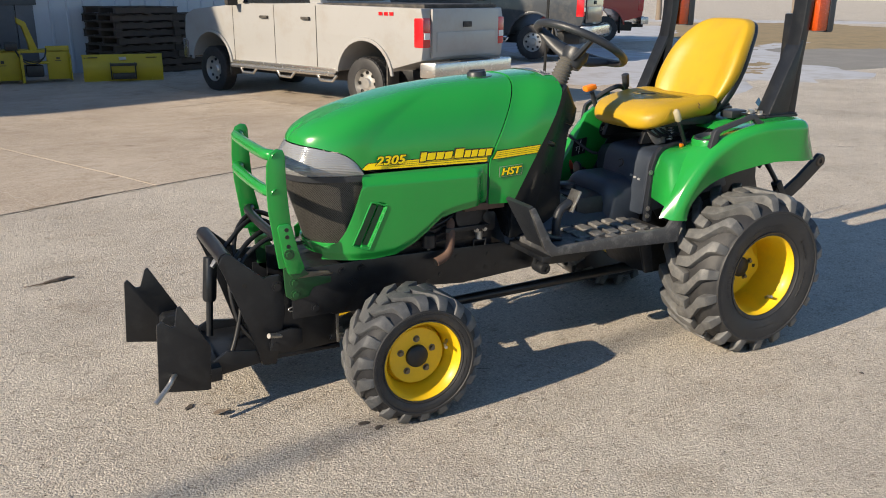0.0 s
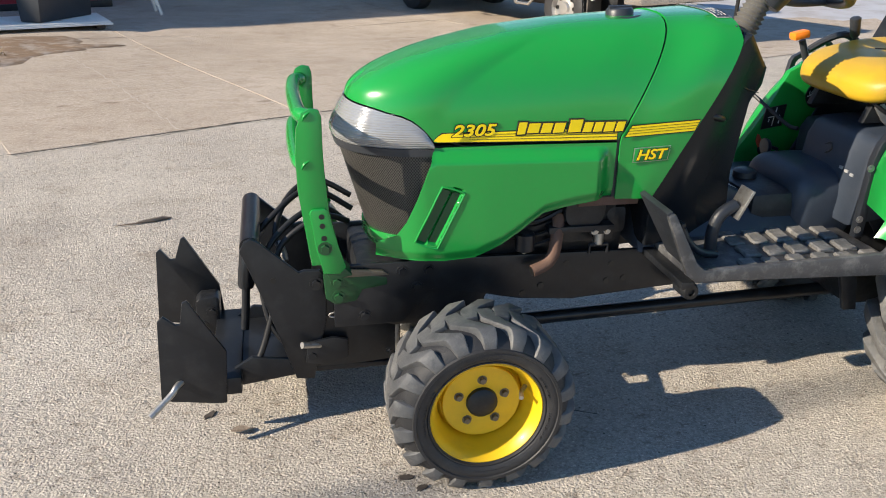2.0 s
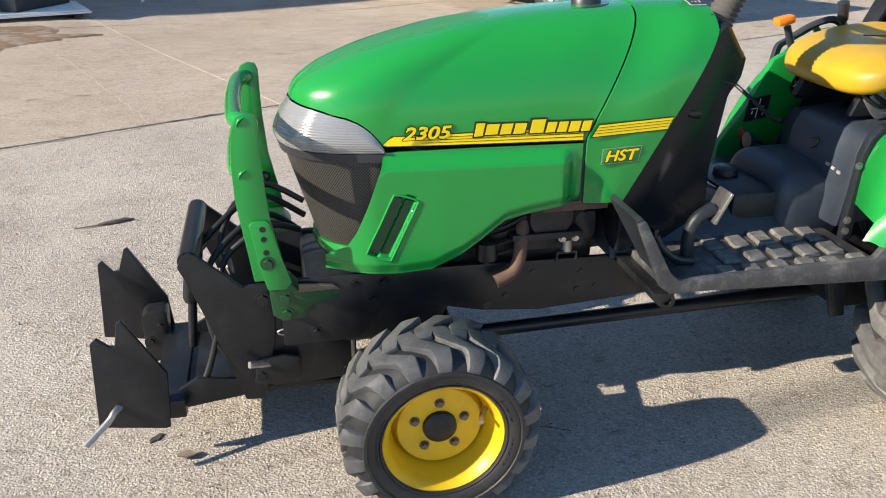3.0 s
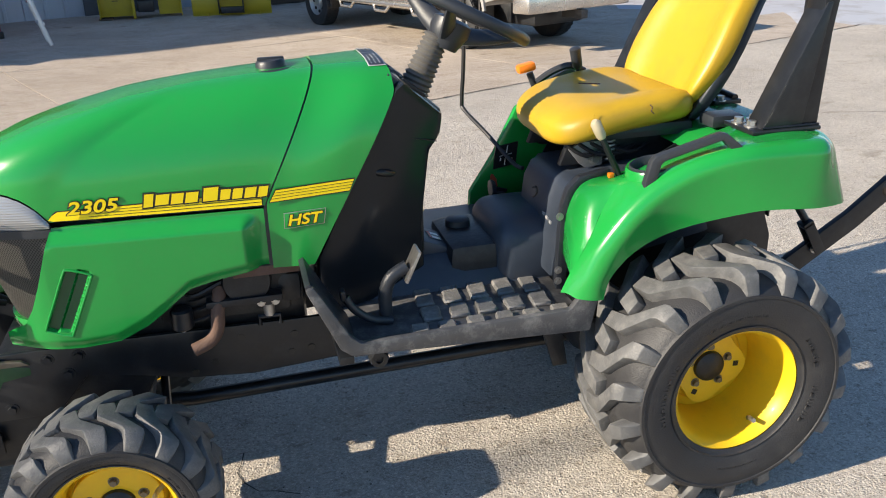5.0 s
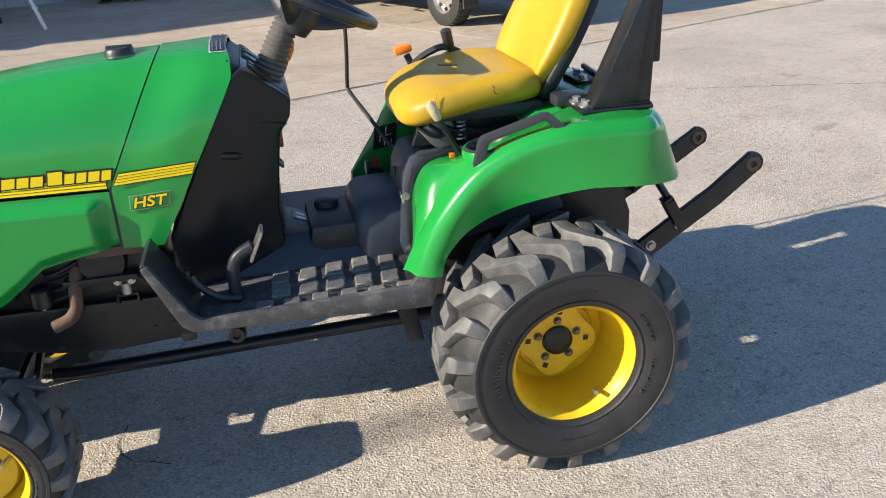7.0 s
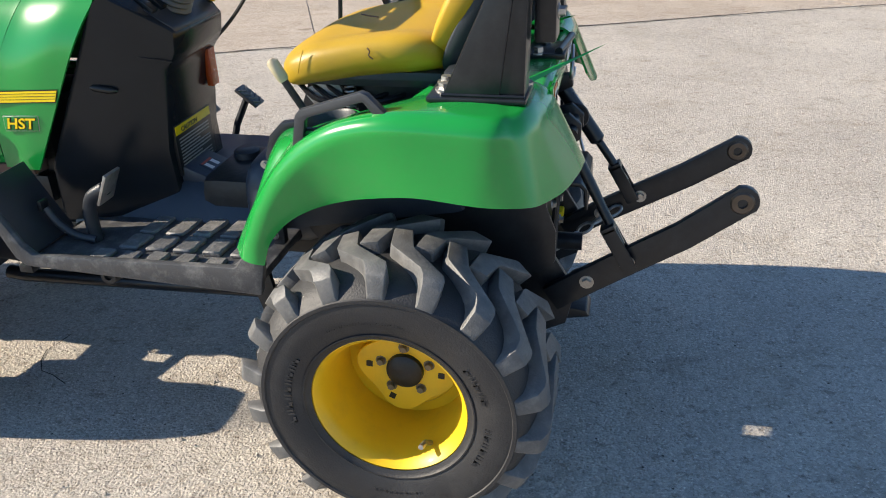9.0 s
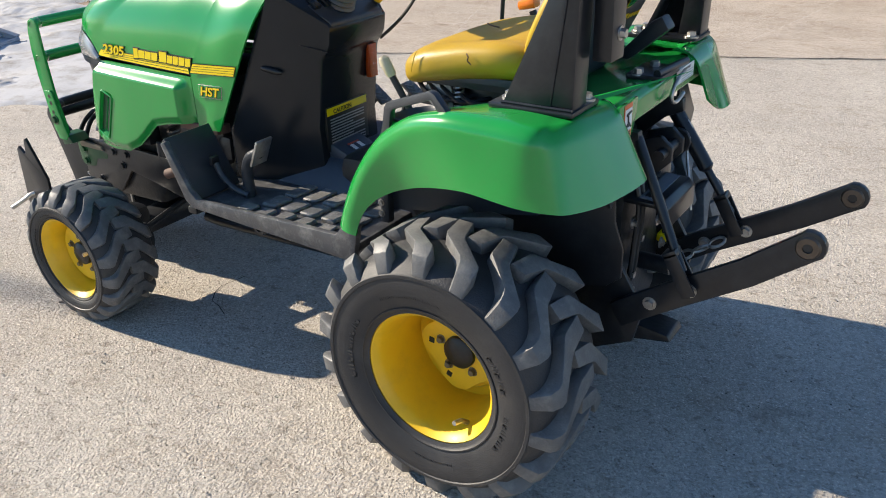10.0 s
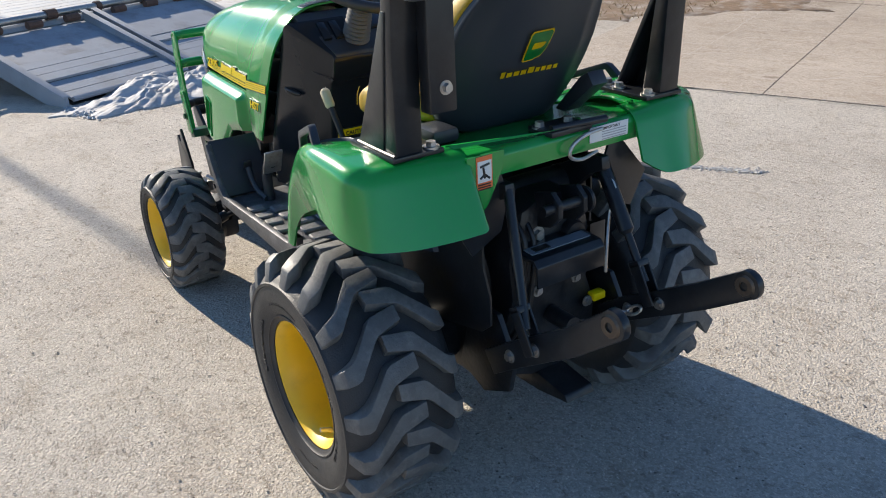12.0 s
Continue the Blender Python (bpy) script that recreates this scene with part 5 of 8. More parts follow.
part("console_mark", shaped(add_tube, spline([(-0.344, -0.055, 0.715), (-0.343, -0.075, 0.722), (-0.344, -0.082, 0.705), (-0.346, -0.062, 0.69)], 4), 0.003, 6), M_DECAL_K, con)
for k in range(3):
    part("console_mark", shaped(add_box, (-0.3455, -0.145 - 0.024 * k, 0.664 - 0.004 * k), (-0.342, -0.131 - 0.024 * k, 0.672 - 0.004 * k), 0), M_GREY, con)
kn = part("depth_stop", shaped(add_tube, [(-0.345, 0.17, 0.635), (-0.385, 0.165, 0.648)], 0.006, 8), M_IRON, tractor)
part("lever_knob", shaped(add_lathe, [(0.0, 0.0), (0.022, 0.0), (0.026, 0.006), (0.026, 0.014), (0.0, 0.018)], (0, 0, 0), 10, Matrix.Translation((-0.383, 0.165, 0.648)) @ Matrix.Rotation(math.pi / 2, 4, "Z")), M_PLASTIC, kn, "black round knob")
for z in (0.525, 0.555, 0.70):
    part("bolt", shaped(add_bolt, (-0.347, -0.258, z), (0, -1, 0), 0.007, 0.006), M_STEEL, con)
bm = shaped(add_lathe, [(0.0, 0.040), (0.026, 0.040), (0.034, 0.034), (0.036, 0.0), (0.05, -0.004), (0.05, -0.02)], (0, 0, 0), 26, Matrix.Translation((-0.535, 0.030, 0.582)) @ Matrix.Rotation(math.pi / 2, 4, "X"))
part("dipstick_cap", bm, M_PLASTIC, tractor)
part("floor_centre", shaped(add_prism, [(-0.175, 0.46), (-0.150, 0.505), (-0.095, 0.565), (-0.07, 0.574), (0.25, 0.574), (0.275, 0.56), (0.275, 0.46)], "x", -0.95, -0.33, 0.012), M_FLOOR, tractor)

hb_ = part("label_ramp", shaped(add_prism, [(-0.70, 0.55), (-0.695, 0.600), (-0.655, 0.608), (-0.575, 0.575), (-0.57, 0.55)], "y", -0.085, 0.045, 0.008), M_FLOOR, tractor)
m = Matrix.Translation((-0.615, -0.020, 0.5925)) @ Matrix.Rotation(radians(22.4), 4, "Y")
lb_ = part("warning_label", shaped(add_box, (-0.020, -0.028, 0), (0.020, 0.028, 0.0015), 0, m), M_DECAL_N, hb_, "small dark warning label with red and white marks")
part("label_picture", shaped(add_box, (-0.010, -0.022, 0.0015), (0.014, -0.008, 0.0022), 0, m), M_WHITE, lb_)
part("label_picture", shaped(add_box, (-0.010, 0.008, 0.0015), (0.014, 0.022, 0.0022), 0, m), M_WHITE, lb_)
part("label_head", shaped(add_box, (-0.018, -0.024, 0.0015), (-0.012, 0.024, 0.0022), 0, m), M_RED, lb_)

# pedals
bm = bmesh.new()
add_tube(bm, spline([(-0.800, -0.285, 0.49), (-0.802, -0.285, 0.56), (-0.785, -0.285, 0.605), (-0.745, -0.285, 0.630)], 6), 0.0165, 12)
ped = part("pedal_arm", bm, M_PLASTIC, tractor)
m = Matrix.Translation((-0.735, -0.285, 0.635)) @ Matrix.Rotation(radians(-65), 4, "Y")
part("pedal_pad", shaped(add_box, (-0.042, -0.03, -0.004), (0.042, 0.03, 0.004), 0.003, m), M_STEEL, ped, "worn steel pedal pad")
for x, y, z in ((-0.815, 0.350, 0.626), (-0.668, 0.350, 0.657)):
    pe = part("pedal_arm", shaped(add_tube, [(x - 0.075, y, 0.50), (x - 0.052, y, 0.57), (x - 0.012, y, z - 0.012)], 0.011, 8), M_PLASTIC, tractor)
    m = Matrix.Translation((x, y, z)) @ Matrix.Rotation(radians(38), 4, "Y")
    pad = part("pedal_pad", shaped(add_box, (-0.040, -0.028, -0.005), (0.040, 0.028, 0.005), 0.004, m), M_MAT, pe, "ribbed grey pedal pad")
    for k in range(4):
        v = -0.028 + 0.017 * k
        part("pad_rib", shaped(add_tube, [m @ Vector((v, -0.024, 0.006)), m @ Vector((v + 0.012, 0.0, 0.006)), m @ Vector((v, 0.024, 0.006))], 0.0028, 6), M_MAT, pad)

# second, bent pedal arm ahead of the brake pedal
ba = part("pedal_arm", shaped(add_tube, spline([(-0.790, -0.300, 0.50), (-0.840, -0.305, 0.512), (-0.880, -0.308, 0.545), (-0.900, -0.308, 0.580)], 5), 0.010, 10), M_PLASTIC, tractor)
part("pedal_pad", shaped(add_box, (-0.912, -0.322, 0.575), (-0.900, -0.294, 0.600), 0.003), M_IRON, ba)
# levers
bm = shaped(add_tube, [(-0.205, -0.285, 0.80), (-0.232, -0.288, 0.85), (-0.262, -0.293, 0.905)], 0.008, 8)
lev = part("range_lever", bm, M_IRON, tractor)
part("lever_grip", shaped(add_tube, [(-0.260, -0.293, 0.902), (-0.263, -0.2935, 0.908), (-0.280, -0.296, 0.940), (-0.284, -0.297, 0.946)], [0.010, 0.0125, 0.0130, 0.007], 12), M_CREAM, lev, "cream plastic grip")
part("latch", shaped(add_box, (-0.236, -0.293, 0.798), (-0.222, -0.280, 0.811), 0.003), M_ORANGE, tractor, "orange latch tab")
p, q = Vector((-0.085, 0.232, 0.88)), Vector((-0.118, 0.222, 1.030))
lv = part("control_lever", shaped(add_tube, [p, p.lerp(q, 0.7), q], 0.007, 8), M_IRON, tractor)
part("lever_grip", shaped(add_tube, [p.lerp(q, 0.60), p.lerp(q, 0.66), q, q + (q - p) * 0.03], [0.008, 0.015, 0.017, 0.010], 12), M_PLASTIC, lv)
lv = part("control_lever", shaped(add_tube, [(-0.185, 0.318, 0.86), (-0.222, 0.319, 0.95)], 0.011, 10), M_PLASTIC, tractor)
m = Matrix.Translation((-0.232, 0.319, 0.965)) @ Matrix.Rotation(radians(-12), 4, "Y")
part("lever_knob", shaped(add_box, (-0.030, -0.020, -0.010), (0.026, 0.020, 0.016), 0.010, m), M_ORANGE, lv, "orange lever knob")
part("lever_guard", shaped(add_tube, spline([(-0.205, 0.300, 0.925), (-0.165, 0.28, 0.957), (-0.115, 0.262, 0.975), (-0.07, 0.26, 0.955)], 4), 0.011, 8), M_PLASTIC, tractor)
lv = part("depth_lever", shaped(add_tube, spline([(-0.325, 0.245, 0.60), (-0.345, 0.262, 0.600), (-0.352, 0.268, 0.625)], 4), 0.008, 8), M_IRON, tractor)
part("lever_knob", shaped(add_tube, [(-0.349, 0.268, 0.618), (-0.356, 0.270, 0.640), (-0.362, 0.272, 0.662)], [0.010, 0.014, 0.010], 10), M_RED, lv, "red lever knob")
part("tall_rod", shaped(add_tube, spline([(-0.30, 0.15, 0.705), (-0.317, 0.191, 0.712), (-0.36, 0.32, 0.775), (-0.396, 0.438, 0.825), (-0.40, 0.452, 0.86), (-0.392, 0.452, 1.0), (-0.385, 0.452, 1.42)], 5), 0.0065, 8), M_HOSE, tractor, "thin black upright rod")
lv = part("throttle_lever", shaped(add_tube, spline([(-0.665, 0.185, 0.86), (-0.635, 0.235, 0.90), (-0.60, 0.262, 0.95), (-0.585, 0.272, 0.985)], 4), 0.005, 8), M_HOSE, tractor)
part("lever_knob", shaped(add_tube, [(-0.588, 0.270, 0.975), (-0.578, 0.275, 1.0), (-0.570, 0.279, 1.025)], [0.009, 0.012, 0.009], 10), M_ORANGE, lv, "orange throttle knob")
# gauge plates on the far inner panel
bm = shaped(add_lathe, [(0.0, 0.003), (0.040, 0.003), (0.042, 0.0)], (0, 0, 0), 28, Matrix.Translation((-0.212, 0.2065, 0.797)) @ Matrix.Rotation(math.pi, 4, "Z"))
rp_ = part("range_plate", bm, M_DECAL_K, tractor, "round black lever chart with white marks")
for txt, x, z in (("LO", -0.245, 0.800), ("N", -0.212, 0.820)):
    part("chart_letter", on_side(letters(txt, 0.016, 0, 0.0004, 0.0005), x, z, 0.2025), M_WHITE, rp_)
for x0, z0, x1, z1 in ((-0.249, 0.794, -0.176, 0.814), (-0.239, 0.777, -0.189, 0.791)):
    part("chart_line", shaped(add_tube, [(x0, 0.2025, z0), (x1, 0.2025, z1)], 0.0015, 6), M_WHITE, rp_)
sc = part("shift_chart", shaped(add_prism, [(-0.358, 0.676), (-0.286, 0.688), (-0.278, 0.758), (-0.350, 0.746)], "y", 0.2565, 0.2605, 0), M_DECAL_K, tractor, "black shift pattern decal with white lines")
for x0, z0, x1, z1 in ((-0.338, 0.716, -0.298, 0.723), (-0.318, 0.719, -0.322, 0.688), (-0.316, 0.724, -0.312, 0.748), (-0.336, 0.701, -0.334, 0.711), (-0.300, 0.696, -0.298, 0.709)):
    part("chart_line", shaped(add_tube, [(x0, 0.256, z0), (x1, 0.256, z1)], 0.0016, 6), M_WHITE, sc)

# chassis
bm = bmesh.new()
for s in (-1, 1):
    y0, y1 = sorted((0.150 * s, 0.164 * s))
    add_prism(bm, [(-1.78, 0.475), (-1.50, 0.478), (-1.0, 0.470), (-0.60, 0.47), (-0.45, 0.40), (-0.6, 0.345), (-0.83, 0.352), (-1.13, 0.332), (-1.28, 0.345), (-1.40, 0.372), (-1.52, 0.392), (-1.60, 0.30), (-1.78, 0.30)], "y", y0, y1, 0.004)
rail = part("frame_rail", bm, M_BLACK, tractor, "black steel frame rail")
for x, z in ((-1.15, 0.44), (-1.02, 0.43), (-0.98, 0.385), (-1.03, 0.38), (-1.22, 0.38), (-1.27, 0.36)):
    part("rail_hole", shaped(add_lathe, [(0.0, -0.166), (0.009, -0.166), (0.009, -0.163)], (x, 0, z), 12), M_DECAL_K, rail)
for x, z in ((-1.53, 0.45), (-1.60, 0.45), (-1.56, 0.405), (-1.70, 0.33)):
    part("bolt", shaped(add_bolt, (x, -0.164, z), (0, -1, 0), 0.011, 0.010), M_IRON, rail)
bm = bmesh.new()
add_box(bm, (-1.60, -0.135, 0.40), (-0.98, 0.135, 0.78), 0.03)
add_box(bm, (-1.33, -0.165, 0.50), (-1.02, -0.12, 0.62), 0.012)
add_box(bm, (-1.05, -0.17, 0.52), (-0.99, -0.12, 0.60), 0.02)
part("engine", bm, M_IRON, tractor, "dirty black diesel engine block")
fl = part("filter", shaped(add_tube, [(-1.280, -0.188, 0.498), (-1.280, -0.188, 0.502), (-1.280, -0.188, 0.545), (-1.280, -0.188, 0.55)], [0.022, 0.026, 0.026, 0.020], 20), M_BLACK, tractor, "small black fuel filter")
part("drain_plug", shaped(add_bolt, (-1.280, -0.188, 0.498), (0, 0, -1), 0.006, 0.010), M_STEEL, fl)
part("alternator", shaped(add_lathe, [(0.0, -0.195), (0.055, -0.195), (0.060, -0.185), (0.060, -0.14)], (-1.12, 0, 0.60), 24), M_IRON, tractor)
part("bracket_bar", shaped(add_box, (-1.22, -0.205, 0.545), (-1.04, -0.165, 0.562), 0.003), M_IRON, tractor)
cp = part("clamp", shaped(add_box, (-1.105, -0.200, 0.535), (-1.045, -0.17, 0.552), 0.004), M_IRON, tractor, "small linkage clamp with zinc bolts")
for x in (-1.092, -1.058):
    part("bolt", shaped(add_bolt, (x, -0.2, 0.544), (0, -1, 0), 0.007, 0.008), M_STEEL, cp)
part("clamp_spring", shaped(add_tube, [(-1.075, -0.187, 0.535), (-1.075, -0.187, 0.505)], 0.014, 10), M_STEEL, cp)
part("clamp_saddle", shaped(add_tube, [(-1.10, -0.192, 0.48), (-1.10, -0.192, 0.503), (-1.05, -0.192, 0.503), (-1.05, -0.192, 0.48)], 0.006, 8), M_IRON, cp)
part("battery_bracket", shaped(add_prism, [(-0.215, 0.645), (-0.215, 0.62), (-0.16, 0.615), (-0.16, 0.645)], "x", -1.15, -0.985, 0.004), M_RUST, tractor)
part("solenoid", shaped(add_box, (-1.40, -0.20, 0.525), (-1.335, -0.145, 0.585), 0.006), M_IRON, tractor, "black fuel solenoid box")
for k in range(5):
    z = 0.53 + 0.022 * k
    part("engine_line", shaped(add_tube, spline([(-1.34 + 0.02 * k, -0.14, z), (-1.25, -0.185 + 0.01 * (k % 3), z - 0.02), (-1.14, -0.17, z + 0.015), (-1.02, -0.15, z)], 5), 0.005 + 0.001 * (k % 2), 6), M_HOSE, tractor)
bm = bmesh.new()
add_tube(bm, spline([(-1.185, -0.17, 0.585), (-1.195, -0.195, 0.54), (-1.202, -0.20, 0.49), (-1.222, -0.205, 0.462), (-1.262, -0.21, 0.446)], 6), 0.0165, 16)
pipe = part("exhaust_pipe", bm, M_RUST, tractor, "rusty exhaust outlet pipe")
part("pipe_mouth", shaped(add_tube, [(-1.2625, -0.21, 0.4458), (-1.264, -0.2101, 0.4455)], 0.013, 14), M_DECAL_K, pipe)
part("muffler", shaped(add_tube, [(-1.30, -0.12, 0.645), (-1.29, -0.12, 0.645), (-1.06, -0.12, 0.645), (-1.05, -0.12, 0.645)], [0.03, 0.05, 0.05, 0.03], 18), M_RUST, tractor)
tx = part("transaxle", shaped(add_box, (-0.24, -0.15, 0.22), (0.18, 0.15, 0.60), 0.05), M_IRON, tractor, "black cast transaxle housing")
part("gear_case", shaped(add_box, (-0.60, -0.13, 0.40), (-0.22, 0.13, 0.60), 0.04), M_IRON, tx)
part("rear_cover", shaped(add_prism, [(-0.14, 0.30), (-0.15, 0.42), (-0.12, 0.50), (-0.13, 0.60), (-0.09, 0.72), (-0.04, 0.745), (0.05, 0.745), (0.10, 0.72), (0.13, 0.60), (0.12, 0.50), (0.15, 0.42), (0.14, 0.30), (0.06, 0.27), (-0.06, 0.27)], "x", 0.10, 0.255, 0.02), M_IRON, tx)
part("rockshaft_case", shaped(add_tube, [(0.14, -0.17, 0.715), (0.14, 0.17, 0.715)], 0.045, 18), M_IRON, tx)
part("lift_boss", shaped(add_lathe, [(0.0, 0.03), (0.026, 0.03), (0.030, 0.022), (0.030, 0.0)], (0, 0, 0), 22, Matrix.Translation((0.25, 0.055, 0.640)) @ Matrix.Rotation(-math.pi / 2, 4, "Z")), M_IRON, tx)
part("fill_plug", shaped(add_bolt, (0.255, -0.045, 0.655), (1, 0, 0), 0.014, 0.012), M_STEEL, tx)
part("heat_shield", shaped(add_prism, [(0.10, 0.60), (0.24, 0.615), (0.262, 0.64), (0.262, 0.52), (0.258, 0.52), (0.256, 0.625)], "y", 0.115, 0.165, 0.001), M_BLACK, tx)
for y in (-0.075, -0.10):
    part("oil_line", shaped(add_tube, spline([(0.20, y, 0.72), (0.275, y, 0.66), (0.28, y - 0.01, 0.52), (0.27, y - 0.03, 0.42), (0.20, y - 0.05, 0.36)], 5), 0.007, 8), M_HOSE, tx)
for s in (-1, 1):
    bm = shaped(add_lathe, [(0.0, 0.02 * s), (0.07, 0.1 * s), (0.065, 0.26 * s), (0.085, 0.29 * s), (0.085, 0.33 * s), (0.0, 0.33 * s)], (0, 0, 0.316), 28)
    part("axle_housing", bm, M_IRON, tractor)
bm = bmesh.new()
add_prism(bm, [(-0.34, 0.20), (-0.30, 0.26), (0.30, 0.27), (0.34, 0.20)], "x", -1.50, -1.40, 0.015)
for s in (-1, 1):
    add_lathe(bm, [(0.0, 0.26 * s), (0.085, 0.27 * s), (0.09, 0.32 * s), (0.06, 0.35 * s), (0.0, 0.36 * s)], (-1.45, 0, 0.217), 22)
    add_box(bm, (-1.50, min(0.20 * s, 0.29 * s), 0.14), (-1.40, max(0.20 * s, 0.29 * s), 0.31), 0.03)
part("front_axle", bm, M_IRON, tractor, "black front axle beam")
# block added to stop sunlight leaking between hood and front axle
part("axle_support", shaped(add_prism, [(-1.72, 0.47), (-1.72, 0.32), (-1.62, 0.28), (-1.40, 0.285), (-1.36, 0.36), (-1.38, 0.47)], "y", -0.148, 0.150, 0.02), M_IRON, tractor, "iron block added to stop light above the front axle")
bm = bmesh.new()
for s in (-1, 1):
    add_tube(bm, [(-1.36, 0.05 * s, 0.30), (-1.34, 0.30 * s, 0.255)], 0.011, 8)
    add_tube(bm, [(-1.345, 0.27 * s, 0.262), (-1.335, 0.32 * s, 0.25)], 0.020, 10)
part("tie_rod", bm, M_IRON, tractor)
bm = shaped(add_tube, [(-1.36, 0.0, 0.195), (-1.30, 0, 0.19), (-0.30, 0, 0.215), (-0.1, 0, 0.22)], 0.021, 12)
part("drive_shaft", bm, M_BLACK, tractor, "black drive shaft under the frame")
for y in (-0.30, 0.285):
    part("step_hanger", shaped(add_prism, [(-0.42, 0.47), (-0.36, 0.47), (-0.33, 0.30), (-0.37, 0.30)], "y", y, y + 0.015, 0.003), M_IRON, tractor)
part("step_crossbar", shaped(add_box, (-0.935, -0.405, 0.455), (-0.90, -0.15, 0.475), 0.004), M_IRON, tractor)
part("pivot_boss", shaped(add_lathe, [(0.0, -0.405), (0.009, -0.405), (0.011, -0.412), (0.021, -0.412), (0.025, -0.40), (0.025, -0.35)], (-0.82, 0.155, 0.37), 20), M_IRON, tractor)
part("boss_bracket", shaped(add_prism, [(-0.842, 0.37), (-0.85, 0.475), (-0.78, 0.475), (-0.798, 0.36)], "y", -0.222, -0.205, 0.003), M_IRON, tractor)

# front guard
GU = [(-1.856, 0.850), (-1.842, 0.888), (-1.822, 0.898), (-1.803, 0.894), (-1.796, 0.877), (-1.796, 0.80), (-1.794, 0.745), (-1.787, 0.65), (-1.764, 0.540), (-1.758, 0.505), (-1.834, 0.505), (-1.849, 0.621), (-1.859, 0.70), (-1.861, 0.785)]


def off_axis(s, v, shift=0.053):
    """The loader guard and hitch sit a little towards the far side."""
    return s * v + (shift if s < 0 else 0.0)


for s in (-1, 1):
    y0, y1 = sorted((off_axis(s, 0.262), off_axis(s, 0.272)))
    part("guard_upright", shaped(add_prism, GU if s < 0 else [(x + 0.004, z + 0.014) for x, z in GU], "y", y0, y1, 0.003), M_GREEN, tractor, "green steel guard upright")
    y0, y1 = sorted((off_axis(s, 0.272), off_axis(s, 0.281)))
    bm = shaped(add_prism, [(-1.836, 0.645), (-1.828, 0.655), (-1.797, 0.656), (-1.788, 0.648), (-1.768, 0.560), (-1.750, 0.500), (-1.765, 0.482), (-1.806, 0.484), (-1.822, 0.55)], "y", y0, y1, 0.004)
    gb = part("guard_bracket", bm, M_GREEN, tractor, "green bolted guard bracket")
    y0, y1 = sorted((off_axis(s, 0.208), off_axis(s, 0.278)))
    part("bracket_web", shaped(add_prism, [(-1.806, 0.50), (-1.756, 0.50), (-1.735, 0.475), (-1.79, 0.462)], "y", y0, y1, 0.004), M_GREEN_DEEP, gb)
    y0, y1 = sorted((off_axis(s, 0.208), off_axis(s, 0.218)))
    part("bracket_foot", shaped(add_prism, [(-1.806, 0.49), (-1.756, 0.487), (-1.735, 0.452), (-1.64, 0.437), (-1.64, 0.415), (-1.705, 0.405), (-1.722, 0.374), (-1.775, 0.366), (-1.800, 0.385), (-1.804, 0.43)], "y", y0, y1, 0.004), M_GREEN_DEEP, gb)
    for x, z in ((-1.806, 0.636), (-1.805, 0.612), (-1.802, 0.580)):
        f = off_axis(s, 0.2815)
        part("bracket_hole", shaped(add_lathe, [(0.0, f), (0.007, f), (0.007, f - 0.003 * s)], (x, 0, z), 12), M_DECAL_K, gb)
    for x, z, yy in ((-1.801, 0.553, 0.281), (-1.770, 0.432, 0.218), (-1.768, 0.389, 0.218)):
        part("bolt", shaped(add_bolt, (x, off_axis(s, yy), z), (0, s, 0), 0.012, 0.010), M_GREEN_DEEP, gb)
for x, z in ((-1.836, 0.876), (-1.842, 0.760), (-1.812, 0.60)):
    bm = shaped(add_tube, spline([(x + 0.012, 0.263, z - 0.004), (x + 0.006, 0.250, z), (x - 0.010, 0.21, z), (x - 0.016, 0.025, z), (x - 0.010, -0.16, z), (x + 0.006, -0.200, z), (x + 0.012, -0.212, z - 0.004)], 5), 0.0185 if z > 0.7 else 0.016, 14)
    part("guard_tube", bm, M_GREEN if z > 0.7 else M_BLACK, tractor)

# implement hitch at the front: arms, cross tube, cylinder, hook plates
ARM = [(-2.011, 0.517), (-1.998, 0.544), (-1.981, 0.552), (-1.967, 0.545), (-1.866, 0.451), (-1.852, 0.456), (-1.812, 0.455), (-1.793, 0.430), (-1.798, 0.387), (-1.800, 0.313), (-1.821, 0.215), (-1.838, 0.134), (-1.886, 0.138), (-1.953, 0.358), (-1.994, 0.476)]
for s, ya, yb in ((-1, -0.121, -0.135), (1, 0.222, 0.236)):
    ar = part("hitch_arm", shaped(add_prism, ARM, "y", *sorted((ya, yb)), 0.003), M_BLACK, tractor, "black steel hitch side plate")
    part("arm_hole", shaped(add_lathe, [(0.0, yb + 0.0006 * s), (0.008, yb + 0.0006 * s), (0.008, yb - 0.002 * s)], (-1.932, 0, 0.434), 14), M_DECAL_K, ar)
    part("bolt", shaped(add_bolt, (-1.822, yb, 0.418), (0, s, 0), 0.013, 0.010), M_BLACK, ar)
    part("bolt", shaped(add_bolt, (-1.842, yb, 0.210), (0, s, 0), 0.013, 0.016), M_IRON, ar)
    part("pin", shaped(add_tube, [(-1.812, yb, 0.236), (-1.868, yb + 0.030 * s, 0.256)], 0.009, 10), M_STEEL, ar)
    y0, y1 = sorted((ya - 0.002 * s, ya - 0.014 * s))
    part("mount_plate", shaped(add_prism, [(-1.82, 0.40), (-1.63, 0.39), (-1.60, 0.35), (-1.60, 0.17), (-1.82, 0.15)], "y", y0, y1, 0.004), M_BLACK, tractor)
for x, z in ((-1.632, 0.362), (-1.690, 0.352), (-1.648, 0.311), (-1.63, 0.190)):
    part("bolt", shaped(add_bolt, (x, -0.119, z), (0, -1, 0), 0.009, 0.008), M_IRON, tractor)
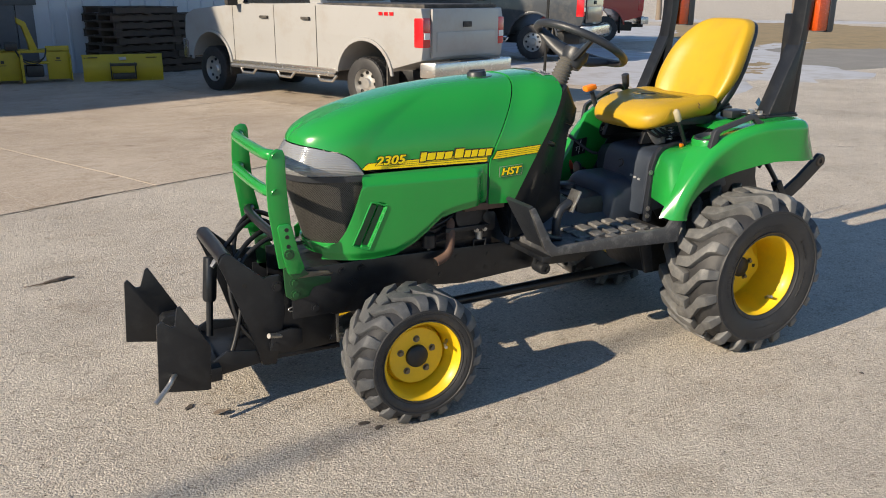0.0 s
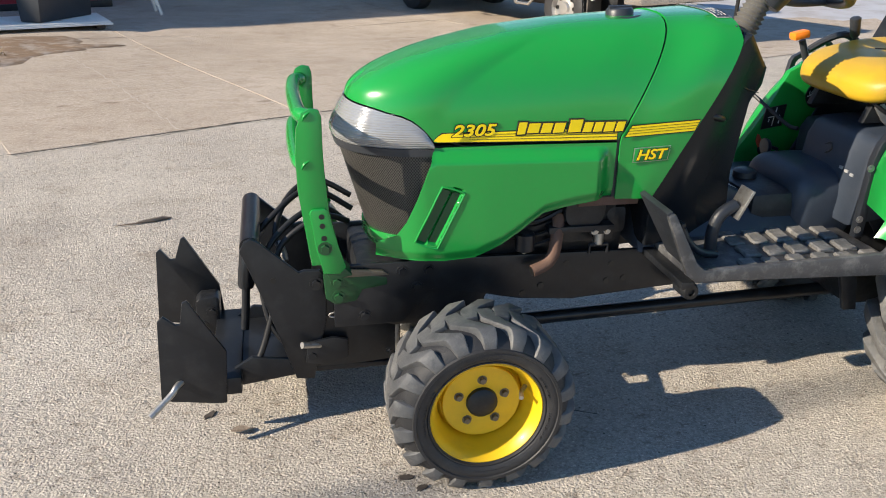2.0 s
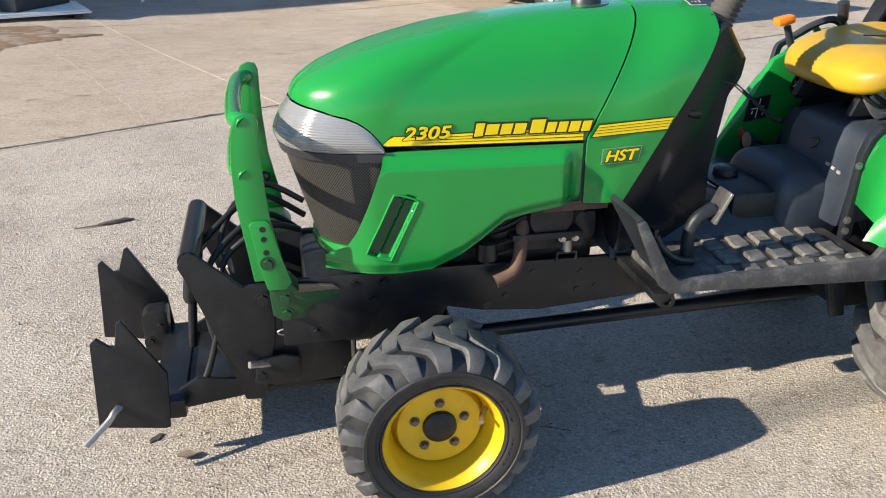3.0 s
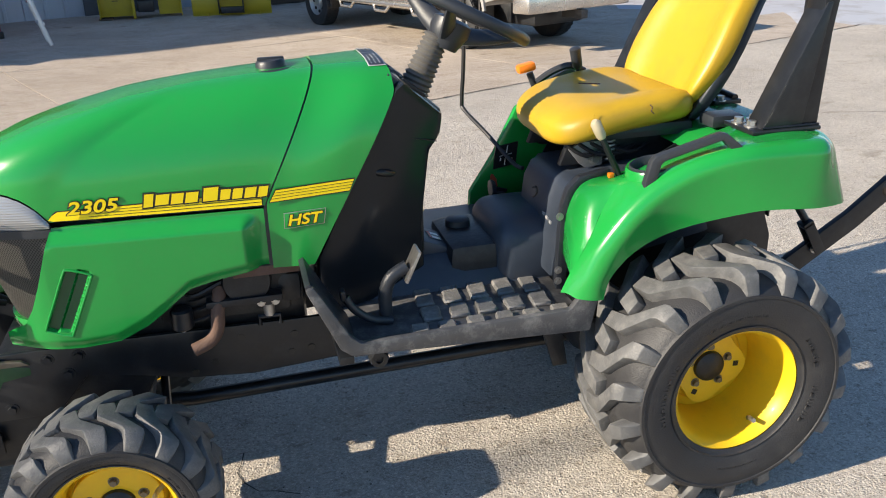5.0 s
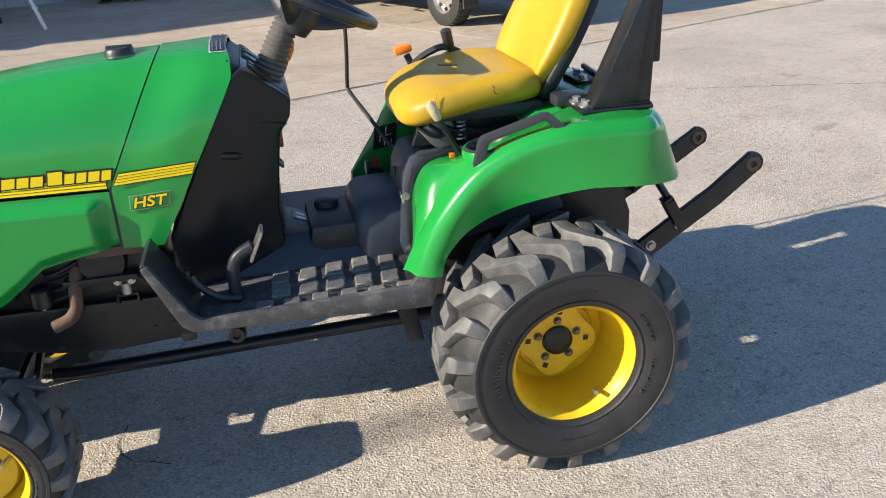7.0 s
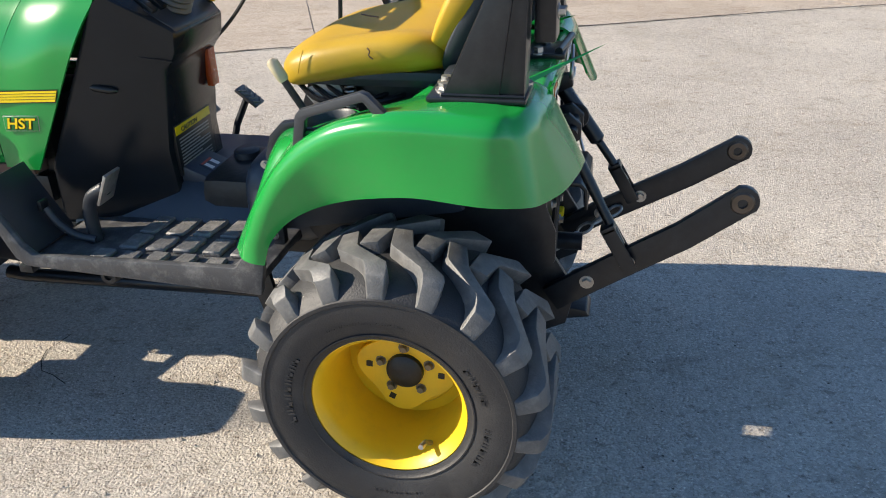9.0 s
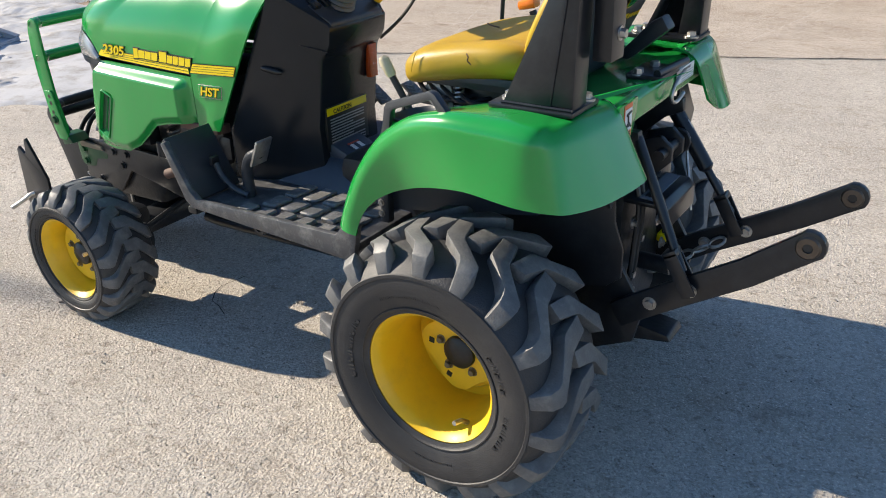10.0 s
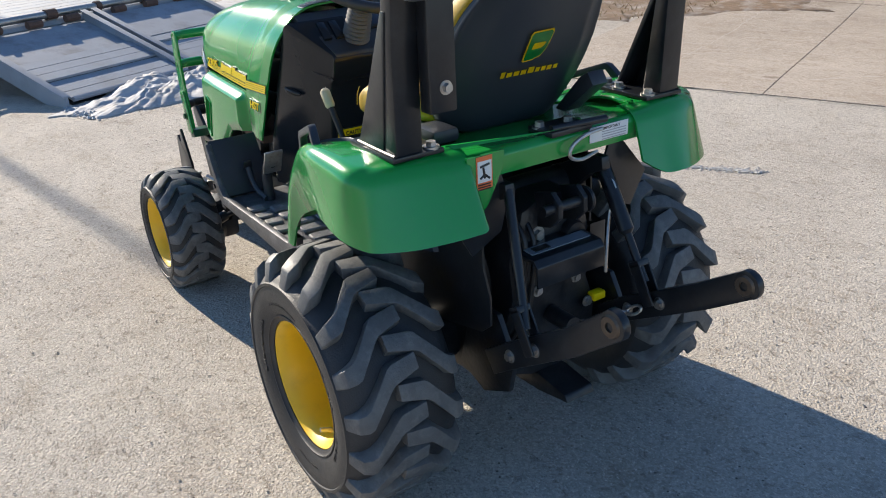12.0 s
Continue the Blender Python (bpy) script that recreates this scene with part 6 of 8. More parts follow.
part("mount_strap", shaped(add_box, (-1.614, -0.127, 0.17), (-1.604, -0.119, 0.385), 0.002), M_STEEL, tractor)
part("hitch_latch", shaped(add_prism, [(-1.850, 0.250), (-1.785, 0.262), (-1.745, 0.252), (-1.745, 0.200), (-1.80, 0.180), (-1.86, 0.190)], "y", -0.147, -0.136, 0.003), M_BLACK, tractor)
part("brace_strip", shaped(add_prism, [(-1.778, 0.474), (-1.655, 0.462), (-1.635, 0.448), (-1.765, 0.448)], "y", -0.178, -0.168, 0.003), M_BOLT, tractor)
part("cross_tube", shaped(add_tube, [(-1.984, 0.235, 0.527), (-1.984, -0.125, 0.527)], 0.026, 18), M_BLACK, tractor, "black cross tube")
pn = part("lynch_pin", shaped(add_tube, [(-1.752, -0.125, 0.335), (-1.752, -0.160, 0.332)], 0.009, 10), M_STEEL, tractor, "zinc plated clip pin")
ringp = [Vector((-1.772 + 0.022 * math.cos(a), -0.158, 0.335 + 0.008 * math.sin(a))) for a in [2 * math.pi * k / 16 for k in range(16)]]
part("clip", shaped(add_tube, ringp, 0.0022, 6, True), M_STEEL, pn)
# plate added to cut the sunlight passing between the hitch arms
part("cross_plate", shaped(add_box, (-1.622, -0.117, 0.165), (-1.612, 0.218, 0.270), 0.003), M_BLACK, tractor)
part("floor_plate", shaped(add_box, (-1.88, -0.12, 0.146), (-1.60, 0.22, 0.162), 0.003), M_BLACK, tractor)
# lift cylinder and hoses
bm = shaped(add_tube, [(-1.993, 0.098, 0.480), (-1.993, 0.097, 0.475), (-2.010, 0.075, 0.335), (-2.011, 0.074, 0.325)], [0.020, 0.024, 0.024, 0.020], 18)
cyl = part("lift_cylinder", bm, M_BLACK, tractor, "black hydraulic lift cylinder")
part("cylinder_rod", shaped(add_tube, [(-2.010, 0.075, 0.33), (-2.022, 0.06, 0.20)], 0.012, 12), M_BLACK, cyl)
hoses = [[(-1.72, 0.05, 0.50), (-1.80, 0.02, 0.56), (-1.90, -0.04, 0.52), (-1.96, -0.09, 0.44), (-1.95, -0.13, 0.30), (-1.90, -0.15, 0.22), (-1.87, -0.16, 0.19)],
         [(-1.72, 0.0, 0.52), (-1.80, -0.04, 0.55), (-1.91, -0.07, 0.48), (-1.93, -0.12, 0.36), (-1.96, -0.14, 0.25), (-1.99, -0.15, 0.18), (-2.01, -0.14, 0.165)],
         [(-1.70, 0.10, 0.52), (-1.82, 0.10, 0.585), (-1.93, 0.03, 0.53), (-1.985, 0.01, 0.47)],
         [(-1.70, 0.13, 0.55), (-1.80, 0.14, 0.60), (-1.88, 0.08, 0.57), (-1.92, 0.0, 0.50), (-1.90, -0.05, 0.45)]]
for h in hoses:
    h = [(x, y + 0.045, z) for x, y, z in h]
    hb = part("hydraulic_hose", shaped(add_tube, spline(h, 7), 0.0085, 10), M_HOSE, tractor, "black rubber hydraulic hose")
    e, f = Vector(h[-1]), Vector(h[-2])
    part("hose_fitting", shaped(add_tube, [e + (f - e) * 0.55, e, e + (e - f) * 0.25], [0.0105, 0.0105, 0.008], 8), M_STEEL, hb)
# implement carrier: two notched plates on a low beam
BR = [(-2.285, 0.150), (-2.270, 0.375), (-2.258, 0.385), (-2.232, 0.350), (-2.217, 0.352), (-2.196, 0.415), (-2.186, 0.420), (-2.098, 0.260), (-2.085, 0.125), (-2.100, 0.118)]
NEAR_BR = [(-2.236, 0.127), (-2.223, 0.357), (-2.208, 0.370), (-2.180, 0.345), (-2.168, 0.346), (-2.158, 0.405), (-2.146, 0.411), (-2.061, 0.258), (-2.071, 0.106), (-2.085, 0.104)]
for outline, y0, y1 in ((NEAR_BR, -0.171, -0.159), (BR, 0.248, 0.260)):
    hp_ = part("hook_plate", shaped(add_prism, outline, "y", y0, y1, 0.003), M_BLACK, tractor, "black notched implement hook plate")
part("plate_lug", shaped(add_prism, [(-2.168, 0.09), (-2.166, 0.235), (-2.152, 0.247), (-2.105, 0.250), (-2.096, 0.24), (-2.10, 0.09)], "y", 0.185, 0.247, 0.006), M_IRON, hp_)
for x, z in ((-2.15, 0.155), (-2.12, 0.20)):
    part("bolt", shaped(add_bolt, (x, 0.185, z), (0, -1, 0), 0.012, 0.008), M_IRON, hp_)
part("latch_rod", shaped(add_tube, spline([(-2.14, -0.11, 0.185), (-2.188, -0.176, 0.176), (-2.205, -0.195, 0.160), (-2.257, -0.232, 0.122)], 5), 0.0085, 10), M_STEEL, tractor, "bare steel latch rod")
bm = bmesh.new()
add_box(bm, (-2.11, -0.165, 0.125), (-2.03, 0.25, 0.175), 0.006)
for y in (-0.118, 0.195):
    add_prism(bm, [(-2.09, 0.15), (-2.0, 0.205), (-1.86, 0.185), (-1.78, 0.18), (-1.78, 0.155), (-2.09, 0.115)], "y", y, y + 0.015, 0.003)
add_box(bm, (-2.06, -0.11, 0.155), (-1.80, 0.20, 0.165), 0.003)
part("carrier_beam", bm, M_BLACK, tractor, "black implement carrier beam")

# rear three-point linkage
def bar_outline(pts, w):
    """A flat bar of even width about a bent middle line, with a round far end."""
    pts = [Vector((*p, 0)) for p in pts]
    up, low = [], []
    for i, p in enumerate(pts):
        d = (pts[min(i + 1, len(pts) - 1)] - pts[max(0, i - 1)]).normalized()
        n = Vector((-d.y, d.x, 0)) * w
        up.append(p + n)
        low.append(p - n)
    d = (pts[-1] - pts[-2]).normalized()
    a0 = math.atan2(d.y, d.x) + math.pi / 2
    cap = [pts[-1] + Vector((math.cos(a0 - math.pi * k / 8), math.sin(a0 - math.pi * k / 8), 0)) * w * 1.12 for k in range(1, 8)]
    return [(q.x, q.y) for q in up + cap + low[::-1]]


M_BALL = material("greasy_worn_steel", (0.11, 0.085, 0.065), 0.4, metal=0.6, vary=0.4, scale=40)
for s in (-1, 1):
    y = -0.205 if s < 0 else 0.150
    LA = bar_outline([(0.285, 0.388), (0.365, 0.443), (0.450, 0.499), (0.560, 0.570), (0.600, 0.602), (0.667, 0.655)] if s < 0 else [(0.285, 0.388), (0.375, 0.447), (0.471, 0.501), (0.580, 0.563), (0.690, 0.634)], 0.031)
    la = part("lift_arm", shaped(add_prism, LA, "y", y - 0.010, y + 0.010, 0.004), M_BLACK, tractor, "black lower lift arm")
    ex, ez = (0.667, 0.655) if s < 0 else (0.690, 0.634)
    part("ball_end", shaped(add_lathe, [(0.010, -0.014), (0.021, -0.014), (0.026, -0.009), (0.026, 0.009), (0.021, 0.014), (0.010, 0.014)], (ex, y, ez), 20, None, True), M_BALL, la, "worn steel ball socket")
    for bx, bz in ((0.365, 0.443), (0.450, 0.499)) if s < 0 else ((0.375, 0.447), (0.471, 0.501)):
        part("bolt", shaped(add_bolt, (bx, y - 0.010, bz), (0, -1, 0), 0.011, 0.010), M_STEEL, la)
    top = (0.285, -0.152, 0.800) if s < 0 else (0.255, y, 0.790)
    foot_ = Vector((0.432, y - 0.018, 0.545))
    top = Vector(top)
    lr = part("lift_rod", shaped(add_tube, [top, top.lerp(foot_, 0.58), top.lerp(foot_, 0.61), foot_], [0.012, 0.012, 0.011, 0.011] if s < 0 else [0.019, 0.019, 0.010, 0.010], 12), M_BLACK, tractor, "black lift link")
    m = Matrix.Translation((0.448, y - 0.018, 0.505)) @ Matrix.Rotation(radians(-30), 4, "Y")
    bm = bmesh.new()
    add_box(bm, (-0.016, -0.012, -0.015), (0.016, -0.006, 0.09), 0.003, m)
    add_box(bm, (-0.016, 0.018, -0.015), (0.016, 0.024, 0.09), 0.003, m)
    add_box(bm, (-0.016, -0.012, 0.08), (0.016, 0.024, 0.095), 0.003, m)
    part("clevis", bm, M_BLACK, lr)
    ya = -0.152 if s < 0 else y - 0.02
    part("rockshaft_arm", shaped(add_prism, [(0.10, 0.70), (0.13, 0.755), (0.24, 0.815), (0.29, 0.815), (0.295, 0.785), (0.25, 0.765), (0.16, 0.68)], "y", ya - 0.013, ya + 0.013, 0.005), M_IRON, tractor)
    # sway chain
    bm = bmesh.new()
    for k in range(5):
        c = Vector((0.27 + 0.035 * k, y * (0.55 + 0.07 * k), 0.375 + 0.022 * k))
        d = Vector((0.035, y * 0.07, 0.022)).normalized()
        o = d.orthogonal().normalized()
        if k % 2:
            o = d.cross(o)
        add_tube(bm, [c + d * 0.021 * math.cos(a) + o * 0.011 * math.sin(a) for a in [2 * math.pi * j / 12 for j in range(12)]], 0.0042, 6, True)
    part("sway_chain", bm, M_STEEL, tractor, "steel check chain")
    part("pivot_plate", shaped(add_prism, [(0.12, 0.30), (0.18, 0.50), (0.28, 0.50), (0.34, 0.40), (0.32, 0.31), (0.22, 0.26)], "y", min(0.17 * s, 0.185 * s), max(0.17 * s, 0.185 * s), 0.004), M_IRON, tractor)
bm = bmesh.new()
add_prism(bm, [(0.25, 0.632), (0.252, 0.645), (0.338, 0.640), (0.352, 0.625), (0.354, 0.575), (0.348, 0.575), (0.344, 0.62), (0.334, 0.630)], "y", -0.125, 0.078, 0.003)
ps = part("pto_shield", bm, M_BLACK, tractor, "black power take-off shield")
m = Matrix.Translation((0.302, -0.022, 0.644)) @ Matrix.Rotation(radians(3.5), 4, "Y")
part("shield_label", shaped(add_box, (-0.016, -0.090, -0.001), (0.016, 0.085, 0.0015), 0, m), M_LABEL_B, ps)
part("shield_mark", shaped(add_box, (-0.009, -0.075, 0.0015), (0.009, -0.03, 0.003), 0, m), M_DECAL_K, ps)
bm = shaped(add_tube, [(0.26, -0.005, 0.435), (0.34, -0.005, 0.435)], 0.022, 14)
part("pto_shaft", bm, M_IRON, tractor)
part("pto_cap", shaped(add_box, (0.255, 0.118, 0.432), (0.282, 0.158, 0.454), 0.006), M_DECAL_Y, tractor, "yellow plastic cap")
bm = bmesh.new()
for y in (-0.045, 0.030):
    add_prism(bm, [(0.24, 0.67), (0.24, 0.755), (0.30, 0.772), (0.328, 0.748), (0.328, 0.715), (0.30, 0.685)], "y", y, y + 0.015, 0.004)
add_tube(bm, [(0.308, -0.075, 0.735), (0.308, 0.06, 0.735)], 0.013, 12)
add_lathe(bm, [(0.0, 0.048), (0.030, 0.048), (0.032, 0.052), (0.030, 0.058), (0.0, 0.058)], (0.308, 0, 0.735), 20)
part("top_link_bracket", bm, M_IRON, tractor)
bm = bmesh.new()
add_prism(bm, [(0.16, 0.26), (0.26, 0.275), (0.36, 0.262), (0.37, 0.245), (0.26, 0.225), (0.16, 0.22)], "y", -0.045, 0.045, 0.005)
part("drawbar", bm, M_IRON, tractor, "black drawbar plate")
bm = shaped(add_tube, spline([(0.25, 0.14, 0.80), (0.31, 0.145, 0.74), (0.31, 0.13, 0.68), (0.335, 0.10, 0.60), (0.345, 0.09, 0.55)], 5), 0.004, 6)
part("cable", bm, M_STEEL, tractor)
for p in ((0.275, -0.10, 0.44), (0.275, -0.10, 0.40), (0.275, 0.10, 0.44), (0.275, 0.06, 0.52), (0.275, -0.06, 0.52), (0.275, -0.11, 0.58), (0.275, 0.11, 0.60)):
    part("bolt", shaped(add_bolt, p, (1, 0, 0), 0.010, 0.009), M_STEEL, tractor)


# ---- yard and its things ----
def turned(at, heading, pitch=0.0):
    return Matrix.Translation(at) @ Matrix.Rotation(heading, 4, "Z") @ Matrix.Rotation(pitch, 4, "Y")


def piece(name, bm, mat, parent, m, label="", smooth=40):
    """A part built about its thing's own origin and axes."""
    bm.transform(m)
    return part(name, bm, mat, parent, label, smooth)


M_TRUCK = material("dusty_white_truck_paint", (0.33, 0.328, 0.325), 0.35, vary=0.06, scale=1.2, coat=0.2, dirt=(0.27, 0.24, 0.20), dirt_amount=0.55, dirt_scale=2.5)
M_DARKCAR = material("dark_grey_truck_paint", (0.045, 0.05, 0.058), 0.3, vary=0.1, scale=2, coat=0.5, dirt=(0.2, 0.18, 0.15), dirt_amount=0.4, dirt_scale=3)
M_REDCAR = material("red_truck_paint", (0.42, 0.035, 0.03), 0.3, vary=0.08, scale=2, coat=0.5)
M_CHROME = material("dull_chrome", (0.60, 0.58, 0.55), 0.25, metal=0.9, vary=0.15, scale=20, dirt=(0.35, 0.30, 0.25), dirt_amount=0.5)
M_GLASS = material("dark_window_glass", (0.02, 0.024, 0.028), 0.08, vary=0.2, coat=0.6)
M_TAIL = material("red_tail_lens", (0.50, 0.015, 0.02), 0.2, vary=0.15, scale=30, coat=0.6)
M_ALLOY = material("wheel_alloy", (0.50, 0.49, 0.47), 0.35, metal=0.7, vary=0.2, scale=20, dirt=(0.25, 0.21, 0.17), dirt_amount=0.5)
M_FLAP = material("black_rubber_trim", (0.03, 0.029, 0.028), 0.7, vary=0.3, dirt=(0.2, 0.17, 0.14), dirt_amount=0.6)


def arc(cx, cz, r, a0, a1, n=12):
    return [(cx + r * math.cos(radians(a0 + (a1 - a0) * k / n)), cz + r * math.sin(radians(a0 + (a1 - a0) * k / n))) for k in range(n + 1)]


def pickup(name, at, heading, pitch, paint, label, lower=None, sized=1.0):
    """A crew-cab pickup; its own x runs forward from the rear axle, y to its left."""
    root = thing(name, at, label, "pickup truck")
    m = turned(at, heading, pitch) @ Matrix.Scale(sized, 4)
    side = [(-1.16, 0.80), (-1.20, 1.05), (-1.18, 1.40), (-1.15, 1.53), (1.02, 1.56), (1.04, 1.58), (3.25, 1.54), (3.4, 1.52), (4.40, 1.44), (4.66, 1.34), (4.72, 1.05), (4.70, 0.62), (4.52, 0.60)]
    side += arc(3.9, 0.47, 0.58, 14, 166, 14)
    side += [(3.32, 0.56), (0.58, 0.56)] + arc(0.0, 0.47, 0.58, 14, 166, 14) + [(-0.60, 0.66)]
    t = bmesh.new()
    add_prism(t, side, "y", -0.96, 0.96, 0.04, None, 3)
    piece("body", t, paint, root, m, "", 35)
    for s in (-1, 1):
        for ax in (0.0, 3.9):
            t = shaped(add_prism, arc(ax, 0.47, 0.625, 8, 172, 16) + arc(ax, 0.47, 0.575, 172, 8, 16), "y", min(0.955 * s, 0.992 * s), max(0.955 * s, 0.992 * s), 0.008)
            piece("wheel_arch", t, paint, root, m)
            t = bmesh.new()
            add_lathe(t, [(0.225, 0.12), (0.33, 0.135), (0.385, 0.115), (0.40, 0.07), (0.40, -0.09), (0.36, -0.13), (0.2, -0.12)], (ax, 0.84 * s, 0.40), 40)
            for k in range(34):
                a = 2 * math.pi * k / 34
                mm = Matrix.Translation((ax + 0.398 * math.cos(a), 0.84 * s, 0.40 + 0.398 * math.sin(a))) @ Matrix.Rotation(-a, 4, "Y")
                add_box(t, (-0.006, -0.10, -0.020), (0.007, -0.02, 0.020), 0, mm)
                add_box(t, (-0.006, 0.01, -0.034), (0.007, 0.10, 0.006), 0, mm)
            w = piece("wheel", t, M_TYRE, root, m, "dusty all-terrain tyre on a steel rim")
            t = bmesh.new()
            add_lathe(t, [(0.235, 0.105 * s), (0.225, 0.12 * s), (0.215, 0.09 * s), (0.20, 0.05 * s), (0.15, 0.055 * s), (0.09, 0.07 * s), (0.07, 0.10 * s), (0.0, 0.105 * s)], (ax, 0.84 * s, 0.40), 40)
            piece("rim", t, M_ALLOY, w, m)
            for k in range(8):
                a = 2 * math.pi * k / 8
                t = shaped(add_lathe, [(0.0, 0.0), (0.027, 0.0), (0.027, 0.012)], (0, 0, 0), 12, Matrix.Translation((ax + 0.165 * math.cos(a), (0.84 + 0.058) * s - (0.0 if s > 0 else 0.012), 0.40 + 0.165 * math.sin(a))))
                piece("rim_hole", t, M_DECAL_K, w, m)
        # trim on the flank
        for x0, x1, z0, z1, nm in ((1.06, 1.075, 0.60, 1.54, "door_gap"), (2.10, 2.112, 0.60, 1.54, "door_gap"), (3.22, 3.232, 0.60, 1.52, "door_gap")):
            piece(nm, shaped(add_box, (x0, 0.955 * s - 0.008, z0), (x1, 0.955 * s + 0.008, z1), 0), M_FLAP, root, m)
        for x in (1.20, 2.25):
            piece("door_handle", shaped(add_box, (x, min(0.96 * s, 1.0 * s), 1.32), (x + 0.20, max(0.96 * s, 1.0 * s), 1.365), 0.012), M_FLAP, root, m, "dark door handle")
        piece("sill", shaped(add_box, (0.62, min(0.90 * s, 0.985 * s), 0.52), (3.34, max(0.90 * s, 0.985 * s), 0.60), 0.02), lower or M_CHROME, root, m)
        t = bmesh.new()
        add_tube(t, [(0.62, 0.98 * s, 0.50), (3.30, 0.98 * s, 0.50)], 0.038, 12)
        for x in (0.75, 1.75, 2.75):
            add_tube(t, [(x - 0.16, 0.99 * s, 0.49), (x - 0.10, 1.03 * s, 0.40), (x + 0.18, 1.03 * s, 0.40), (x + 0.30, 0.99 * s, 0.49)], 0.022, 8)
        piece("side_step", t, M_CHROME, root, m, "dull tubular side step")
        piece("mud_flap", shaped(add_box, (-0.50, min(0.72 * s, 0.97 * s), 0.28), (-0.47, max(0.72 * s, 0.97 * s), 0.80), 0.006), M_FLAP, root, m)
        piece("mud_flap", shaped(add_box, (3.36, min(0.74 * s, 0.97 * s), 0.33), (3.39, max(0.74 * s, 0.97 * s), 0.62), 0.006), M_FLAP, root, m)
        t = shaped(add_box, (-1.205, min(0.80 * s, 0.972 * s), 0.98), (-1.02, max(0.80 * s, 0.972 * s), 1.40), 0.03)
        tl = piece("tail_light", t, M_TAIL, root, m, "red tail light")
        piece("reverse_lens", shaped(add_box, (-1.212, min(0.83 * s, 0.95 * s), 1.10), (-1.2, max(0.83 * s, 0.95 * s), 1.19), 0.004), M_WHITE, tl, m)
        piece("mirror", shaped(add_box, (3.02, min(0.98 * s, 1.20 * s), 1.52), (3.12, max(0.98 * s, 1.20 * s), 1.78), 0.03), M_FLAP, root, m, "black folding mirror")
        piece("side_window", shaped(add_prism, [(1.35, 1.57), (1.47, 1.98), (2.65, 2.0), (3.10, 1.56)], "y", min(0.80 * s, 0.835 * s), max(0.80 * s, 0.835 * s), 0.006), M_GLASS, root, m)
        piece("headlight", shaped(add_box, (4.56, min(0.62 * s, 0.95 * s), 1.08), (4.72, max(0.62 * s, 0.95 * s), 1.32), 0.03), M_LAMP, root, m)
    piece("cab", shaped(add_prism, [(1.06, 1.50), (1.28, 2.04), (1.45, 2.09), (2.6, 2.10), (2.75, 2.07), (3.40, 1.50)], "y", -0.815, 0.815, 0.05), paint, root, m)
    piece("windscreen", shaped(add_prism, [(2.79, 2.04), (2.81, 2.05), (3.40, 1.56), (3.37, 1.55)], "y", -0.74, 0.74, 0.004), M_GLASS, root, m)
    piece("rear_window", shaped(add_prism, [(1.085, 1.62), (1.075, 1.63), (1.24, 2.0), (1.26, 2.0)], "y", -0.70, 0.70, 0.004), M_GLASS, root, m)
    tg = piece("tailgate", shaped(add_box, (-1.225, -0.79, 0.84), (-1.185, 0.79, 1.52), 0.012), paint, root, m, "dusty tailgate")
    piece("tailgate_panel", shaped(add_box, (-1.235, -0.70, 0.92), (-1.222, 0.70, 1.20), 0.006), paint, tg, m)
    piece("tailgate_handle", shaped(add_box, (-1.245, -0.10, 1.26), (-1.222, 0.10, 1.34), 0.01), M_FLAP, tg, m)
    t = bmesh.new()
    add_prism(t, [(-1.40, -0.93), (-1.42, -0.80), (-1.42, 0.80), (-1.40, 0.93), (-1.14, 0.98), (-1.14, -0.98)], "z", 0.56, 0.78, 0.03)
    bp_ = piece("bumper", t, M_CHROME, root, m, "dull chrome step bumper")
    piece("bumper_pad", shaped(add_box, (-1.40, -0.36, 0.775), (-1.20, 0.36, 0.795), 0.006), M_FLAP, bp_, m)
    piece("hitch_receiver", shaped(add_box, (-1.46, -0.06, 0.44), (-1.10, 0.06, 0.55), 0.012), M_FLAP, root, m)
    piece("front_bumper", shaped(add_box, (4.62, -0.97, 0.56), (4.82, 0.97, 0.92), 0.05), M_CHROME, root, m)
    piece("grille", shaped(add_box, (4.66, -0.62, 0.96), (4.75, 0.62, 1.32), 0.02), M_FLAP, root, m)
    piece("bed_cover", shaped(add_box, (-1.13, -0.86, 1.53), (1.02, 0.86, 1.585), 0.015), M_FLAP, root, m, "black bed cover")
    piece("chassis", shaped(add_box, (-1.0, -0.45, 0.34), (4.6, 0.45, 0.62), 0.04), M_IRON, root, m)
    piece("rear_axle", shaped(add_tube, [(0, -0.8, 0.40), (0, 0.8, 0.40)], 0.07, 10), M_IRON, root, m)
    return root, m


pickup_white, mt = pickup("pickup_truck", (2.20, 7.685, -0.083), math.atan2(0.919, -0.394), 0.0, M_TRUCK, "dusty white crew-cab pickup truck with chrome bumper", None, 0.84)
for k in range(3):
    piece("flank_mark", shaped(add_box, (-0.62 + 0.11 * k, 0.958, 1.42), (-0.54 + 0.11 * k, 0.966, 1.47), 0), M_TAIL, pickup_white, mt, "small red flank lettering")
pickup("pickup_truck", (8.55, 13.95, -0.02), radians(130), 0.0, M_DARKCAR, "dark grey pickup truck with grey wheel arches", M_FLAP, 0.95)
pickup("pickup_truck", (14.0, 19.1, 0.0), radians(155), 0.0, M_REDCAR, "red pickup truck with a silver lower body", M_CHROME, 0.95)

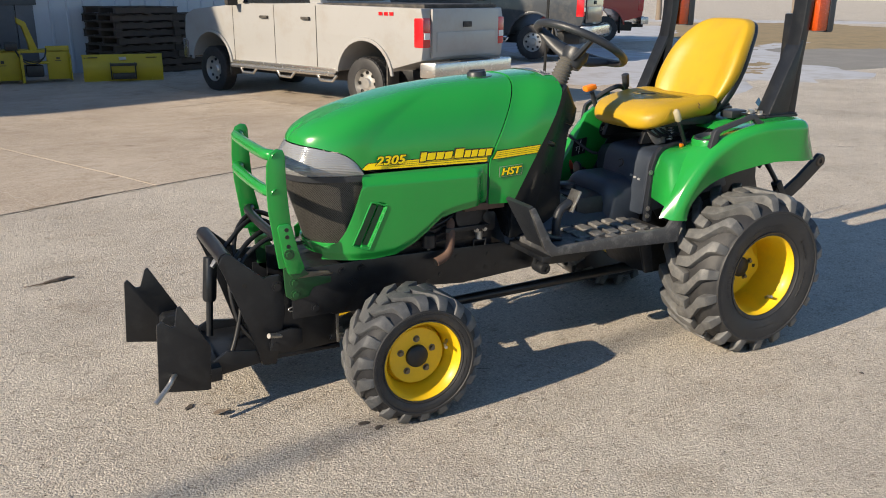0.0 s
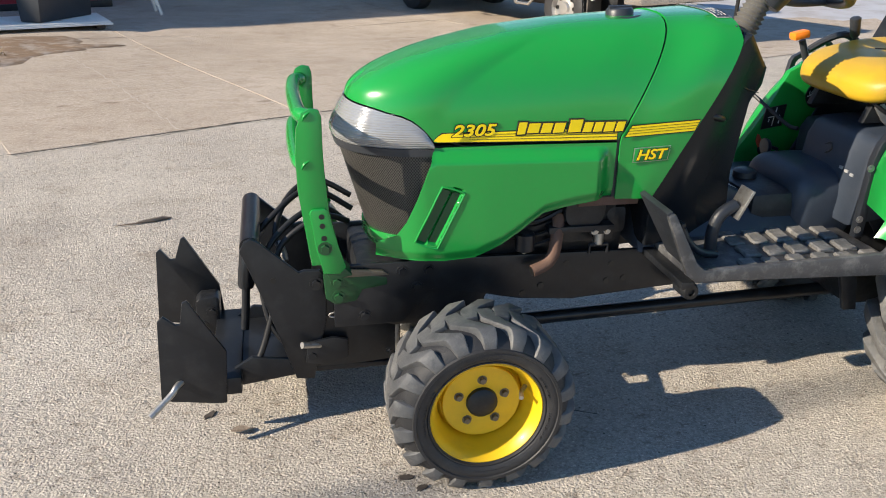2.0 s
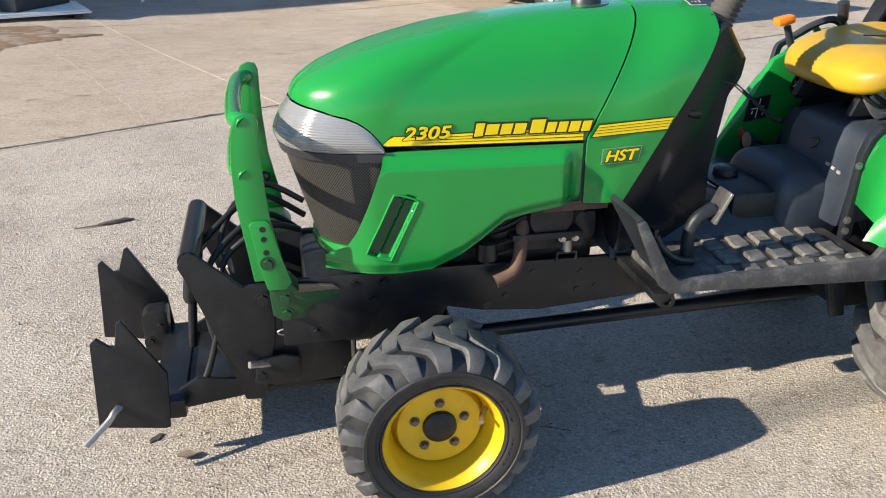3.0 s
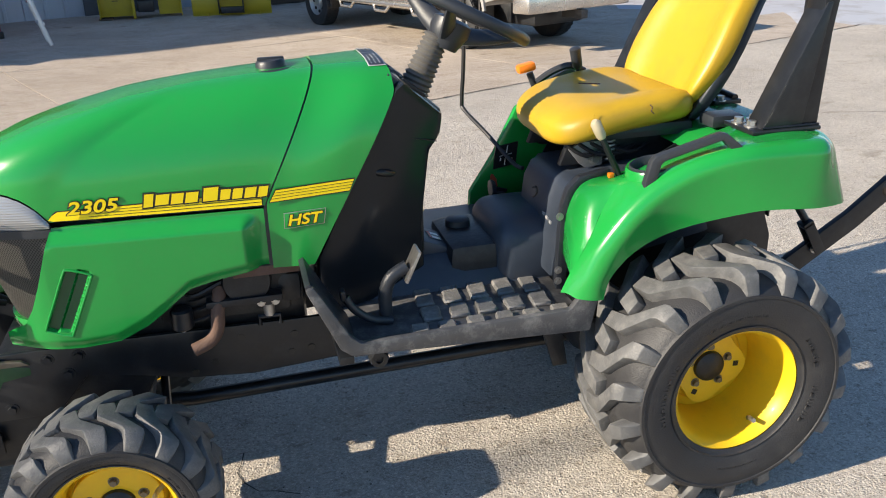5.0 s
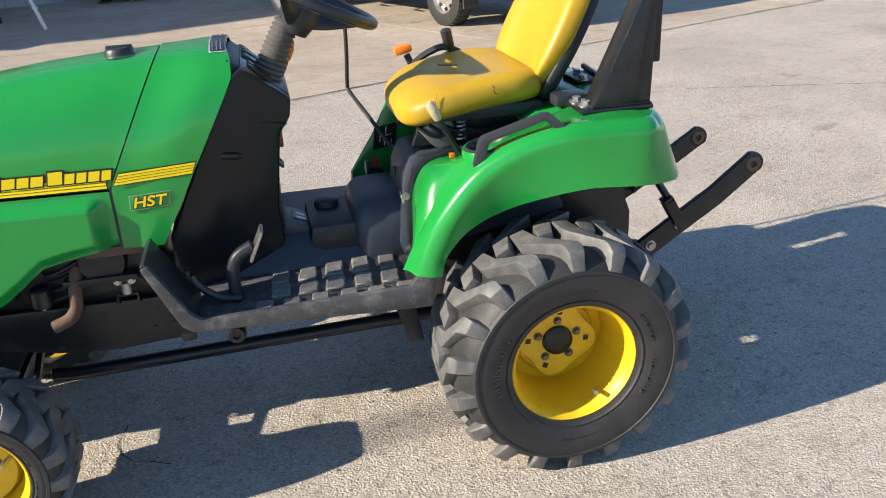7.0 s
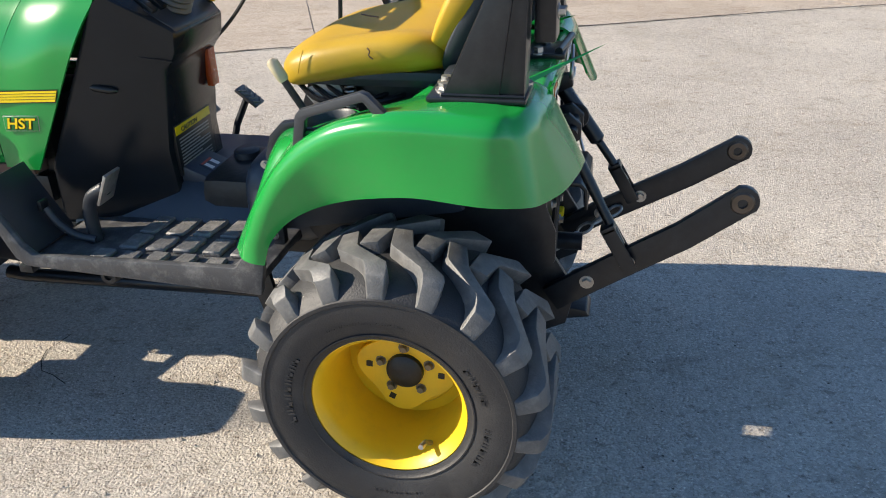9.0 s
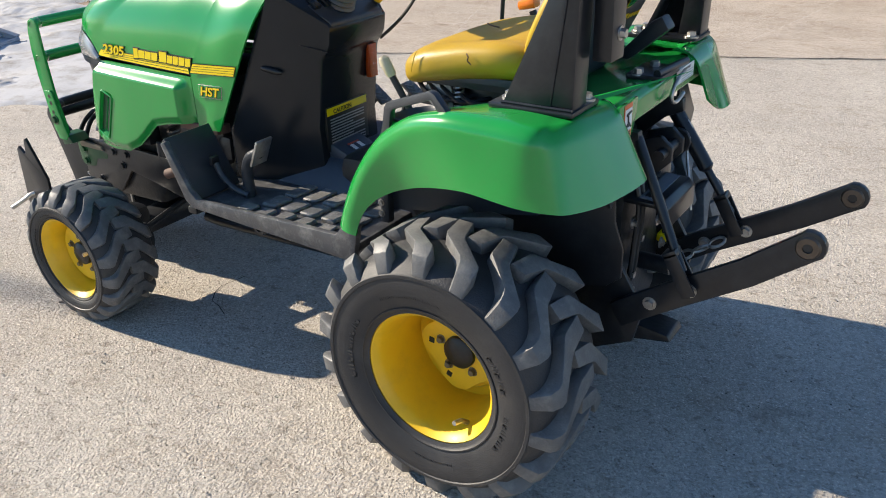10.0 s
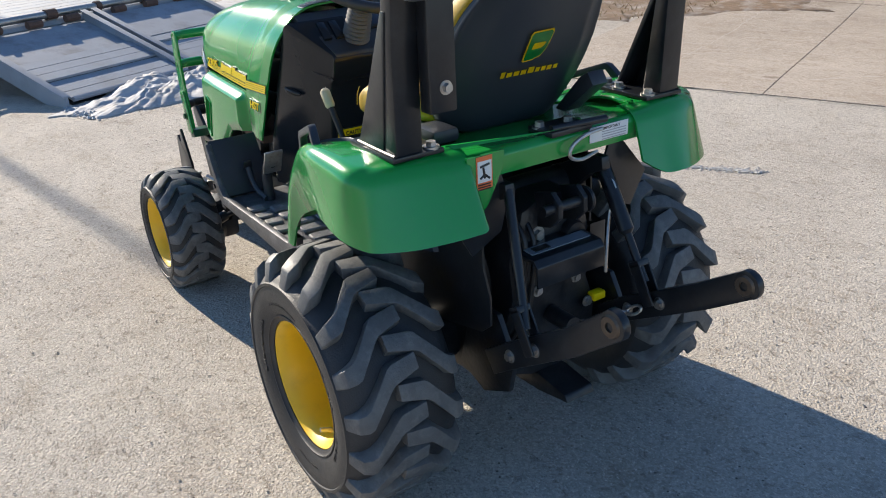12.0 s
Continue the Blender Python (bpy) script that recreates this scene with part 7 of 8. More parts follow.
# ---- building ----
M_SIDING = material("white_metal_siding", (0.50, 0.52, 0.56), 0.45, vary=0.05, scale=1.5, dirt=(0.40, 0.38, 0.35), dirt_amount=0.35, dirt_scale=1.2)
M_WOOD = material("grey_pallet_wood", (0.065, 0.047, 0.036), 0.85, vary=0.4, scale=9, bump=0.4, bump_scale=60, island=0.35)
M_MOWER = material("faded_yellow_paint", (0.42, 0.315, 0.012), 0.45, vary=0.12, scale=4, dirt=(0.30, 0.22, 0.03), dirt_amount=0.5, dirt_scale=6)
WALL = Vector((-3.0, 12.75, 0))


def at_wall(along_, out, z=0.0):
    """A place by the building: metres along the wall from its mark, out from it, and up."""
    return Vector((WALL.x + JOINT[1].x * along_ + ACROSS.x * -out, WALL.y + JOINT[1].y * along_ + ACROSS.y * -out, z))


WALL_M = Matrix.Translation(WALL) @ Matrix.Rotation(math.atan2(JOINT[1].y, JOINT[1].x), 4, "Z")
wall = thing("wall_north", WALL, "white ribbed metal wall of a workshop", "wall", kind="structure")
piece("wall_sheet", shaped(add_box, (-36, 0.0, -0.8), (5.4, 0.25, 7.6), 0), M_SIDING, wall, WALL_M)
for k in range(61):
    x = -12.9 + 0.3 * k
    if -0.35 < x < 0.95:
        continue
    t = shaped(add_prism, [(x - 0.035, 0.0), (x - 0.018, -0.022), (x + 0.018, -0.022), (x + 0.035, 0.0)], "z", -0.6, 7.6, 0)
    piece("rib", t, M_SIDING, wall, WALL_M)
piece("wall_end", shaped(add_box, (5.15, 0.25, -0.8), (5.4, 9, 7.6), 0), M_SIDING, wall, WALL_M)
piece("eaves", shaped(add_box, (-36.2, -0.35, 7.6), (5.6, 9, 7.85), 0.02), M_SIDING, wall, WALL_M)
door = thing("door_1", at_wall(0.3, 0), "dark grey boarded doorway in the white wall", "door", kind="structure")
for k in range(4):
    piece("door_board", shaped(add_box, (-0.33 + 0.31 * k, -0.035, -0.3), (-0.035 + 0.31 * k, -0.004, 1.15), 0.008), material("dark_grey_board", (0.11, 0.11, 0.115), 0.7, vary=0.25, island=0.25) if k == 0 else bpy.data.materials["dark_grey_board"], door, WALL_M)
piece("door_head", shaped(add_box, (-0.38, -0.05, 1.15), (0.95, -0.004, 1.27), 0.01), bpy.data.materials["dark_grey_board"], door, WALL_M)


def pallet(x, y, z, turn):
    """One wooden pallet by the wall, in the wall's own metres."""
    root = thing("pallet", at_wall(x, -y, z), "weathered grey wooden pallet in a stack", "pallet", "pallets stacked by the wall")
    mm = WALL_M @ Matrix.Translation((x, y, z)) @ Matrix.Rotation(turn, 4, "Z")
    for k in range(3):
        piece("runner", shaped(add_box, (-0.6, -0.5 + 0.46 * k, 0.018), (0.6, -0.42 + 0.46 * k, 0.105), 0.004), M_WOOD, root, mm)
    for k in range(6):
        piece("deck_board", shaped(add_box, (-0.6 + 0.218 * k, -0.52, 0.106), (-0.49 + 0.218 * k, 0.52, 0.124), 0.003), M_WOOD, root, mm)
    for k in range(3):
        piece("bottom_board", shaped(add_box, (-0.6 + 0.545 * k, -0.52, 0.0), (-0.49 + 0.545 * k, 0.52, 0.017), 0.003), M_WOOD, root, mm)
    return root


rnd = random.Random(3)
for stack, count in ((2.35, 9), (3.45, 8)):
    for k in range(count):
        pallet(stack + rnd.uniform(-0.04, 0.04), -0.56 + rnd.uniform(-0.03, 0.03), -0.001 + 0.126 * k, rnd.uniform(-0.05, 0.05))

# snow plough blade
BLADE = Vector((-1.0, 11.66, -0.002))
bl = thing("plough_blade", BLADE, "faded yellow front plough blade standing on the concrete", "plough blade")
bmx = turned(BLADE, radians(-4)) @ Matrix.Scale(0.83, 4)
def blade_face(u, v):
    a = radians(-35 + 75 * v)
    return Vector((-0.72 + 1.44 * u, 0.16 - 0.30 * math.cos(a) + 0.13, 0.02 + 0.47 * v))
piece("mouldboard", shaped(add_sheet, lambda u, v: blade_face(u, v) - Vector((0, 0.10, 0)), 24, 14, 0.012), M_MOWER, bl, bmx, "curved yellow mouldboard")
piece("top_edge", shaped(add_tube, [(-0.73, -0.02, 0.49), (0.73, -0.02, 0.49)], 0.016, 8), M_MOWER, bl, bmx)
piece("cutting_edge", shaped(add_box, (-0.72, -0.06, 0.0), (0.72, -0.045, 0.07), 0.003), M_MOWER, bl, bmx)
for x in (-0.22, 0.22):
    piece("mount_plate", shaped(add_prism, [(-0.22, 0.04), (-0.25, 0.30), (-0.12, 0.36), (-0.02, 0.30), (-0.02, 0.04)], "y", 0, 0.02, 0.004, Matrix.Translation((x, 0, 0)) @ Matrix.Rotation(radians(90), 4, "Z")), M_IRON, bl, bmx, "black mounting plate")
piece("mount_bar", shaped(add_box, (-0.24, -0.26, 0.30), (0.24, -0.20, 0.35), 0.006), M_IRON, bl, bmx)
piece("pivot_frame", shaped(add_box, (-0.20, -0.22, 0.05), (0.20, -0.06, 0.16), 0.01), M_IRON, bl, bmx)
for x0, x1, z in ((-0.68, -0.66, 0.44), (-0.62, -0.45, 0.445), (0.42, 0.62, 0.435)):
    piece("decal_bar", shaped(add_box, (x0, -0.10, z), (x1, -0.088, z + 0.016), 0), M_DECAL_K, bl, bmx)
piece("plate_label", shaped(add_box, (-0.07, -0.10, 0.40), (0.06, -0.09, 0.46), 0.002), M_GREY, bl, bmx)
for x in (-0.45, 0.5):
    piece("skid_gusset", shaped(add_prism, [(-0.16, 0.0), (-0.05, 0.08), (-0.05, 0.0)], "x", x, x + 0.012, 0.002), M_MOWER, bl, bmx)

# snow blower attachment
BLOW = Vector((-2.36, 11.76, -0.002))
sb = thing("snow_blower", BLOW, "faded yellow snow blower attachment with a tall chute", "snow blower")
sm = turned(BLOW, radians(4))
t = bmesh.new()
add_prism(t, [(-0.10, 0.03), (-0.12, 0.42), (0.10, 0.50), (0.42, 0.50), (0.46, 0.30), (0.42, 0.03)], "x", -0.60, -0.585, 0.006)
add_prism(t, [(-0.10, 0.03), (-0.12, 0.42), (0.10, 0.50), (0.42, 0.50), (0.46, 0.30), (0.42, 0.03)], "x", 0.585, 0.60, 0.006)
add_box(t, (-0.60, 0.0, 0.05), (-0.10, 0.02, 0.50), 0.006)
add_box(t, (0.26, 0.0, 0.05), (0.60, 0.02, 0.56), 0.006)
add_box(t, (-0.60, 0.0, 0.46), (0.60, 0.42, 0.50), 0.006)
piece("housing", t, M_MOWER, sb, sm, "yellow blower housing")
piece("frame_plate", shaped(add_box, (-0.12, -0.16, 0.02), (-0.08, 0.04, 0.44), 0.006), M_MOWER, sb, sm)
piece("frame_shelf", shaped(add_box, (-0.12, -0.14, 0.30), (0.28, 0.05, 0.335), 0.006), M_MOWER, sb, sm)
piece("gear_box", shaped(add_box, (-0.05, -0.10, 0.10), (0.20, 0.03, 0.28), 0.03), M_IRON, sb, sm)
t = bmesh.new()
add_prism(t, [(-0.17, 0.50), (-0.22, 0.66), (-0.30, 0.92), (-0.42, 0.99), (-0.42, 0.90), (-0.36, 0.86), (-0.30, 0.62), (-0.29, 0.50)][::-1], "y", 0.02, 0.20, 0.008, Matrix.Translation((0.33, 0, 0)))
piece("chute", t, M_MOWER, sb, sm, "tall yellow discharge chute")
piece("chute_motor", shaped(add_box, (-0.30, -0.02, 0.50), (-0.12, 0.14, 0.62), 0.02), M_IRON, sb, sm)
for off in (0.0, 0.03):
    piece("hose", shaped(add_tube, spline([(-0.16, -0.05, 0.50), (-0.08, -0.12 - off, 0.38 - off), (0.08, -0.14, 0.33 - off), (0.22, -0.12, 0.40), (0.26, -0.06, 0.53)], 6), 0.011, 8), M_HOSE, sb, sm)
for x, z, w, h in ((-0.38, 0.31, 0.045, 0.045), (-0.40, 0.275, 0.09, 0.01), (0.40, 0.36, 0.05, 0.03), (0.38, 0.33, 0.09, 0.01)):
    piece("decal_bar", shaped(add_box, (x, -0.008, z), (x + w, -0.001, z + h), 0), M_DECAL_K, sb, sm)
piece("skid_block", shaped(add_box, (-0.62, -0.05, 0.0), (-0.42, 0.30, 0.03), 0.004), M_WOOD, sb, sm)

# step ladder
LAD = Vector((-3.50, 9.35, 0))
ld = thing("step_ladder", LAD, "weathered aluminium step ladder standing open", "ladder")
lm = turned(LAD, radians(15))
M_ALU = material("dull_aluminium", (0.62, 0.61, 0.59), 0.45, metal=0.6, vary=0.15)
for y in (-0.22, 0.22):
    piece("rail", shaped(add_tube, [(0.22, y, 0.0), (-0.24, y * 0.62, 1.75)], 0.032, 8, False, 0.5), M_ALU, ld, lm)
    piece("rear_leg", shaped(add_tube, [(-0.72, y, 0.0), (-0.27, y * 0.62, 1.70)], 0.022, 8, False, 0.6), M_ALU, ld, lm)
for k in range(6):
    z = 0.26 * (k + 1)
    x = 0.22 - 0.263 * z
    w = 0.22 * (1 - 0.217 * z)
    piece("tread", shaped(add_box, (x - 0.04, -w, z - 0.012), (x + 0.04, w, z + 0.012), 0.004), M_ALU, ld, lm)
piece("top_cap", shaped(add_box, (-0.36, -0.16, 1.72), (-0.18, 0.16, 1.78), 0.01), M_RED, ld, lm)

# red shop bin, black tool chest and white pallet cover near it
RED = Vector((-4.75, 9.95, 0))
M_REDBOX = material("dark_red_painted_steel", (0.30, 0.02, 0.035), 0.5, vary=0.12, scale=2, dirt=(0.15, 0.03, 0.03), dirt_amount=0.4)
rb = thing("steel_cabinet", RED, "dark red painted steel storage container", "container")
rm = Matrix.Translation(RED) @ Matrix.Rotation(math.atan2(JOINT[1].y, JOINT[1].x), 4, "Z")
piece("shell", shaped(add_box, (-2.6, -0.10, 0.05), (0.78, 1.2, 2.4), 0.02), M_REDBOX, rb, rm)
for k in range(11):
    x = -2.5 + 0.3 * k
    piece("rib", shaped(add_box, (x, -0.125, 0.12), (x + 0.09, -0.098, 2.3), 0.008), M_REDBOX, rb, rm)
piece("base_rail", shaped(add_box, (-2.62, -0.12, 0.0), (0.80, 1.22, 0.09), 0.01), M_IRON, rb, rm)
RUG = Vector((-4.35, 8.15, 0))
rg = thing("metal_ramp", RUG, "white ribbed metal ramp sheet lying on blocks", "ramp sheet")
gm = turned(RUG, radians(20))
piece("sheet", shaped(add_box, (-1.6, -0.45, 0.045), (0.62, 0.45, 0.065), 0.004), M_WHITE, rg, gm)
for k in range(9):
    piece("rib", shaped(add_box, (-1.6, -0.43 + 0.1 * k, 0.0655), (0.60, -0.39 + 0.1 * k, 0.085), 0.004), M_WHITE, rg, gm)
for x in (-0.7, 0.45):
    piece("block", shaped(add_box, (x, -0.42, 0.0), (x + 0.08, 0.42, 0.044), 0.004), M_WOOD, rg, gm)
CHEST = RUG + Vector((0.10, 0.05, 0.088))
ch = thing("tool_chest", CHEST, "black plastic truck tool chest on a white sheet", "tool chest")
cm = turned(CHEST, radians(62))
piece("body", shaped(add_prism, [(-0.13, 0.0), (-0.16, 0.36), (0.16, 0.36), (0.13, 0.0)], "x", -0.42, 0.42, 0.015), M_PLASTIC, ch, cm)
piece("lid", shaped(add_box, (-0.44, -0.18, 0.362), (0.44, 0.18, 0.41), 0.012), M_PLASTIC, ch, cm, "ribbed black lid")
for k in range(4):
    piece("lid_rib", shaped(add_box, (-0.36 + 0.2 * k, -0.15, 0.411), (-0.28 + 0.2 * k, 0.15, 0.425), 0.004), M_PLASTIC, ch, cm)

# ---- trailer ramp beyond the tractor's nose ----
M_DECK = material("worn_grey_steel_deck", (0.29, 0.315, 0.355), 0.75, vary=0.22, scale=5, bump=0.3, bump_scale=50, dirt=(0.21, 0.20, 0.185), dirt_amount=0.6, dirt_scale=3)
M_PLATE = material("rust_streaked_steel_plate", (0.30, 0.32, 0.355), 0.75, vary=0.3, scale=3, bump=0.3, bump_scale=60, dirt=(0.12, 0.105, 0.095), dirt_amount=0.75, dirt_scale=2.6)
RE, RR = Vector((-0.405, 0.914, 0)), Vector((-0.914, -0.405, 0))
R0 = Vector((-4.80, -0.20, 0))
tr = thing("trailer", R0, "grey steel equipment trailer with lowered ramps in snow", "trailer")


def on_ramp(e, r, z=0.0):
    h = 0.05 + 0.29 * min(r, 1.25) + 0.0 * r
    return R0 + RE * e + RR * r + Vector((0, 0, h + z))


def ramp_plank(e0, e1, r0, r1, z, thick):
    t = bmesh.new()
    add_sheet(t, lambda u, v: on_ramp(e0 + (e1 - e0) * u, r0 + (r1 - r0) * v, z), 1, 1, thick)
    return t


rnd = random.Random(5)
for e0, e1 in ((0.03, 1.10), (1.24, 2.30)):
    rp = part("ramp", ramp_plank(e0, e1, 0.02, 1.20, -0.055, 0.02), M_IRON, tr, "grey steel loading ramp")
    for k in range(6):
        part("ramp_board", ramp_plank(e0, e1, 0.02 + 0.105 * k, 0.118 + 0.105 * k, -0.012 + rnd.uniform(-0.0015, 0.0015), 0.02), M_DECK, rp)
    part("ramp_plate", ramp_plank(e0, e1, 0.652, 1.20, -0.010, 0.02), M_PLATE, rp, "rust-streaked upper ramp plate")
    part("ramp_lip", shaped(add_tube, [on_ramp(e0, 0.0, 0.004), on_ramp(e1, 0.0, 0.004)], 0.02, 8), M_DECK, rp)
    for k in range(3):
        e = e0 + 0.16 + 0.36 * k
        part("ramp_hinge", shaped(add_tube, [on_ramp(e, 1.21, 0.03), on_ramp(e + 0.13, 1.21, 0.03)], 0.034, 8), M_RUST, rp)
for k, e in enumerate((0.0, 1.12, 1.23, 2.33)):
    t = bmesh.new()
    pts = [(0.0, 0.0), (0.0, 0.075), (1.22, 0.47), (1.22, 0.30), (0.25, 0.0)]
    mm = Matrix.Translation(R0 + RE * (e - 0.02)) @ Matrix.Rotation(math.atan2(RR.y, RR.x), 4, "Z")
    add_prism(t, pts, "y", -0.012, 0.012, 0.003, mm)
    add_prism(t, [(0.0, 0.075), (0.0, 0.084), (1.22, 0.479), (1.22, 0.47)], "y", -0.03, 0.03, 0.002, mm)
    part("side_beam", t, M_DECK, tr, "grey wedge side beam")
part("hinge_pipe", shaped(add_tube, [on_ramp(e, 1.29, 0.065) for e in (-0.9, 2.5)], 0.032, 14), M_STEEL, tr, "steel hinge pipe")
part("hinge_beam", shaped(add_tube, [on_ramp(e, 1.31, -0.02) for e in (-0.9, 2.5)], 0.045, 8), M_DECK, tr)
for k in range(7):
    e = -0.72 + 0.5 * k
    part("hinge_collar", shaped(add_tube, [on_ramp(e, 1.29, 0.065), on_ramp(e + 0.05 + 0.05 * (k % 2), 1.29, 0.065)], 0.045, 10), M_RUST, tr)
for k in range(10):
    r0 = 1.38 + 0.21 * k
    t = bmesh.new()
    add_sheet(t, lambda u, v: R0 + RE * (-0.9 + 3.4 * u) + RR * (r0 + 0.195 * v) + Vector((0, 0, 0.40)), 1, 1, 0.04)
    part("deck_plank", t, M_DECK, tr)
t = shaped(add_tube, [R0 + RE * 0.75 + RR * 1.38 + Vector((0, 0, 0.43)), R0 + RE * 0.55 + RR * 3.4 + Vector((0, 0, 0.43))], 0.05, 8, False, 0.4)
part("deck_rail", t, M_DECK, tr)
for e in (-0.9, 2.55):
    t = shaped(add_tube, [R0 + RE * e + RR * 1.3 + Vector((0, 0, 0.36)), R0 + RE * e + RR * 3.6 + Vector((0, 0, 0.36))], 0.06, 8)
    part("frame_beam", t, M_DECK, tr)
for e in (-0.6, 2.3):
    part("deck_leg", shaped(add_box, tuple(R0 + RE * e + RR * 2.6 + Vector((-0.06, -0.06, 0))), tuple(R0 + RE * e + RR * 2.6 + Vector((0.06, 0.06, 0.38))), 0.004), M_DECK, tr)


# ---- snow, grass and litter ----
def patch(name, cx, cy, rx, ry, turn, mat, label, category, lift, seed, lumps=0.35, kind="stuff", rings=14, n=72, rough=0.5):
    """A thin uneven patch on the ground with a ragged edge."""
    t = bmesh.new()
    noise_off = Vector((seed * 13.7, seed * 5.1, 0))
    rows = []
    for i in range(rings + 1):
        f = i / rings
        row = []
        for k in range(n):
            a = 2 * math.pi * k / n
            edge = 1 + lumps * noise.fractal(Vector((math.cos(a) * 1.6, math.sin(a) * 1.6, 0)) + noise_off, 0.7, 2.2, 5)
            x, y = rx * f * edge * math.cos(a), ry * f * edge * math.sin(a)
            px = cx + x * math.cos(turn) - y * math.sin(turn)
            py = cy + x * math.sin(turn) + y * math.cos(turn)
            h = lift * (1 - f ** 3) * (0.6 + rough * noise.fractal(Vector((px * 1.3, py * 1.3, seed)), 0.7, 2.1, 5))
            row.append(t.verts.new((px, py, fall(px, py) + 0.009 + max(0.0, h) - (0.03 if i == rings else 0))))
        rows.append(row)
    for a, b in zip(rows, rows[1:]):
        for k in range(n):
            q = (a[k], b[k], b[(k + 1) % n], a[(k + 1) % n])
            t.faces.new(q)
    bmesh.ops.remove_doubles(t, verts=t.verts, dist=1e-5)
    bmesh.ops.recalc_face_normals(t, faces=t.faces)
    return whole(name, t, mat, label, category, kind=kind, smooth=60)


patch("snow_patch", -6.9, 2.4, 3.1, 2.3, radians(-20), M_SNOW, "old crusted snow with footprints beside the trailer", "snow", 0.05, 1, 0.28, "stuff", 60, 150, 0.9)
patch("snow_patch", -4.88, 0.75, 1.05, 0.52, radians(112), M_SNOW, "crusted snow drifted against the foot of the ramps", "snow", 0.06, 8, 0.32, "stuff", 60, 220, 2.2)
M_CRUST = material("crumbled_snow", (0.46, 0.45, 0.44), 0.8, vary=0.3, scale=40)
patch("snow_patch", 10.4, 11.6, 6.4, 3.6, radians(35), M_ICE, "thin trodden snow and ice on the yard", "snow", 0.02, 2, 0.5)
patch("snow_patch", 15.5, 24.0, 11, 4.5, radians(40), M_ICE, "snow covered verge", "snow", 0.03, 5, 0.4)
M_GRASS = material("dormant_grass", (0.27, 0.20, 0.105), 0.9, vary=0.4, scale=3, bump=0.8, bump_scale=30, dirt=(0.12, 0.10, 0.05), dirt_amount=0.7, dirt_scale=1.2)
M_LITTER = material("brown_leaf_litter", (0.20, 0.135, 0.085), 0.9, vary=0.5, scale=14, bump=1.0, bump_scale=40, dirt=(0.5, 0.47, 0.43), dirt_amount=0.7, dirt_scale=4)
patch("grass_verge", 27, 22.5, 13, 5.5, radians(48), M_GRASS, "tan dormant grass verge", "grass", 0.03, 3, 0.3)
M_BARK = material("dry_bark", (0.19, 0.15, 0.115), 0.9, vary=0.4, scale=40, bump=0.6, bump_scale=120)
M_ASPHALT = material("worn_grey_asphalt", (0.20, 0.19, 0.175), 0.9, vary=0.2, scale=2, bump=0.4, bump_scale=60, dirt=(0.30, 0.28, 0.25), dirt_amount=0.6, dirt_scale=1.2)
patch("road", 20.5, 14.0, 10.5, 3.6, radians(22), M_ASPHALT, "worn grey asphalt street beyond the yard", "road", 0.004, 12, 0.12, "structure", 10, 72, 0.0)
patch("snow_patch", 36, 32.5, 17, 2.2, radians(-38), M_ICE, "strip of ploughed snow along the street", "snow", 0.06, 13, 0.2)
patch("snow_patch", 19.0, 16.2, 3.6, 0.5, radians(25), M_ICE, "thin snow at the edge of the street", "snow", 0.02, 14, 0.5)
patch("grass_verge", 11.0, 10.0, 2.6, 0.6, radians(35), M_GRASS, "dry grass showing through the snow", "grass", 0.02, 15, 0.5)
for k, (x, y) in enumerate(((37.8, 32.3), (31.0, 36.0), (44.0, 30.0))):
    tree = thing("tree", (x, y, 0), "bare grey tree trunk on the far verge", "tree", "trees on the far verge")
    part("trunk", shaped(add_tube, spline([(x, y, -0.1), (x + 0.02, y, 0.6), (x - 0.03, y, 1.8), (x + 0.05, y, 4.2)], 4), [0.22, 0.19, 0.17, 0.165, 0.16, 0.155, 0.15, 0.145, 0.14, 0.13, 0.12, 0.10, 0.06], 10), M_BARK, tree)
    for q in range(4):
        a = 1.6 * q + k
        z = 2.2 + 0.4 * q
        part("limb", shaped(add_tube, spline([(x, y, z), (x + 0.6 * math.cos(a), y + 0.6 * math.sin(a), z + 0.6), (x + 1.0 * math.cos(a + 0.3), y + 1.0 * math.sin(a + 0.3), z + 1.6)], 3), [0.07, 0.065, 0.06, 0.05, 0.04, 0.03, 0.015], 7), M_BARK, tree)
patch("grass_verge", -6.7, 5.6, 2.6, 2.5, radians(20), M_LITTER, "brown grass and leaf litter with snow", "grass", 0.05, 4, 0.35, "stuff", 30, 100, 0.9)
patch("grass_verge", 9.3, 13.2, 1.6, 0.5, radians(40), M_GRASS, "dry grass by the parked trucks", "grass", 0.02, 9, 0.5)
patch("gravel_heap", -3.75, 6.75, 0.42, 0.13, radians(12), M_LITTER, "low heap of grit on the concrete", "gravel", 0.03, 6, 0.4, "stuff", 8, 40)
# winter grass blades on the near verge
rnd = random.Random(11)
t = bmesh.new()
for k in range(2600):
    a, r = rnd.uniform(0, 6.283), rnd.random() ** 0.5
    x, y = -6.6 + 2.4 * r * math.cos(a), 5.6 + 2.3 * r * math.sin(a)
    d = rnd.uniform(0, 6.283)
    h, w = rnd.uniform(0.02, 0.07), 0.006
    b0 = Vector((x, y, 0.02))
    tip = b0 + Vector((math.cos(d) * h * 1.5, math.sin(d) * h * 1.5, h))
    sd = Vector((-math.sin(d) * w, math.cos(d) * w, 0))
    t.faces.new((t.verts.new(b0 - sd), t.verts.new(b0 + sd), t.verts.new(tip)))
whole("dry_grass", t, M_GRASS, "sparse dry grass blades and stalks", "grass", kind="stuff")

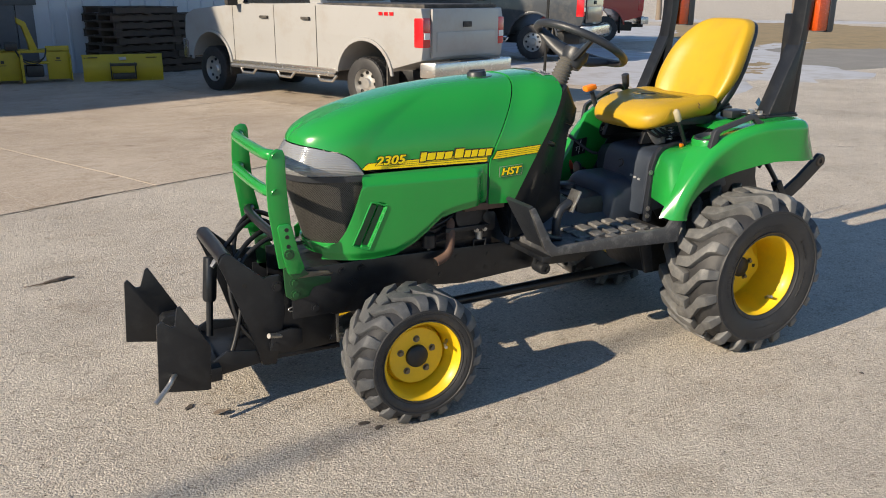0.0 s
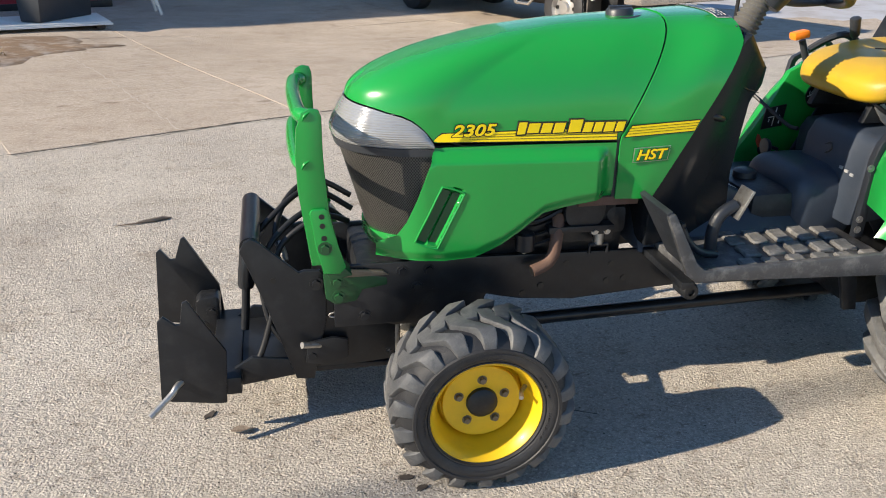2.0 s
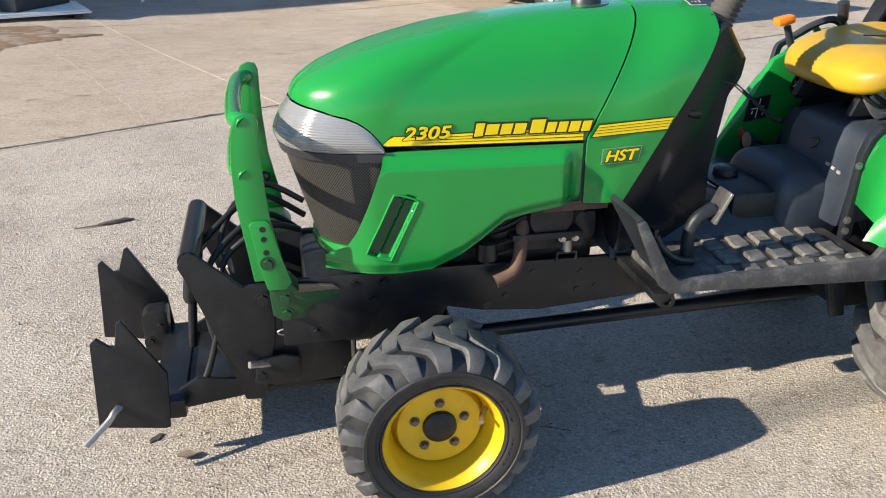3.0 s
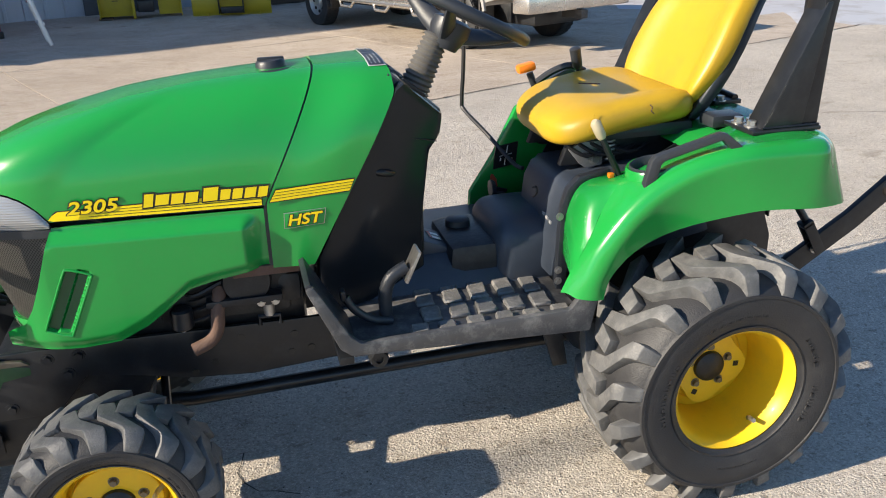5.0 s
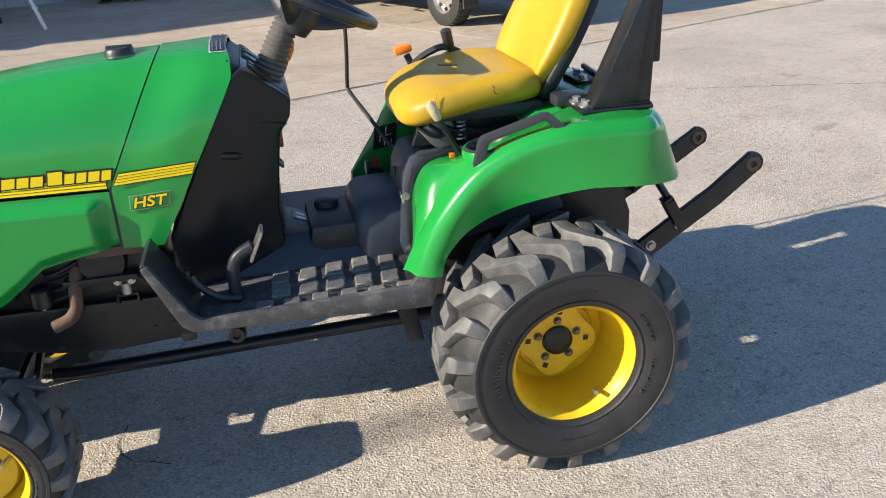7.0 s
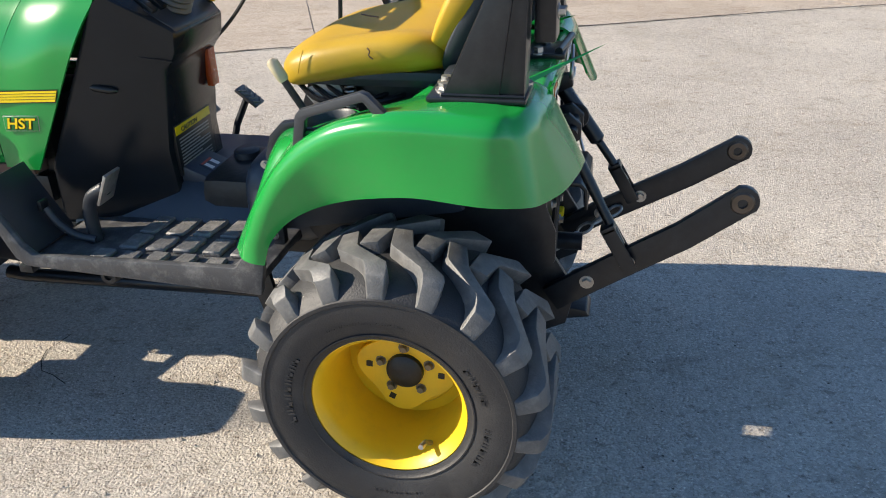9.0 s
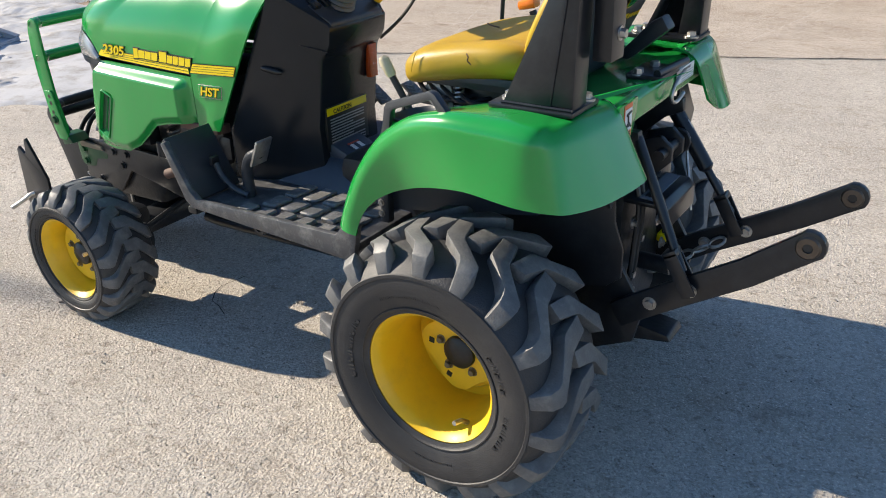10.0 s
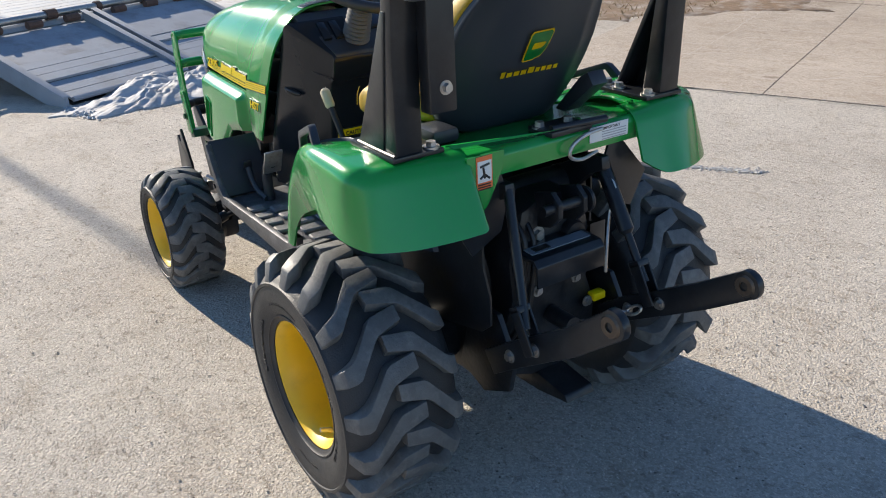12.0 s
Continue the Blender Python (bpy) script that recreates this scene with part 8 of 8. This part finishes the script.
# twig, oil drops and grit on the yard
t = shaped(add_tube, [(-2.62, 1.50, 0.006), (-2.57, 1.513, 0.007), (-2.535, 1.522, 0.006), (-2.50, 1.537, 0.009), (-2.46, 1.548, 0.008), (-2.425, 1.568, 0.009), (-2.39, 1.578, 0.005)], [0.002, 0.0035, 0.004, 0.008, 0.010, 0.009, 0.003], 5)
for q in ((0.0, 0.0), (0.012, -0.011)):
    add_tube(t, [Vector((-2.53 + q[0], 1.535 + q[1], 0.008)), Vector((-2.46 + q[0], 1.562 + q[1], 0.012)), Vector((-2.41 + q[0], 1.580 + q[1], 0.008))], [0.002, 0.004, 0.002], 4)
whole("twig", t, M_BARK, "broken strip of bark lying on the concrete", "twig")
M_OIL = material("oil_stain", (0.075, 0.062, 0.052), 0.6, vary=0.4, scale=30)
for k, (x, y, rx, ry) in enumerate(((-1.635, -0.43, 0.028, 0.015), (-1.60, -0.475, 0.022, 0.012), (-2.13, -0.06, 0.03, 0.012), (0.2, -0.9, 0.012, 0.01))):
    patch("oil_drop", x, y, rx, ry, 0.4 * k, M_OIL, "dark oil drop soaked into the concrete", "oil stain", 0.0, 20 + k, 0.5, "", 3, 28, 0.0).location.z = -0.0055
whole("leaf", shaped(add_sheet, lambda u, v: Vector((-2.07 + 0.06 * u, -0.16 + 0.03 * (v - 0.5) * math.sin(math.pi * min(1, u + 0.1)), 0.006 + 0.012 * u * (1 - u) + 0.008 * abs(v - 0.5))), 8, 4, 0.001), M_BARK, "curled dry brown leaf on the concrete", "leaf")
M_GRIT = material("loose_grit", (0.30, 0.275, 0.245), 0.9, vary=0.5, scale=90)
M_CRUMB = material("broken_ice_and_gravel", (0.50, 0.48, 0.45), 0.8, vary=0.4, scale=60)


def pebbles(count, spot, small, big, seed):
    """Many small eight-sided stones in one mesh."""
    rnd = random.Random(seed)
    verts, faces = [], []
    for _ in range(count):
        x, y = spot(rnd)
        r = small + (big - small) * rnd.random() ** 3
        a = rnd.uniform(0, 6.283)
        q = len(verts)
        z = fall(x, y) + 0.001
        for k in range(4):
            rr = r * rnd.uniform(0.7, 1.15)
            verts.append((x + rr * math.cos(a + k * 1.571), y + rr * math.sin(a + k * 1.571), z + r * rnd.uniform(0.1, 0.35)))
        verts += [(x + r * rnd.uniform(-0.3, 0.3), y + r * rnd.uniform(-0.3, 0.3), z + r * rnd.uniform(0.55, 0.9)), (x, y, z - 0.001)]
        for k in range(4):
            faces.append((q + k, q + (k + 1) % 4, q + 4))
            faces.append((q + (k + 1) % 4, q + k, q + 5))
    t = bmesh.new()
    me = bpy.data.meshes.new("stones")
    me.from_pydata(verts, [], faces)
    t.from_mesh(me)
    bpy.data.meshes.remove(me)
    return t


whole("grit", pebbles(7000, lambda r: (r.uniform(-4.4, 3.2), r.uniform(-1.8, 4.2)), 0.0018, 0.0065, 21), M_GRIT, "loose stone grit scattered on the yard", "gravel", kind="stuff", smooth=20)
whole("snow_crumbs", pebbles(1500, lambda r: (lambda e, w: (-4.62 + RE.x * e - RR.x * w, -0.02 + RE.y * e - RR.y * w))(r.uniform(-0.25, 1.5), r.gauss(0.02, 0.09)), 0.006, 0.030, 23), M_CRUST, "crumbled snow along the thawing edge", "snow", kind="stuff", smooth=20)
whole("ice_rubble", pebbles(420, lambda r: (lambda k: (-0.93 + 0.17 * k + r.gauss(0, 0.018), 2.15 + 0.13 * k + r.gauss(0, 0.018)))(r.uniform(-1, 1)), 0.003, 0.013, 22), M_CRUMB, "broken strip of ice and gravel on the yard", "ice", kind="stuff", smooth=20)

# hairline cracks and sealed joints
M_CRACK = material("dark_crack", (0.05, 0.043, 0.036), 0.9, vary=0.4, scale=30)
M_SEAL = material("pale_joint_mortar", (0.56, 0.52, 0.46), 0.9, vary=0.3, scale=40)


def crack(name, pts, width, mat, label, wander=0.02, seed=1, z=0.0065):
    rr = random.Random(seed)
    line = []
    for a, b in zip(pts, pts[1:]):
        a, b = Vector((*a, 0)), Vector((*b, 0))
        k = max(2, round((b - a).length / 0.06))
        for i in range(k):
            line.append(a.lerp(b, i / k) + Vector((rr.uniform(-wander, wander), rr.uniform(-wander, wander), 0)))
    line.append(Vector((*pts[-1], 0)))
    t = bmesh.new()
    rows = []
    for i, p in enumerate(line):
        d = (line[min(i + 1, len(line) - 1)] - line[max(0, i - 1)]).normalized()
        n = Vector((-d.y, d.x, 0)) * width * rr.uniform(0.4, 1.2)
        rows.append([t.verts.new((q.x, q.y, fall(q.x, q.y) + z)) for q in (p - n, p + n)])
    for a, b in zip(rows, rows[1:]):
        t.faces.new((a[0], a[1], b[1], b[0]))
    return whole(name, t, mat, label, "crack", kind="structure")


crack("crack", [tuple(on_apron(a, -0.004 + 0.02 * math.sin(a * 1.7)).xy) for a in (-2.5, -0.7, 0.5, 1.1, 2.4, 4.0, 6.5, 9.0, 13.0)], 0.0062, M_CRACK, "dark open joint between yard and apron", 0.017, 2, 0.0085)
for k, (a0, c0, a1, c1) in enumerate(((0.25, 0.05, 0.28, 4.3), (0.0, 2.6, 2.8, 2.35), (-0.2, 1.6, 1.6, 1.5), (2.4, 0.4, 3.6, 2.6))):
    crack("crack", [tuple(on_apron(a0, c0).xy), tuple(on_apron((a0 + a1) / 2 + 0.05, (c0 + c1) / 2).xy), tuple(on_apron(a1, c1).xy)], 0.0028, M_SEAL, "pale filled hairline in the apron", 0.012, 30 + k, 0.0095)
for k, (a, c, da, dc) in enumerate(((0.1, 1.05, 0.9, 0.30), (0.5, 2.0, 0.7, 0.1), (1.3, 0.55, 0.7, 0.42), (1.7, 2.7, 0.9, -0.1), (0.2, 3.3, 0.8, 0.15), (2.6, 1.4, 0.6, 0.25), (3.4, 3.0, 1.0, 0.1))):
    crack("crack", [tuple(on_apron(a, c).xy), tuple(on_apron(a + da * 0.4, c + dc * 0.6).xy), tuple(on_apron(a + da, c + dc).xy)], 0.0035, M_SEAL, "pale scraped line in the apron", 0.010, 70 + k, 0.0092)
crack("crack", [(-1.19, -0.02), (-1.21, -0.12), (-1.16, -0.2), (-1.05, -0.25)], 0.0018, M_CRACK, "hairline crack in the yard", 0.008, 50, 0.002)
crack("crack", [(2.3, 3.16), (2.9, 2.98), (3.6, 2.77), (5.0, 2.35)], 0.004, M_CRACK, "hairline crack in the yard", 0.01, 51, 0.002)
crack("crack", [(0.55, -0.70), (0.68, -0.86), (0.80, -0.98), (1.0, -1.3)], 0.002, M_SEAL, "hairline crack in the yard", 0.012, 52, 0.002)

# a utility pole off to the sunny side, whose long faint shadow crosses the yard
pole = thing("utility_pole", (-17.0, -3.08, 0), "tall weathered wooden utility pole", "utility pole")
part("shaft", shaped(add_tube, [(-17.0, -3.08, -0.2), (-17.0, -3.08, 9.5)], [0.042, 0.028], 14), M_BARK, pole)
